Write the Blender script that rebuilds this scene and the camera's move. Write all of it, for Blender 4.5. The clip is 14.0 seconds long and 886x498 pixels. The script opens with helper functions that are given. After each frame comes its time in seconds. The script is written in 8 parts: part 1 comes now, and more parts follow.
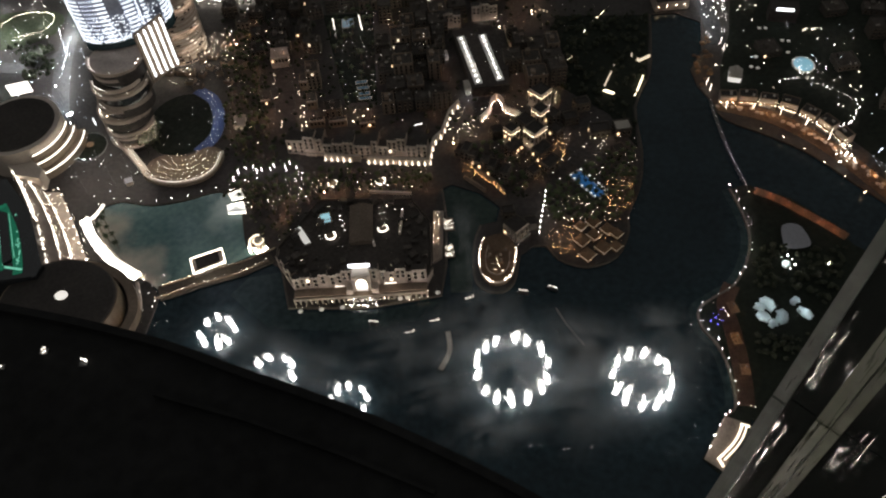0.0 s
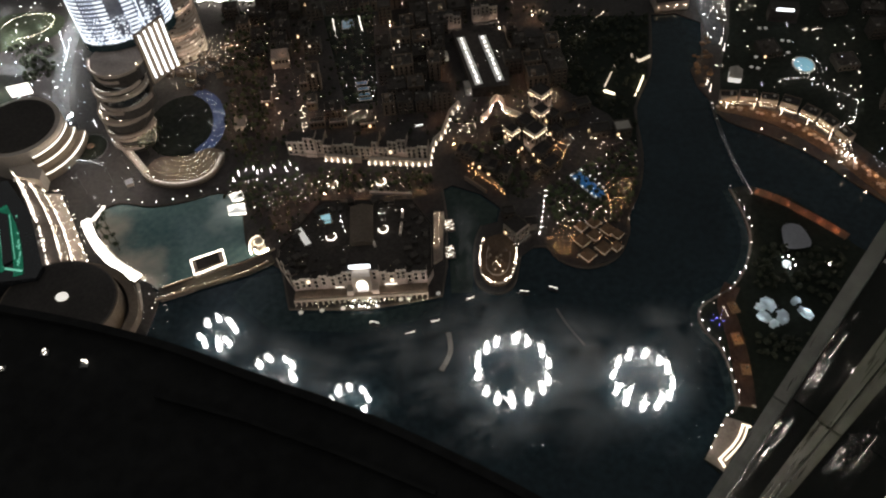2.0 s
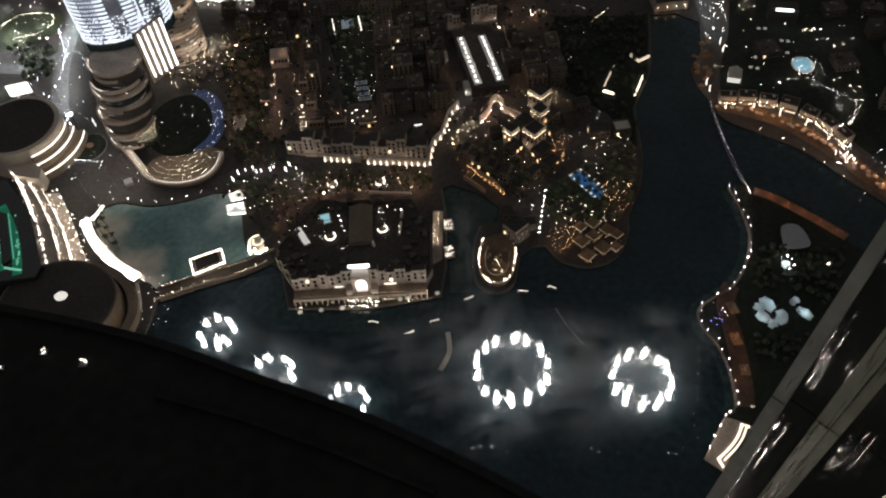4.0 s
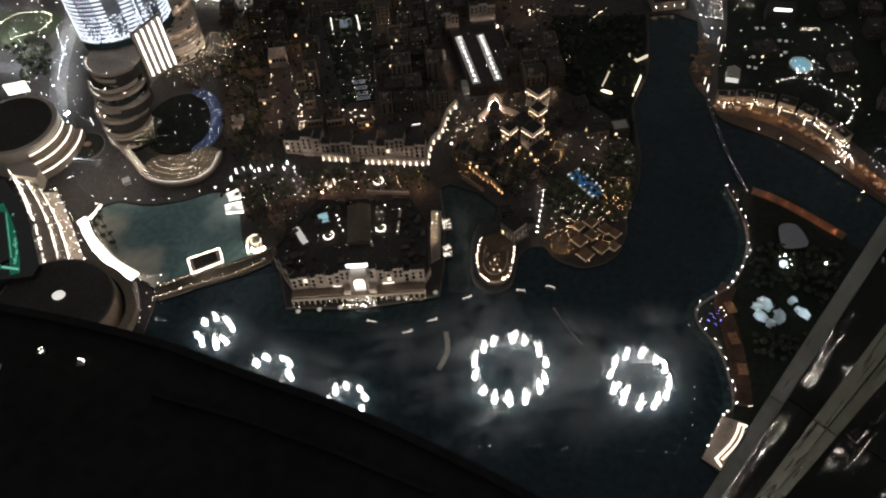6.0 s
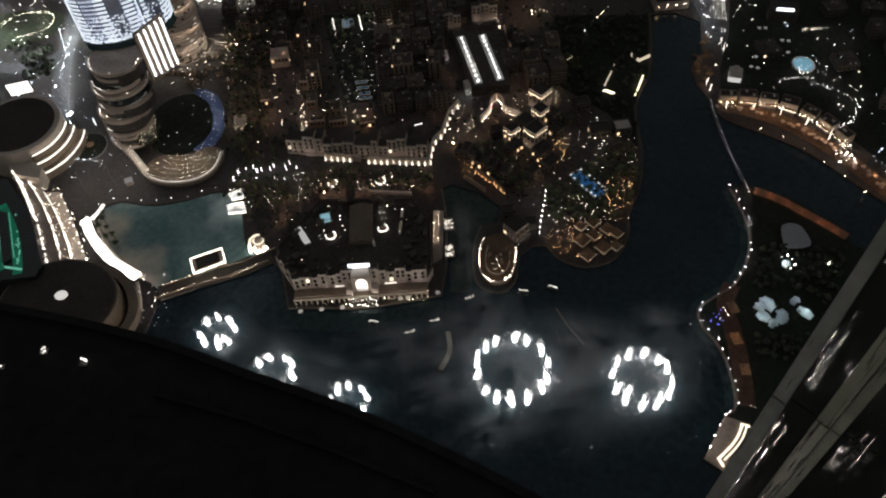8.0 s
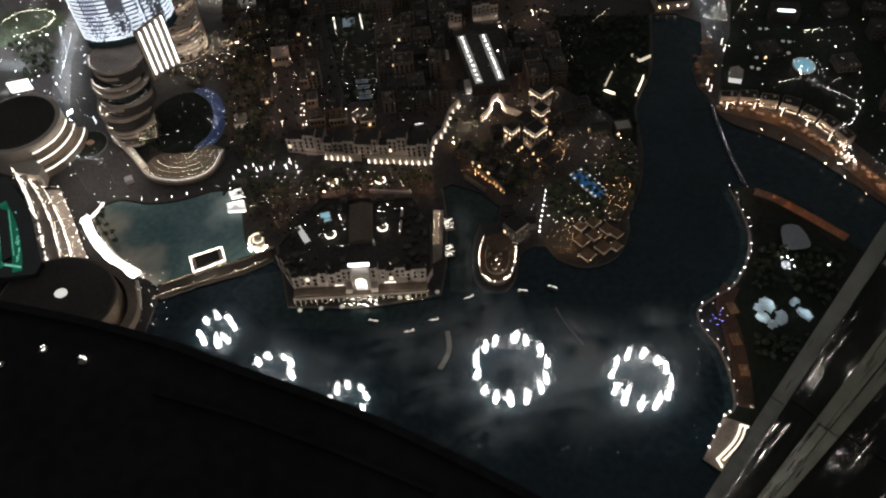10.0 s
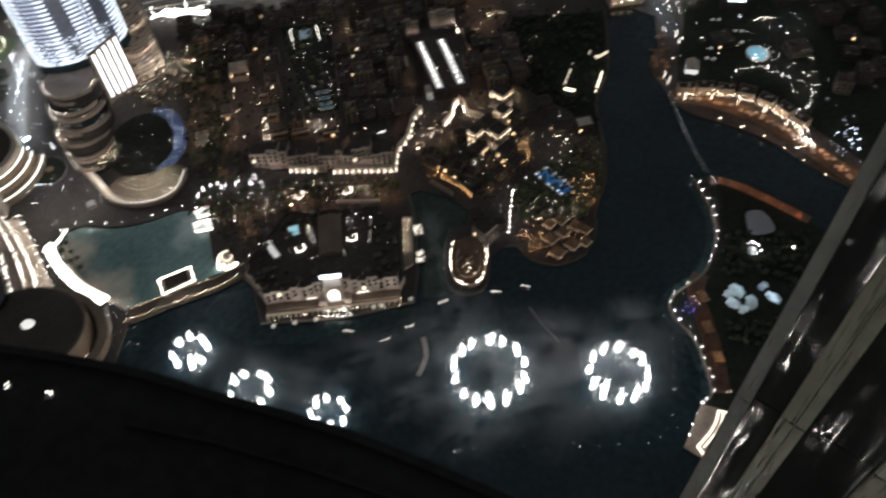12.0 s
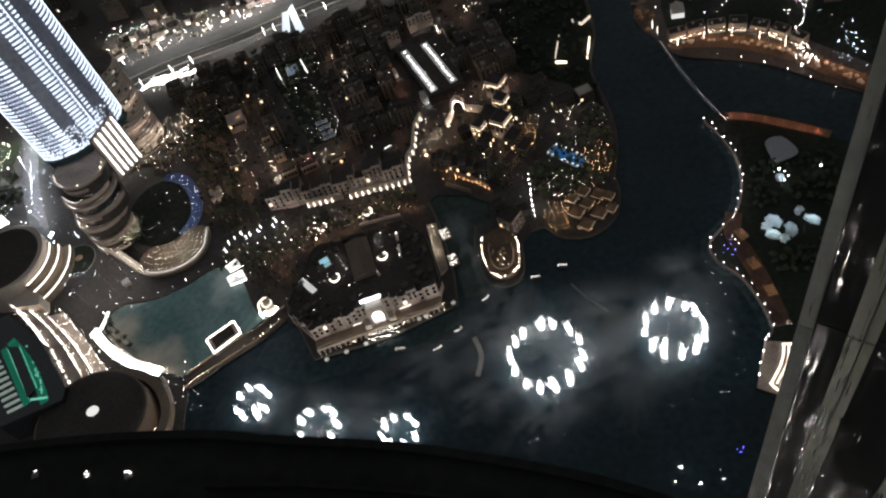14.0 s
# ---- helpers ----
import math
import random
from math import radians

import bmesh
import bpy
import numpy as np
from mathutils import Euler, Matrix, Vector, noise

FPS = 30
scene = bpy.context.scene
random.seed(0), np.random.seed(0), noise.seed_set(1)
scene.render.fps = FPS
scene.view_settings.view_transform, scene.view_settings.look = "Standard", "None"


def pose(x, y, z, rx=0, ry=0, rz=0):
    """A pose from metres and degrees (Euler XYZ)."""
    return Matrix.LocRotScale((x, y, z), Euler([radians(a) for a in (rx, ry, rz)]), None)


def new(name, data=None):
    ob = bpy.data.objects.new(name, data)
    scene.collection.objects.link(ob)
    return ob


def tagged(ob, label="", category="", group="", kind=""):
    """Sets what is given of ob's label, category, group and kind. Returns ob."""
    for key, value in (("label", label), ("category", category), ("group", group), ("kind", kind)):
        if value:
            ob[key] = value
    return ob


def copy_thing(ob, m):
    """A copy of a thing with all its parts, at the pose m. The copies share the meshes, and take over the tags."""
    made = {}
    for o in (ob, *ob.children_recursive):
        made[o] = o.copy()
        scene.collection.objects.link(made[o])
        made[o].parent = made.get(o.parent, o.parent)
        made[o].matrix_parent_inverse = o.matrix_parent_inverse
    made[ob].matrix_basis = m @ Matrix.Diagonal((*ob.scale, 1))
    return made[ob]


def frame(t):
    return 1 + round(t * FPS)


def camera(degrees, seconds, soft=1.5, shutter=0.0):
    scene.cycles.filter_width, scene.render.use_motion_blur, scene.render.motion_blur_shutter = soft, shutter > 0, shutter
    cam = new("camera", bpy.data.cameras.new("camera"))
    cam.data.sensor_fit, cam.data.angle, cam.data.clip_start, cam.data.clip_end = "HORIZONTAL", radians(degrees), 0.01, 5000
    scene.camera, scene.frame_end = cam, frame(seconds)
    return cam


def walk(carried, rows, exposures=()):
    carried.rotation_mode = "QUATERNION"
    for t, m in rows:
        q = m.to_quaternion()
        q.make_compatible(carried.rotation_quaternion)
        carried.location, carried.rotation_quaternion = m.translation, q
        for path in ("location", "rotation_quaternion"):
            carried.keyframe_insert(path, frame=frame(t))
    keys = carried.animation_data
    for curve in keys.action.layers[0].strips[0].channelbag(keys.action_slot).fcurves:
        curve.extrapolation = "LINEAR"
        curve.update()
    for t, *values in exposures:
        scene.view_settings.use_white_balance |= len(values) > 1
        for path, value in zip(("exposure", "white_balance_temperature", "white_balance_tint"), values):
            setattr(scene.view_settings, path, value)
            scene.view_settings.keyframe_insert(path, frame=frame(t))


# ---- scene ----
EYE = (0.0, 0.0, 452.0)
LEANT = (0.2, 0.18, 452.0)
cam = camera(58.0, 14.0, soft=2.2, shutter=0.8)
ROWS = [
    (0.0, pose(*EYE, 37.411, 2.798, -3.652)),
    (0.5, pose(*EYE, 37.280, 2.919, -3.656)),
    (1.0, pose(*EYE, 37.260, 2.825, -3.868)),
    (1.5, pose(*EYE, 37.338, 2.895, -3.733)),
    (2.0, pose(*EYE, 37.463, 2.885, -3.707)),
    (2.5, pose(*EYE, 37.487, 2.865, -3.611)),
    (3.0, pose(*EYE, 37.441, 2.791, -3.714)),
    (5.5, pose(*EYE, 37.457, 2.811, -3.639)),
    (6.0, pose(*EYE, 37.399, 2.668, -3.733)),
    (6.5, pose(*EYE, 37.268, 2.754, -3.789)),
    (7.0, pose(*EYE, 37.264, 2.748, -3.855)),
    (7.5, pose(*EYE, 37.446, 2.977, -3.637)),
    (8.0, pose(*EYE, 37.405, 2.795, -3.646)),
    (10.3, pose(*EYE, 37.380, 2.598, -3.466)),
    (10.5, pose(*EYE, 37.543, 2.685, -4.405)),
    (10.7, pose(*EYE, 38.119, 3.766, -5.537)),
    (10.8, pose(*EYE, 39.792, 2.844, -5.336)),
    (10.9, pose(*EYE, 40.507, 2.609, -6.611)),
    (11.0, pose(*EYE, 39.727, 3.001, -6.926)),
    (11.2, pose(0.07, 0.06, 452.0, 38.134, 3.171, -5.362)),
    (11.3, pose(0.13, 0.12, 452.0, 36.833, 3.068, -5.674)),
    (11.4, pose(*LEANT, 36.193, 2.833, -5.158)),
    (11.5, pose(*LEANT, 34.772, 3.685, -5.066)),
    (11.6, pose(*LEANT, 34.732, 3.700, -4.218)),
    (11.8, pose(*LEANT, 37.181, 3.860, -6.179)),
    (12.0, pose(*LEANT, 37.550, 3.120, -7.516)),
    (12.2, pose(*LEANT, 38.446, 3.230, -9.616)),
    (12.3, pose(*LEANT, 37.518, 3.777, -10.565)),
    (12.5, pose(*LEANT, 37.110, 6.950, -12.320)),
    (12.7, pose(*LEANT, 37.796, 9.072, -13.258)),
    (13.0, pose(*LEANT, 36.979, 12.867, -17.087)),
    (13.2, pose(*LEANT, 36.382, 13.545, -17.908)),
    (13.5, pose(*LEANT, 37.146, 12.799, -16.948)),
    (14.0, pose(*LEANT, 36.386, 12.740, -16.702)),
]
walk(cam, ROWS, (
    (0.0, 0.64, 6700, 10), (2.0, 0.6, 6700, 10), (3.0, 0.54, 6700, 10), (5.5, 0.5, 6650, 10), (6.5, 0.5, 6650, 10), (7.5, 0.4, 6600, 10), (8.0, 0.2, 6450, 10), (9.2, 0.2, 6450, 10),
    (10.5, 0.44, 6500, 10), (11.0, 0.38, 6400, 10), (11.5, 0.68, 6400, 10), (12.0, 0.7, 6350, 10), (12.5, 0.6, 6350, 10), (13.0, 0.48, 6350, 10), (13.5, 0.5, 6250, 10), (14.0, 0.64, 6250, 10)))

# ---- night sky: the glow of the city on a hazy night ----
world = bpy.data.worlds.new("night_sky")
scene.world = world
world.use_nodes = True
sky = world.node_tree.nodes["Background"]
sky.inputs["Color"].default_value = (0.94, 0.96, 0.95, 1)
sky.inputs["Strength"].default_value = 0.1


# ---- materials ----
def surface(name, colour, rough=0.7, metal=0.0, grain=1.0, vary=0.35, bump=0.0, spec=0.3, alter=None, per_piece=0.0):
    """A painted, cast or laid surface, with stains at two scales of noise in metres."""
    m = bpy.data.materials.new(name)
    m.use_nodes = True
    nt = m.node_tree
    b = nt.nodes["Principled BSDF"]
    b.inputs["Roughness"].default_value = rough
    b.inputs["Metallic"].default_value = metal
    b.inputs["Specular IOR Level"].default_value = spec
    tc = nt.nodes.new("ShaderNodeNewGeometry")
    big = nt.nodes.new("ShaderNodeTexNoise")
    big.inputs["Scale"].default_value = 0.09 / grain
    big.inputs["Detail"].default_value = 5
    small = nt.nodes.new("ShaderNodeTexNoise")
    small.inputs["Scale"].default_value = 1.3 / grain
    small.inputs["Detail"].default_value = 4
    for n in (big, small):
        nt.links.new(tc.outputs["Position"], n.inputs["Vector"])
    add = nt.nodes.new("ShaderNodeMath")
    add.operation = "ADD"
    nt.links.new(big.outputs["Fac"], add.inputs[0])
    nt.links.new(small.outputs["Fac"], add.inputs[1])
    rng = nt.nodes.new("ShaderNodeMapRange")
    rng.inputs["From Min"].default_value = 0.65
    rng.inputs["From Max"].default_value = 1.35
    nt.links.new(add.outputs[0], rng.inputs["Value"])
    mix = nt.nodes.new("ShaderNodeMix")
    mix.data_type = "RGBA"
    c = Vector(colour)
    other = Vector(alter) if alter else c * (1 + vary)
    mix.inputs[6].default_value = (*(c * (1 - vary)), 1)
    mix.inputs[7].default_value = (*other, 1)
    nt.links.new(rng.outputs[0], mix.inputs[0])
    last = mix.outputs[2]
    if per_piece:
        info = nt.nodes.new("ShaderNodeObjectInfo")
        hsv = nt.nodes.new("ShaderNodeHueSaturation")
        val = nt.nodes.new("ShaderNodeMapRange")
        val.inputs["To Min"].default_value = 1 - per_piece
        val.inputs["To Max"].default_value = 1 + per_piece
        nt.links.new(info.outputs["Random"], val.inputs["Value"])
        nt.links.new(val.outputs[0], hsv.inputs["Value"])
        nt.links.new(last, hsv.inputs["Color"])
        last = hsv.outputs["Color"]
    nt.links.new(last, b.inputs["Base Color"])
    if bump:
        bp = nt.nodes.new("ShaderNodeBump")
        bp.inputs["Strength"].default_value = bump
        bp.inputs["Distance"].default_value = 0.3 * grain
        nt.links.new(small.outputs["Fac"], bp.inputs["Height"])
        nt.links.new(bp.outputs[0], b.inputs["Normal"])
    return m


def glow(name, colour, strength, base=(0.8, 0.8, 0.78)):
    """A glowing face: a lamp's, or a surface that glows in place of light on it."""
    m = bpy.data.materials.new(name)
    m.use_nodes = True
    b = m.node_tree.nodes["Principled BSDF"]
    b.inputs["Base Color"].default_value = (*base, 1)
    b.inputs["Emission Color"].default_value = (*colour, 1)
    b.inputs["Emission Strength"].default_value = strength
    return m


def glow_varied(name, colour, low, high):
    """Lamps of one kind, some bright and some weak."""
    m = glow(name, colour, high)
    nt = m.node_tree
    g = nt.nodes.new("ShaderNodeNewGeometry")
    pw = nt.nodes.new("ShaderNodeMath")
    pw.operation = "POWER"
    pw.inputs[1].default_value = 2.2
    r = nt.nodes.new("ShaderNodeMapRange")
    r.inputs["To Min"].default_value = low
    r.inputs["To Max"].default_value = high
    nt.links.new(g.outputs["Random Per Island"], pw.inputs[0])
    nt.links.new(pw.outputs[0], r.inputs["Value"])
    nt.links.new(r.outputs[0], nt.nodes["Principled BSDF"].inputs["Emission Strength"])
    return m


def canvas(name, colour):
    """Thin cloth: it throws back half of the light and lets half of it through."""
    m = surface(name, colour, 0.9, grain=0.6, vary=0.25)
    nt = m.node_tree
    b = nt.nodes["Principled BSDF"]
    tr = nt.nodes.new("ShaderNodeBsdfTranslucent")
    nt.links.new(b.inputs["Base Color"].links[0].from_socket, tr.inputs["Color"])
    mix = nt.nodes.new("ShaderNodeMixShader")
    out = next(n for n in nt.nodes if n.type == "OUTPUT_MATERIAL")
    nt.links.new(b.outputs[0], mix.inputs[1])
    nt.links.new(tr.outputs[0], mix.inputs[2])
    nt.links.new(mix.outputs[0], out.inputs["Surface"])
    return m


def lake(name, deep, shallow, wave=0.25, rough=0.12):
    m = surface(name, deep, rough, grain=6, vary=0.3, spec=0.25, alter=shallow)
    nt = m.node_tree
    b = nt.nodes["Principled BSDF"]
    n = nt.nodes.new("ShaderNodeTexNoise")
    n.inputs["Scale"].default_value = 0.5
    n.inputs["Detail"].default_value = 6
    g = nt.nodes.new("ShaderNodeNewGeometry")
    nt.links.new(g.outputs["Position"], n.inputs["Vector"])
    bp = nt.nodes.new("ShaderNodeBump")
    bp.inputs["Strength"].default_value = wave
    bp.inputs["Distance"].default_value = 0.4
    nt.links.new(n.outputs["Fac"], bp.inputs["Height"])
    nt.links.new(bp.outputs[0], b.inputs["Normal"])
    return m


WARM, AMBER, WHITE, COOL = (1.0, 0.82, 0.58), (1.0, 0.5, 0.2), (1.0, 0.93, 0.83), (0.78, 0.88, 1.0)
M_GROUND = surface("dusty_ground", (0.042, 0.038, 0.034), 0.9, grain=8, vary=0.5)
M_PAVE = surface("paving", (0.05, 0.044, 0.041), 0.75, grain=4, vary=0.4)
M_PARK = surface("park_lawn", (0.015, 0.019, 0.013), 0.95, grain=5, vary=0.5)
M_ROAD = surface("asphalt", (0.055, 0.055, 0.058), 0.8, grain=5)
M_WATER = lake("lake_water", (0.009, 0.02, 0.027), (0.018, 0.035, 0.044))


def lagoon(name):
    """Clear shallow water, blue-green; light from the steps and tents is put into paler patches."""
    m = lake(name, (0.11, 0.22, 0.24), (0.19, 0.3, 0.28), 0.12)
    nt = m.node_tree
    g = nt.nodes.new("ShaderNodeNewGeometry")
    base = nt.nodes["Principled BSDF"].inputs["Base Color"].links[0].from_socket
    drift = nt.nodes.new("ShaderNodeTexNoise")
    drift.inputs["Scale"].default_value = 0.045
    drift.inputs["Detail"].default_value = 4
    nt.links.new(g.outputs["Position"], drift.inputs["Vector"])
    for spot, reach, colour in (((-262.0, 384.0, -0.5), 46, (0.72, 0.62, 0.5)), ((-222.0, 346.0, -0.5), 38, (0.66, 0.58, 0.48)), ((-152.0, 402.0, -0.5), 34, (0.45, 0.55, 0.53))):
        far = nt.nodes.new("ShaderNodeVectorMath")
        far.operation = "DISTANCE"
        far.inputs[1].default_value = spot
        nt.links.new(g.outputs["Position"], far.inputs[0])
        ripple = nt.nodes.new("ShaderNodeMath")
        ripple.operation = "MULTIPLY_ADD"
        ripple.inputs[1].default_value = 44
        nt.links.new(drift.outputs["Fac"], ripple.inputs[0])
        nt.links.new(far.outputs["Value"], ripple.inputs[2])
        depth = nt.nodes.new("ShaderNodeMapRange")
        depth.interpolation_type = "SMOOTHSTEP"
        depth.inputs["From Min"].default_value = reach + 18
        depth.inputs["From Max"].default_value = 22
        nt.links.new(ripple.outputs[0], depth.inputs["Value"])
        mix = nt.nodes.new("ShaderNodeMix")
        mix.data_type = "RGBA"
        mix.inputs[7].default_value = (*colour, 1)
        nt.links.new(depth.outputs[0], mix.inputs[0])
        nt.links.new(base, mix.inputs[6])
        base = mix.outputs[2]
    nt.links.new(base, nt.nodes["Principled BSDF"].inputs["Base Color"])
    return m


M_LAGOON = lagoon("lagoon_water")
M_SHORE_GLOW = lake("shore_shallows", (0.014, 0.03, 0.035), (0.034, 0.058, 0.06))
M_CANAL_GLOW = lake("canal_water", (0.018, 0.038, 0.034), (0.04, 0.062, 0.052))
M_POOL_PALE = glow("pale_lit_pool_water", (0.4, 0.72, 0.8), 0.45, (0.03, 0.11, 0.2))
M_POOL_DIM = glow("dim_lit_pool_water", (0.3, 0.55, 0.6), 0.13, (0.03, 0.11, 0.2))
M_SAND = surface("sandstone_render", (0.345, 0.28, 0.24), 0.85, grain=1.2, vary=0.4, per_piece=0.2)
M_SAND_DARK = surface("brown_render", (0.19, 0.145, 0.11), 0.85, grain=2, vary=0.3, per_piece=0.3)
M_DUSK = surface("dark_brown_render", (0.075, 0.065, 0.055), 0.9, grain=2, vary=0.4, per_piece=0.4)
M_ROOF = surface("flat_roof_screed", (0.062, 0.052, 0.045), 0.9, grain=3, vary=0.5, per_piece=0.35)
M_ROOF_DARK = surface("dark_roof_membrane", (0.042, 0.036, 0.032), 0.8, grain=3, vary=0.4)
M_CONC = surface("pale_concrete", (0.42, 0.38, 0.33), 0.8, grain=2, vary=0.25)
M_CREAM = surface("cream_cladding", (0.5, 0.43, 0.365), 0.6, grain=2, vary=0.2)
M_TIMBER = surface("weathered_timber", (0.16, 0.1, 0.06), 0.8, grain=1, vary=0.4)
M_METAL = surface("painted_metal", (0.12, 0.12, 0.12), 0.5, 0.6, grain=0.5)
M_TRUNK = surface("palm_trunk", (0.11, 0.08, 0.055), 0.9, grain=0.4)
M_LEAF = surface("palm_frond", (0.05, 0.065, 0.03), 0.7, grain=0.6, per_piece=0.4)
M_GLASS_DARK = surface("dark_glazing", (0.02, 0.022, 0.025), 0.12, 0.0, grain=2, spec=0.7)
M_BLUEGLASS = surface("blue_grey_glazing", (0.25, 0.28, 0.37), 0.45, 0.0, grain=4, spec=0.6)
M_LEAF_DARK = surface("dark_foliage", (0.032, 0.037, 0.022), 0.8, grain=0.8, vary=0.6)
M_PANE = surface("unlit_pane", (0.03, 0.028, 0.026), 0.2, grain=2, spec=0.6)
G_WARM = glow("warm_lamp", WARM, 30)
V_WARM = glow_varied("warm_lanterns", WARM, 0.5, 32)
V_AMBER = glow_varied("amber_lanterns", AMBER, 0.5, 24)
V_WHITE = glow_varied("white_lanterns", WHITE, 0.6, 46)
V_MINT = glow_varied("mint_lanterns", (0.6, 1.0, 0.82), 0.5, 20)
V_COOL = glow_varied("cool_lanterns", COOL, 0.5, 35)
G_AMBER_PANE = glow("amber_lit_pane", (1.0, 0.66, 0.36), 1.8)
G_WARM_SOFT = glow("warm_lit_pane", WARM, 1.3)
G_AMBER = glow("amber_lamp", AMBER, 5)
G_WARM_DIM = glow("curtained_pane", (1.0, 0.86, 0.68), 0.35)
G_UPLIGHT = glow("uplight", (1.0, 0.86, 0.68), 22)
G_FOOT = glow("shielded_footlight", (1.0, 0.88, 0.74), 210)
G_MOTORWAY = glow("motorway_lamp", (1.0, 0.92, 0.82), 600)
G_BAY_CONE = glow_varied("bay_lantern", (1.0, 0.88, 0.72), 1.6, 3.6)
G_WING = glow("added_wing_lamp", (1.0, 0.9, 0.78), 520)
V_STEPS = glow_varied("step_light", (1.0, 0.95, 0.88), 1.5, 7)
G_WASH_PALE = glow("pale_added_light", (1.0, 0.95, 0.86), 3.2)
G_CORNICE = glow_varied("cornice_uplight", (1.0, 0.8, 0.56), 5, 26)
V_STRIP = glow_varied("lamp_string", (1.0, 0.92, 0.8), 0.5, 9)
G_WHITE = glow("white_lamp", WHITE, 34)
G_WHITE_SOFT = glow("white_lit_panel", WHITE, 1.6)
G_COOL = glow("cool_lamp", COOL, 22)
G_BLUE = glow("blue_lamp", (0.12, 0.12, 1.0), 8)
G_BLUE_DOT = glow_varied("blue_fairy_lamp", (0.6, 0.75, 1.0), 0.3, 22)
G_ARCH = glow("arch_glazing", (1.0, 0.93, 0.82), 2.6)
G_SIGN = glow("sign_panel", (0.86, 0.92, 1.0), 2.2)
G_RING = glow("ring_light", WHITE, 2.6)
G_PALE = glow("glowing_trough", (1.0, 0.97, 0.93), 0.28)
G_BAY = glow("bay_lamp", (1.0, 0.84, 0.64), 15.0)
G_STREET = glow("street_lamp", (1.0, 0.8, 0.55), 60)
G_DECK = glow("deck_lamp", (1.0, 0.95, 0.9), 7.0)
G_PARAPET = glow("pier_glow_weak", (1.0, 0.83, 0.62), 0.6)
G_CANOPY = glow_varied("glowing_canopy", (1.0, 0.95, 0.92), 0.02, 0.045)
G_QUAY_PARASOL = glow("glowing_parasol", (1.0, 0.92, 0.82), 0.1)
G_CABANA = glow("cabana_glow", (0.9, 0.95, 0.9), 1.0)
G_EAVE = glow("eave_light", (1.0, 0.62, 0.28), 0.11)
M_BLUEPOOL = glow("blue_pool", (0.03, 0.2, 0.55), 0.17, (0.03, 0.11, 0.2))
M_DIMPOOL = glow("dim_pool", (0.4, 0.6, 0.65), 0.03, (0.03, 0.11, 0.2))
M_DIMPOOL2 = glow("grey_pool", (0.6, 0.75, 0.85), 0.14, (0.03, 0.11, 0.2))
M_BRICK = surface("red_brown_paving", (0.125, 0.082, 0.054), 0.85, grain=1.5, vary=0.6)
M_BRICK_DARK = surface("shaded_brick", (0.06, 0.034, 0.024), 0.85, grain=1, vary=0.45)
M_BRICK_PALE = surface("pale_brick", (0.26, 0.17, 0.12), 0.85, grain=1, vary=0.3)
M_SAIL = surface("grey_sailcloth", (0.3, 0.3, 0.325), 0.8, grain=2, vary=0.15)
M_CONC_DARK = surface("grey_concrete", (0.19, 0.19, 0.185), 0.6, grain=2)
M_CYAN = glow("cyan_pool", (0.3, 0.62, 0.75), 0.35, (0.03, 0.11, 0.2))
G_HALL = glow("self_glowing_white", (1.0, 0.97, 0.92), 0.5)
G_HALL_DIM = glow("pale_block_glow", (0.85, 0.93, 1.0), 0.55)
G_TENT = glow("tent_bulb", (0.72, 0.9, 1.0), 110)
G_TENT_WEAK = glow("weak_tent_bulb", (0.72, 0.86, 0.95), 20)
M_CANVAS = canvas("tent_canvas", (0.72, 0.78, 0.8))
G_TENT_DIM = glow("dim_glowing_canvas", (0.75, 0.85, 0.9), 0.17)
G_TENT_LAMP = glow("tent_lamp", (0.8, 0.92, 1.0), 120)
G_EDGE_SOFT = glow("quay_light", (1.0, 0.85, 0.66), 1.6)
G_BOAT = glow("boat_strip", (1.0, 0.97, 0.85), 1.9)
M_TARP = surface("dark_tarpaulin", (0.018, 0.018, 0.02), 0.8, grain=0.4)
G_BUOY = glow("buoy_lamp", (0.95, 0.96, 1.0), 6.0)
G_HOOD = glow("hooded_amber_lamp", (1.0, 0.42, 0.22), 19)
G_SPIT = glow("spit_lamp", (1.0, 0.34, 0.16), 48)
G_PROM = glow("promenade_lamp", (1.0, 0.5, 0.22), 105)
G_PARK_LAMP = glow("park_globe", WHITE, 62)
G_HOOD_WARM = glow("hooded_warm_lamp", (1.0, 0.6, 0.3), 40)
G_WASH_FAR = glow("added_terrace_light", (1.0, 0.88, 0.78), 8)
G_SCREEN = glow("screen_bar", (1.0, 0.92, 0.78), 1.5)
G_STREAK = glow_varied("streak_lamp", WHITE, 3, 260)
G_SHOP = glow("shop_lamp", (1.0, 0.86, 0.66), 14)
G_LANE = glow("lane_lamp", (1.0, 0.54, 0.32), 32)
G_WASH_SOFT = glow("soft_added_wall_light", (1.0, 0.84, 0.72), 7)
G_WASH = glow("wall_washer", (1.0, 0.84, 0.68), 13)
M_FOAM = surface("churned_water", (0.55, 0.58, 0.6), 0.7, grain=0.6, vary=0.6)
M_ROAD_PALE = surface("asphalt_with_lamplight", (0.085, 0.083, 0.082), 0.8, grain=4, vary=0.5)
G_COOL_STRIP = glow("cool_strip", (0.95, 0.97, 1.0), 2.2)
G_EDGE = glow("edge_light", (1.0, 0.9, 0.78), 4.5)
V_EDGE = glow_varied("varied_edge_light", (1.0, 0.92, 0.82), 1.0, 8.0)
G_STEPS = glow("lit_steps", (1.0, 0.95, 0.88), 5.0)
G_GATE = glow("pier_glow_strong", (1.0, 0.85, 0.6), 2.6)
G_DISC = glow("pale_skylight", (1.0, 0.95, 0.88), 0.5)
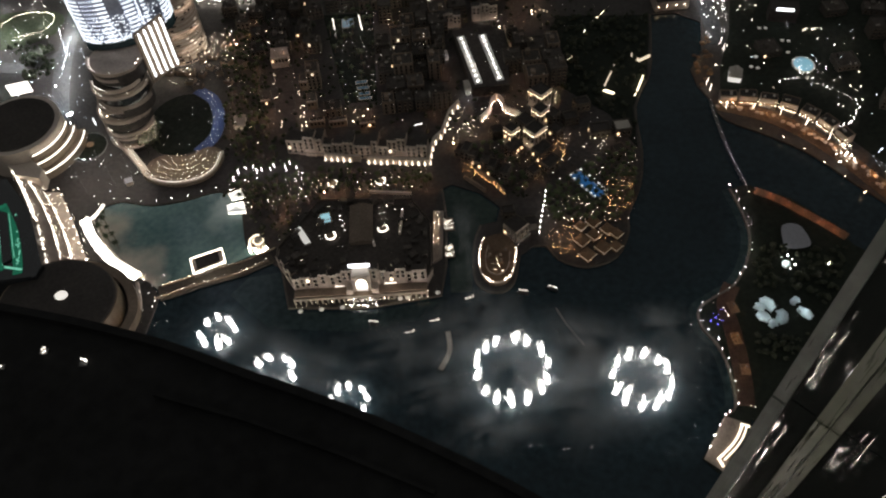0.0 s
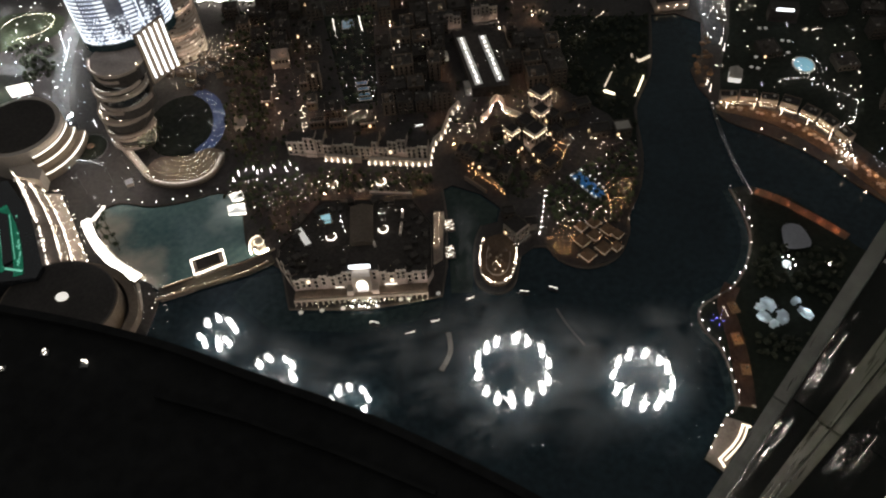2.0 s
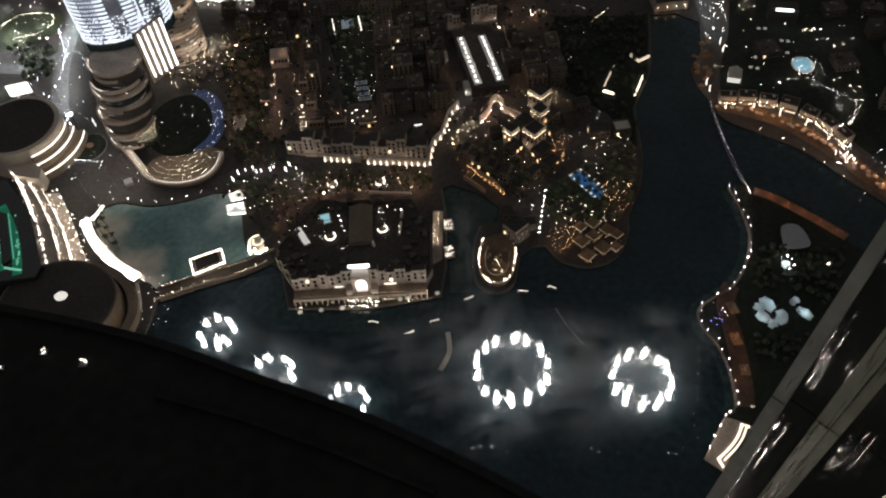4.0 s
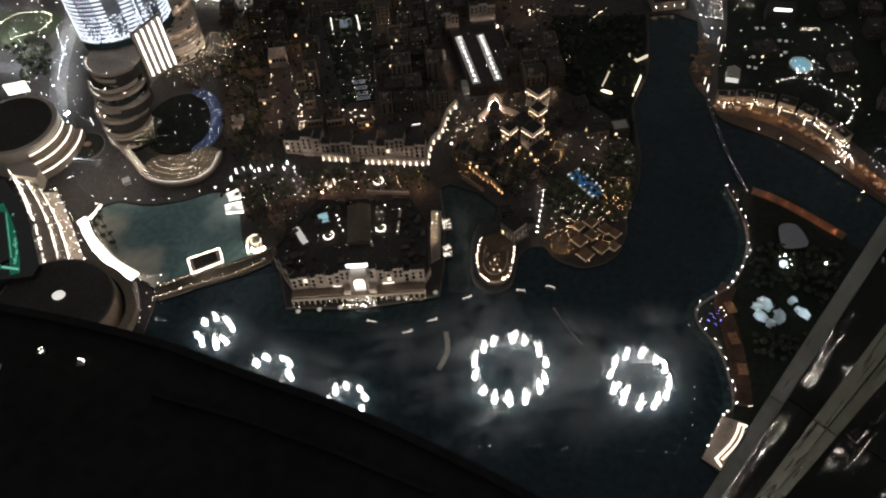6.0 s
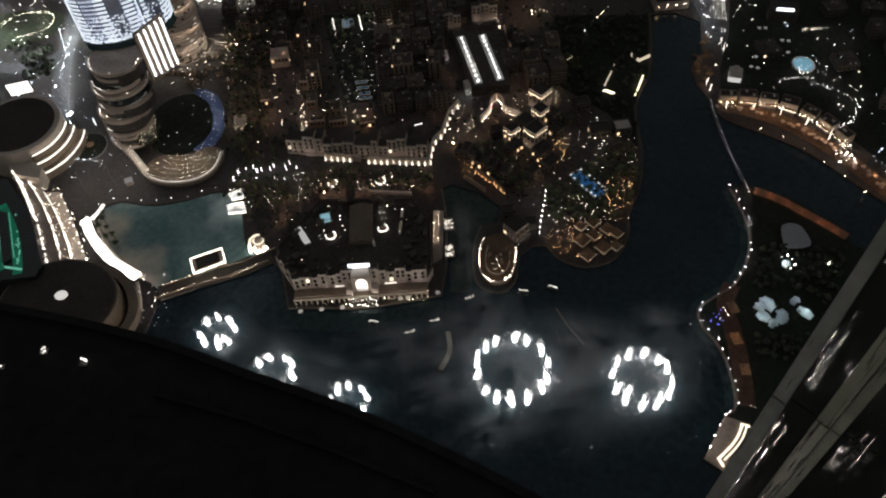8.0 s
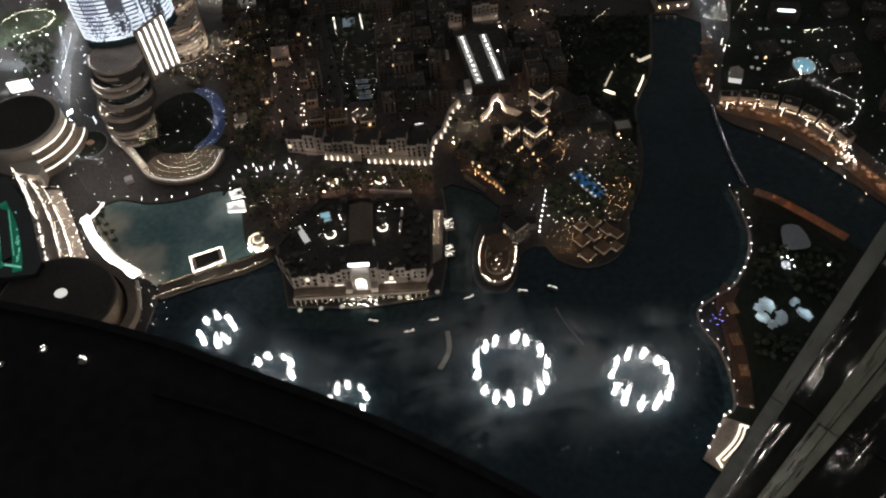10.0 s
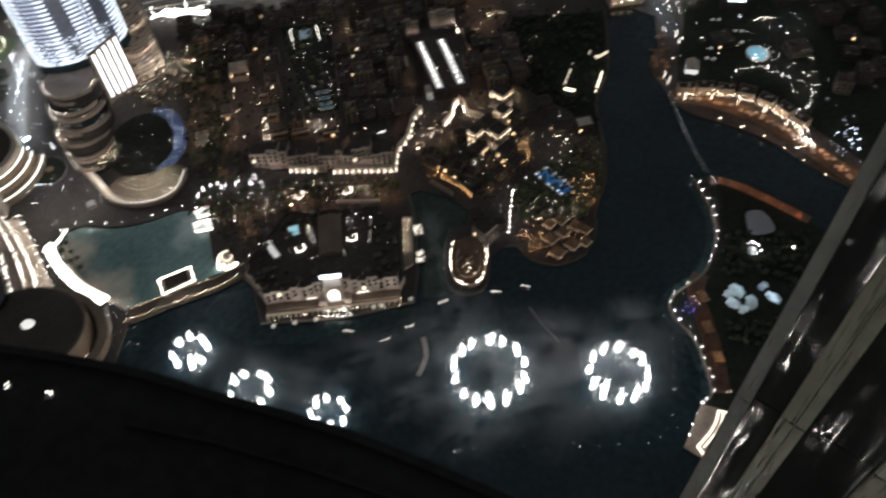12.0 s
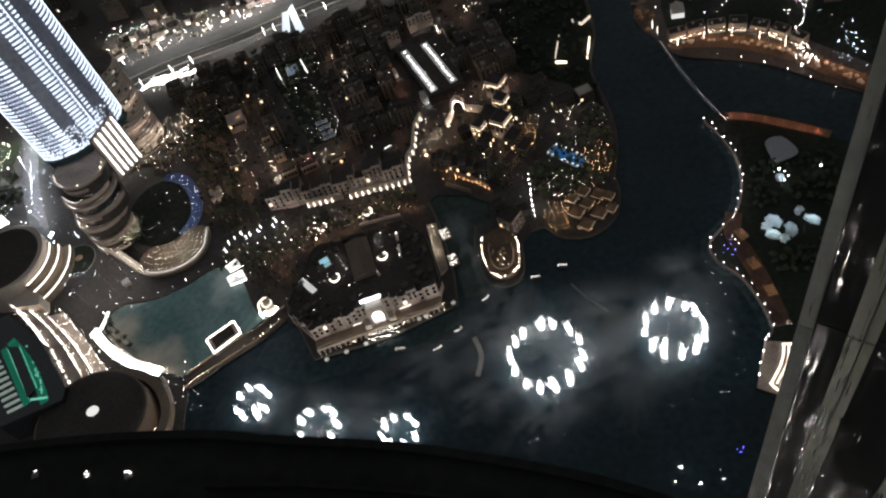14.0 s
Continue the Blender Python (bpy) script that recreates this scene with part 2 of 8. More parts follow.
G_YELLOW = glow_varied("yellow_lamp", (1.0, 0.88, 0.6), 2, 30)
M_LAWN = surface("lawn_lightened_as_lit", (0.05, 0.062, 0.036), 0.95, grain=3, vary=0.5)
G_FLOOD = glow("flood_lamp", (0.88, 0.95, 1.0), 700)
G_GREEN_LAMP = glow("pale_green_lamp", (0.3, 1.0, 0.72), 0.36, (0.02, 0.1, 0.06))
G_LOUVRE = glow("glowing_louvre", (0.75, 0.95, 0.82), 0.12, (0.5, 0.52, 0.48))
G_GREEN = glow("green_lit_glass", (0.005, 0.24, 0.13), 0.28, (0.01, 0.06, 0.035))


# ---- mesh helpers ----
def part(name, bm, material, parent=None, label="", smooth=False):
    me = bpy.data.meshes.new(name)
    if smooth:
        for f in bm.faces:
            f.smooth = True
    bm.to_mesh(me)
    bm.free()
    me.materials.append(material)
    ob = new(name, me)
    if parent:
        ob.parent = parent
    if label:
        tagged(ob, label)
    return ob


def share(name, me, parent, m):
    ob = new(name, me)
    ob.parent = parent
    ob.matrix_basis = m
    return ob


def thing(name, label, category, at=(0, 0, 0), turn=0, group="", kind=""):
    ob = new(name)
    ob.matrix_basis = pose(*at, 0, 0, turn)
    return tagged(ob, label, category, group, kind)


def box(bm, x0, y0, z0, x1, y1, z1, m=None):
    v = [bm.verts.new(p) for p in ((x0, y0, z0), (x1, y0, z0), (x1, y1, z0), (x0, y1, z0), (x0, y0, z1), (x1, y0, z1), (x1, y1, z1), (x0, y1, z1))]
    for f in ((3, 2, 1, 0), (4, 5, 6, 7), (0, 1, 5, 4), (1, 2, 6, 5), (2, 3, 7, 6), (3, 0, 4, 7)):
        bm.faces.new([v[i] for i in f])
    if m is not None:
        for p in v:
            p.co = m @ p.co
    return v


def prism(bm, pts, z0, z1):
    area = sum(a[0] * b[1] - b[0] * a[1] for a, b in zip(pts, pts[1:] + pts[:1]))
    if area < 0:
        pts = pts[::-1]
    lo = [bm.verts.new((*p[:2], z0)) for p in pts]
    hi = [bm.verts.new((*p[:2], z1)) for p in pts]
    bm.faces.new(lo[::-1])
    bm.faces.new(hi)
    n = len(pts)
    for i in range(n):
        j = (i + 1) % n
        bm.faces.new((lo[i], lo[j], hi[j], hi[i]))


def curve(pts, n=5, closed=True):
    """Catmull-Rom through pts."""
    out, k = [], len(pts)
    for i in range(k if closed else k - 1):
        if closed:
            p = [Vector(pts[(i + j) % k]) for j in (-1, 0, 1, 2)]
        else:
            p = [Vector(pts[min(max(i + j, 0), k - 1)]) for j in (-1, 0, 1, 2)]
        for s in range(n):
            t = s / n
            q = 0.5 * (2 * p[1] + (p[2] - p[0]) * t + (2 * p[0] - 5 * p[1] + 4 * p[2] - p[3]) * t * t + (3 * p[1] - p[0] - 3 * p[2] + p[3]) * t ** 3)
            out.append(tuple(q))
    if not closed:
        out.append(tuple(pts[-1]))
    return out


def ribbon(bm, pts, width, z0, z1):
    """A wall, kerb or strip of that width along pts."""
    p = [Vector(q[:2]) for q in pts]
    left, right = [], []
    for i, q in enumerate(p):
        d = (p[min(i + 1, len(p) - 1)] - p[max(i - 1, 0)]).normalized()
        s = Vector((-d.y, d.x)) * width / 2
        left.append(q + s)
        right.append(q - s)
    zs = z0 if isinstance(z0, (list, tuple)) else [z0] * len(p)
    ze = z1 if isinstance(z1, (list, tuple)) else [z1] * len(p)
    rings = [[bm.verts.new((*a, b)), bm.verts.new((*a, c)), bm.verts.new((*e, c)), bm.verts.new((*e, b))] for a, e, b, c in zip(left, right, zs, ze)]
    for a, b in zip(rings, rings[1:]):
        for i in range(4):
            j = (i + 1) % 4
            bm.faces.new((a[i], b[i], b[j], a[j]))
    bm.faces.new(rings[0])
    bm.faces.new(rings[-1][::-1])


def along(pts, step):
    """Points every step metres along pts, with the heading in degrees."""
    out, left = [], 0.0
    for a, b in zip(pts, pts[1:]):
        a, b = Vector(a[:2]), Vector(b[:2])
        d = (b - a).length
        while left < d:
            p = a.lerp(b, left / d)
            out.append((p.x, p.y, math.degrees(math.atan2(b.y - a.y, b.x - a.x))))
            left += step
        left -= d
    return out


def disc(cx, cy, rx, ry, turn=0, n=40, a0=0, a1=360):
    c, s = math.cos(radians(turn)), math.sin(radians(turn))
    out = []
    full = a1 - a0 >= 360
    for i in range(n if full else n + 1):
        a = radians(a0 + (a1 - a0) * i / n)
        x, y = rx * math.cos(a), ry * math.sin(a)
        out.append((cx + x * c - y * s, cy + x * s + y * c))
    return out


def sector(cx, cy, r0, r1, a0, a1, n=30):
    return disc(cx, cy, r1, r1, 0, n, a0, a1) + disc(cx, cy, r0, r0, 0, n, a0, a1)[::-1]


def ball(bm, x, y, z, r, u=8, v=6):
    bmesh.ops.create_uvsphere(bm, u_segments=u, v_segments=v, radius=r, matrix=Matrix.Translation((x, y, z)))


def cone(bm, x, y, z0, z1, r0, r1, n=10):
    bmesh.ops.create_cone(bm, cap_ends=True, segments=n, radius1=r0, radius2=r1, depth=z1 - z0, matrix=Matrix.Translation((x, y, (z0 + z1) / 2)))


def clump(bm, x, y, z, r, rnd):
    """A low tree or shrub: a few ragged lobes of foliage."""
    for k in range(3):
        a, d = rnd.uniform(0, 6.28), (0 if k == 0 else r * rnd.uniform(0.4, 0.8))
        q = bmesh.ops.create_icosphere(bm, subdivisions=1, radius=r * rnd.uniform(0.45, 0.8), matrix=Matrix.Translation((x + d * math.cos(a), y + d * math.sin(a), z + rnd.uniform(-0.3, 0.3) * r)))
        for v in q["verts"]:
            v.co += Vector((rnd.uniform(-1, 1), rnd.uniform(-1, 1), rnd.uniform(-1, 1))) * r * 0.22


def inside(p, poly):
    hit = False
    for a, b in zip(poly, poly[1:] + poly[:1]):
        if (a[1] > p[1]) != (b[1] > p[1]) and p[0] < (b[0] - a[0]) * (p[1] - a[1]) / (b[1] - a[1]) + a[0]:
            hit = not hit
    return hit


def scatter(poly, n, gap, seed, avoid=()):
    rnd = random.Random(seed)
    xs, ys = [p[0] for p in poly], [p[1] for p in poly]
    out = []
    for _ in range(n * 40):
        p = (rnd.uniform(min(xs), max(xs)), rnd.uniform(min(ys), max(ys)))
        if inside(p, poly) and not any(inside(p, q) for q in avoid) and all((p[0] - q[0]) ** 2 + (p[1] - q[1]) ** 2 > gap * gap for q in out):
            out.append(p)
            if len(out) == n:
                break
    return out


def stuff(name, bm, material, label, category):
    return tagged(part(name, bm, material), label, category, kind="stuff")


def structure(name, bm, material, label="", category=""):
    return tagged(part(name, bm, material), label, category, kind="structure")


# ---- ground, lake and land ----
MALL_SHORE = [(-221.4, 276.6), (-205.1, 291.1), (-201.6, 310.1), (-199.6, 324.9), (-207.5, 337.7)]
LAGOON_SHORE = [(-220.9, 345.5), (-236.5, 358.1), (-248.9, 375.4), (-257.6, 396.2), (-257.3, 411.8), (-243.1, 417.1), (-218.3, 411.0), (-192.6, 413.4), (-169.5, 419.5), (-151.5, 412.9), (-146.3, 388.8), (-142.3, 367.0), (-137.1, 358.6)]
SOUK_QUAY = [(-114.8, 340.7), (-108.2, 307.0), (-54.8, 301.8), (-3.7, 307.4), (1.5, 332.8), (4.5, 376.5), (2.9, 404.0)]
CANAL = [(10.5, 407.8), (31.0, 397.0), (44.6, 381.5), (40.7, 368.3), (28.9, 365.9), (22.4, 348.3), (20.4, 321.1), (25.9, 309.1), (38.0, 306.0), (47.0, 313.6), (53.1, 335.0)]
PALACE_SHORE = [(64.2, 342.9), (73.3, 342.0), (80.3, 329.7), (98.6, 321.0), (120.3, 327.6), (133.0, 348.6), (136.4, 365.1), (150.3, 391.2), (159.4, 425.5), (164.9, 476.1), (185.2, 515.5), (195.9, 559.3), (202.7, 594.0)]
EAST_SHORE = [(225.3, 592.6), (244.2, 576.9), (234.8, 537.4), (219.5, 515.5), (220.4, 493.3), (227.3, 473.9), (232.1, 453.5), (259.3, 432.5), (286.0, 408.0), (305.0, 378.6), (333.9, 338.7)]
OUTER = [(900, 240), (2600, 400), (2600, 3200), (-2600, 3200), (-2600, 100), (-330, 100)]

bm = bmesh.new()
v = [bm.verts.new((x, y, -2.0)) for x, y in ((-4500, -4500), (4500, -4500), (4500, 4500), (-4500, 4500))]
bm.faces.new(v)
structure("ground", bm, M_GROUND, "dark dusty ground reaching out under the city", "ground")
bm = bmesh.new()
prism(bm, [(-330, 60), (700, 60), (700, 760), (-330, 760)], -1.9, -0.9)
structure("water", bm, M_WATER, "dark still lake water with faint ripples", "water")
bm = bmesh.new()
prism(bm, MALL_SHORE + LAGOON_SHORE + SOUK_QUAY + CANAL + PALACE_SHORE + EAST_SHORE + OUTER, -1.95, 0.0)
structure("pavement", bm, M_PAVE, "paved city land with quays round the lake", "pavement")

PARK_SHORE = [(214.7, 381.3), (217.1, 360.7), (216.4, 336.7), (207.3, 314.2), (193.7, 296.6), (178.0, 288.0), (165.6, 279.7), (164.2, 265.8), (170.6, 251.6), (172.8, 233.7), (170.0, 209.5), (162.2, 203.8)]
QUAY = [(152.1, 191.9), (141.3, 177.9), (148.6, 168.4), (174.2, 188.1)]
bm = bmesh.new()
prism(bm, PARK_SHORE + QUAY + [(176.3, 200.7), (214.6, 148.3), (700, 150), (700, 300), (300.0, 306.2), (283.8, 322.6), (278.5, 340.4), (255.4, 367.4), (228.2, 384.3)], -1.95, 0.05)
structure("park_ground", bm, M_PARK, "dark park lawn beside the lake", "ground")
bm = bmesh.new()
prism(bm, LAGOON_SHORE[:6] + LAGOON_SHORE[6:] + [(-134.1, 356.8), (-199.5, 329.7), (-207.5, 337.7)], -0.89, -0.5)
structure("lagoon_water", bm, M_LAGOON, "teal shallow lagoon water with bank light put into its colour", "water")

# strips by the shores and the canal, paler than the open lake: lamp glow put into colour
bm = bmesh.new()
prism(bm, [(2.5, 402.0), (10.5, 406.5), (30.0, 396.0), (43.0, 381.0), (39.5, 369.0), (27.6, 366.0), (21.0, 348.0), (19.0, 321.0), (17.0, 309.0), (3.0, 309.5), (3.8, 332.0), (6.0, 376.0)], -0.89, -0.8)
structure("canal_water", bm, M_CANAL_GLOW, "canal water with pale green lamp glow put into its colour", "water")
bm = bmesh.new()
ribbon(bm, [(x - 2.0, y + 0.5) for x, y in curve(PARK_SHORE, 4, False)], 8.0, -0.89, -0.82)
structure("shore_shallows", bm, M_SHORE_GLOW, "strip of paler water for lamp glow along the park shore", "water")
bm = bmesh.new()
prism(bm, [(-112.0, 339.0), (-107.0, 304.0), (-54.8, 298.5), (-2.0, 304.5), (-6.0, 292.0), (-60.0, 284.0), (-120.0, 292.0), (-150.0, 322.0), (-138.0, 336.0)], -0.89, -0.84)
structure("quay_shallows", bm, M_SHORE_GLOW, "patch of paler water for lamp glow before the market quay", "water")

# quay edges
for shore, name in ((curve(LAGOON_SHORE[4:], 4, False), "quay_kerb"), (SOUK_QUAY, "quay_kerb"), (curve(PALACE_SHORE, 3, False), "quay_kerb"), (curve(PARK_SHORE, 4, False), "quay_kerb"), (curve(CANAL[4:], 4, False), "quay_kerb"), (curve(EAST_SHORE[5:], 3, False), "quay_kerb")):
    bm = bmesh.new()
    ribbon(bm, shore, 1.6, -0.8, 0.35)
    structure(name, bm, M_DUSK, "dark stone kerb along the water", "kerb")


# ---- lamps of the promenades ----
def promenade_lamp(glowing, label, group, h=5.0, r=0.32):
    ob = thing("promenade_lamp", label, "street lamp", group=group)
    bm = bmesh.new()
    cone(bm, 0, 0, 0, 0.5, 0.28, 0.16, 8)
    cone(bm, 0, 0, 0.5, h, 0.1, 0.07, 6)
    part("pole", bm, M_METAL, ob)
    bm = bmesh.new()
    ball(bm, 0, 0, h + r * 0.8, r)
    part("globe", bm, glowing, ob, "glowing glass globe", True)
    return ob


def hooded_lamp(label, group, h=5.0, bulb=None):
    """A lamp whose dark hood hides its bulb from above."""
    ob = thing("hooded_lamp", label, "street lamp", group=group)
    bm = bmesh.new()
    cone(bm, 0, 0, 0, h, 0.12, 0.08, 6)
    part("pole", bm, M_METAL, ob)
    bm = bmesh.new()
    cone(bm, 0, 0, h + 0.002, h + 0.5, 0.75, 0.2, 10)
    part("hood", bm, M_METAL, ob)
    bm = bmesh.new()
    cone(bm, 0.0, 0, h - 0.12, h - 0.02, 0.45, 0.5, 10)
    part("bulb", bm, bulb or G_HOOD, ob, "bulb under the hood")
    return ob


def lamp_mass(spots, h, bulb, name, label):
    """Very many small hooded lamps, added to brighten ground and walls, as one mesh."""
    bm = bmesh.new()
    for x, y in spots:
        cone(bm, x, y, 0, h, 0.12, 0.08, 5)
        cone(bm, x, y, h + 0.002, h + 0.5, 0.75, 0.2, 8)
    n = len(bm.faces)
    for x, y in spots:
        cone(bm, x, y, h - 0.12, h - 0.02, 0.45, 0.5, 8)
    for i, f in enumerate(bm.faces):
        f.material_index = int(i >= n)
    ob = part(name, bm, M_METAL)
    ob.data.materials.append(bulb)
    return tagged(ob, label, "lamps", kind="stuff")


def wall_washer(pts, z, parent, out=(0, -1), material=None):
    """A light line added to brighten a wall from its foot, hidden by a board on its outer side."""
    bm = bmesh.new()
    ribbon(bm, pts, 0.12, z, z + 0.16)
    ws = part("wall_washer", bm, material or G_WASH, parent, "added light line at the wall foot")
    bm = bmesh.new()
    ribbon(bm, [(p[0] + out[0] * 0.25, p[1] + out[1] * 0.25) for p in pts], 0.08, z - 0.1, z + 0.7)
    part("washer_shield", bm, M_METAL, ws)


def lamp_row(master, spots):
    first = True
    for x, y, a in spots:
        if first:
            master.matrix_basis = pose(x, y, 0.0, 0, 0, a)
            first = False
        else:
            copy_thing(master, pose(x, y, 0.0, 0, 0, a))


rp = random.Random(91)
lamp_row(promenade_lamp(G_PARK_LAMP, "white globe lamp on the park promenade", "park promenade lamps", 4, 0.2), [(x + rp.uniform(-1.2, 1.2), y + rp.uniform(-1.2, 1.2), a) for x, y, a in along(curve(PARK_SHORE, 4, False), 7.6) if rp.random() < 0.88])
lamp_row(promenade_lamp(G_WHITE, "white globe lamp on the lagoon promenade", "lagoon promenade lamps", 5, 0.24), along(curve(LAGOON_SHORE[4:10], 4, False), 11.5))
lamp_row(promenade_lamp(G_WHITE, "white lamp on the small quay", "quay lamps", 4, 0.3), along([(161.0, 202.0), (151.9, 191.2), (142.9, 177.8)], 8))


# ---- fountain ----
M_JET = glow("glowing_water_jet", (1.0, 0.98, 0.96), 5.5)


def fountain_ring(x, y, r, n, h, seed):
    """Upright feathered jets on a ring of nozzles, each a bundle of thin strands round a short core."""
    rnd = random.Random(seed)
    ob = thing("fountain_ring", "ring of white water jets that glow in place of lamps", "fountain", (x, y, -0.9), rnd.uniform(0, 25), "fountain rings")
    bm = bmesh.new()
    ring = disc(0, 0, r, r, 0, 48)
    ribbon(bm, ring + ring[:2], 0.3, 0.01, 0.25)
    part("pipe_ring", bm, M_TARP, ob)
    for i in range(n):
        a = 2 * math.pi * (i + 0.07 * (-1) ** i) / n + rnd.uniform(-0.04, 0.04)
        out_, side_ = Vector((math.cos(a), math.sin(a), 0)), Vector((-math.sin(a), math.cos(a), 0))
        hh = h * rnd.uniform(0.65, 1.2)
        lean, sway = rnd.uniform(0.0, 0.3), rnd.uniform(-0.22, 0.22)
        bm = bmesh.new()
        side_jet = rnd.choice((-1, 1)) * rnd.uniform(0.25, 0.5)
        for k in range(78):
            core = k < 5
            top = hh * (rnd.uniform(0.6, 0.9) if core else rnd.betavariate(1.5, 1.7) * 1.15)
            fan = 0.0 if k < 52 else side_jet
            if fan:
                top *= 0.62
            spread = 0.35 if core else 1.0
            foot = out_ * r + side_ * rnd.gauss(0, 0.6 * spread) + out_ * rnd.gauss(0, 0.55 * spread)
            tip = -out_ * lean * top + side_ * ((sway + fan) * top + rnd.gauss(0, 0.05 * top * spread)) + out_ * rnd.gauss(0, 0.045 * top * spread)
            thick = rnd.uniform(0.2, 0.36) if core else rnd.uniform(0.03, 0.085)
            prev = None
            for q in range(6):
                s = q / 5
                c = foot + tip * s * s + Vector((0, 0, 0.05 + top * (1.35 * s - 0.35 * s * s)))
                rad = thick * (0.7 + 0.9 * s) * (1 - s) ** 0.7 + 0.015
                row = [bm.verts.new(c + (out_ * math.cos(b) + side_ * math.sin(b)) * rad * rnd.uniform(0.7, 1.3)) for b in (0.3, 2.4, 4.5)]
                if prev:
                    for e in range(3):
                        bm.faces.new((prev[e], prev[(e + 1) % 3], row[(e + 1) % 3], row[e]))
                prev = row
            bm.faces.new(prev)
        for d in range(90):
            s = rnd.random()
            c = out_ * (r - lean * hh * s) + side_ * (sway * hh * s * s + rnd.gauss(0, 0.6 + 0.9 * s)) + out_ * rnd.gauss(0, 0.6 + 0.6 * s) + Vector((0, 0, 0.2 + hh * s * rnd.uniform(0.3, 1.25)))
            w = rnd.uniform(0.03, 0.13)
            t4 = [bm.verts.new(c + Vector(o) * w) for o in ((1, 0, -0.6), (-0.5, 0.87, -0.6), (-0.5, -0.87, -0.6), (0, 0, 1.4))]
            for f in ((0, 1, 3), (1, 2, 3), (2, 0, 3), (2, 1, 0)):
                bm.faces.new([t4[j] for j in f])
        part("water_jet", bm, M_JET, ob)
        bm = bmesh.new()
        rim = []
        for q in range(14):
            b = 2 * math.pi * q / 14
            w = rnd.uniform(1.0, 2.6)
            rim.append(bm.verts.new((out_.x * r + w * math.cos(b), out_.y * r + w * math.sin(b), 0.02)))
        mid = bm.verts.new((out_.x * r, out_.y * r, 0.16))
        for q in range(14):
            bm.faces.new((rim[q], rim[(q + 1) % 14], mid))
        part("foam", bm, M_FOAM, ob, "churned white water")
    return ob


def spray_haze_material():
    """Spray and painted haze in one veil: mostly clear, thickest in the middle and broken up by drift."""
    m = bpy.data.materials.new("spray_and_haze")
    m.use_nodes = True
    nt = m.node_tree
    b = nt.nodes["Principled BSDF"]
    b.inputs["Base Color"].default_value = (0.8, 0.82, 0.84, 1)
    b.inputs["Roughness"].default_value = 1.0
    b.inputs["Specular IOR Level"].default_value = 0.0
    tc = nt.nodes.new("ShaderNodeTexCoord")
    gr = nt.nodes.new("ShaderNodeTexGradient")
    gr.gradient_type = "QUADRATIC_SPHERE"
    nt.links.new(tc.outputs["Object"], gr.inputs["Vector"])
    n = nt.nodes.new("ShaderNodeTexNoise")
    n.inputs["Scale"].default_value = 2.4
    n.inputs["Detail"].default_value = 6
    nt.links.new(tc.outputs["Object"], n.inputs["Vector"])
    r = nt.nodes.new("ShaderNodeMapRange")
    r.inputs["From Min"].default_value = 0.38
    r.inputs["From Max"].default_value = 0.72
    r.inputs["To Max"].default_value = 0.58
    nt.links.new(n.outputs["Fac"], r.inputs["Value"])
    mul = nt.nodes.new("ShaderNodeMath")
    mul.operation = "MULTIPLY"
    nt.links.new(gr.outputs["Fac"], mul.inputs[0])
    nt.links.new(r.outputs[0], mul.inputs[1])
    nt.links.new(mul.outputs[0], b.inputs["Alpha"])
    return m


M_SPRAY_HAZE = spray_haze_material()


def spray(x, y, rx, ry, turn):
    """A low bank of spray, used for painted haze too."""
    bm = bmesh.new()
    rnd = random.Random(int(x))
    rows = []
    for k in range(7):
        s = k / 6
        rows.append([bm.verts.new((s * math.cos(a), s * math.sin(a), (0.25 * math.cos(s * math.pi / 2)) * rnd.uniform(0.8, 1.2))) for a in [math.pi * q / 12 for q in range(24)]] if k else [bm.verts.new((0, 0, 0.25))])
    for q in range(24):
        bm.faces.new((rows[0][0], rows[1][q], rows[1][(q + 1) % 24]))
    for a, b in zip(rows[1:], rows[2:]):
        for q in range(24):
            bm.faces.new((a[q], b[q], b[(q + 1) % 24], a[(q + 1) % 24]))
    ob = tagged(part("spray_bank", bm, M_SPRAY_HAZE, None, "", True), "thin veil of fountain spray and painted haze", "spray", "spray banks", "stuff")
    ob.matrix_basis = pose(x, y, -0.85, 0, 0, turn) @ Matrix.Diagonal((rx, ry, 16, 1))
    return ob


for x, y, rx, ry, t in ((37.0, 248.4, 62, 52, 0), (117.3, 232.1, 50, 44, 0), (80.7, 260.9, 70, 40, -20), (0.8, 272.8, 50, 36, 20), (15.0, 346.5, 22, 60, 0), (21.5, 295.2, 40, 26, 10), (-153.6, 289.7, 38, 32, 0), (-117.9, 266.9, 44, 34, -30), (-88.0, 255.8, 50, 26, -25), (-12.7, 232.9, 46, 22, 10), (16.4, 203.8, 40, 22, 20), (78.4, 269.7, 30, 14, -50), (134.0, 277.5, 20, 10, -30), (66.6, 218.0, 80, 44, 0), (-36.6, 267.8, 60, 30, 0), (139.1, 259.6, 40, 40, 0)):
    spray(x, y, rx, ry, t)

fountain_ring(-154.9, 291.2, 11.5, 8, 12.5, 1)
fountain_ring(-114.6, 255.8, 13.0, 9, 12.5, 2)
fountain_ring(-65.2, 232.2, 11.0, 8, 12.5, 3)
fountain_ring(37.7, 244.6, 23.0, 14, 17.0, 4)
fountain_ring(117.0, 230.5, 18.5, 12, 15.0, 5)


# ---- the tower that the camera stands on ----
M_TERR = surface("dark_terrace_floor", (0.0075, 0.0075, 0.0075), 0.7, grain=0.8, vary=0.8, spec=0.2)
G_DECKSTRIP = glow("added_facade_strip", (1.0, 0.97, 0.9), 34)
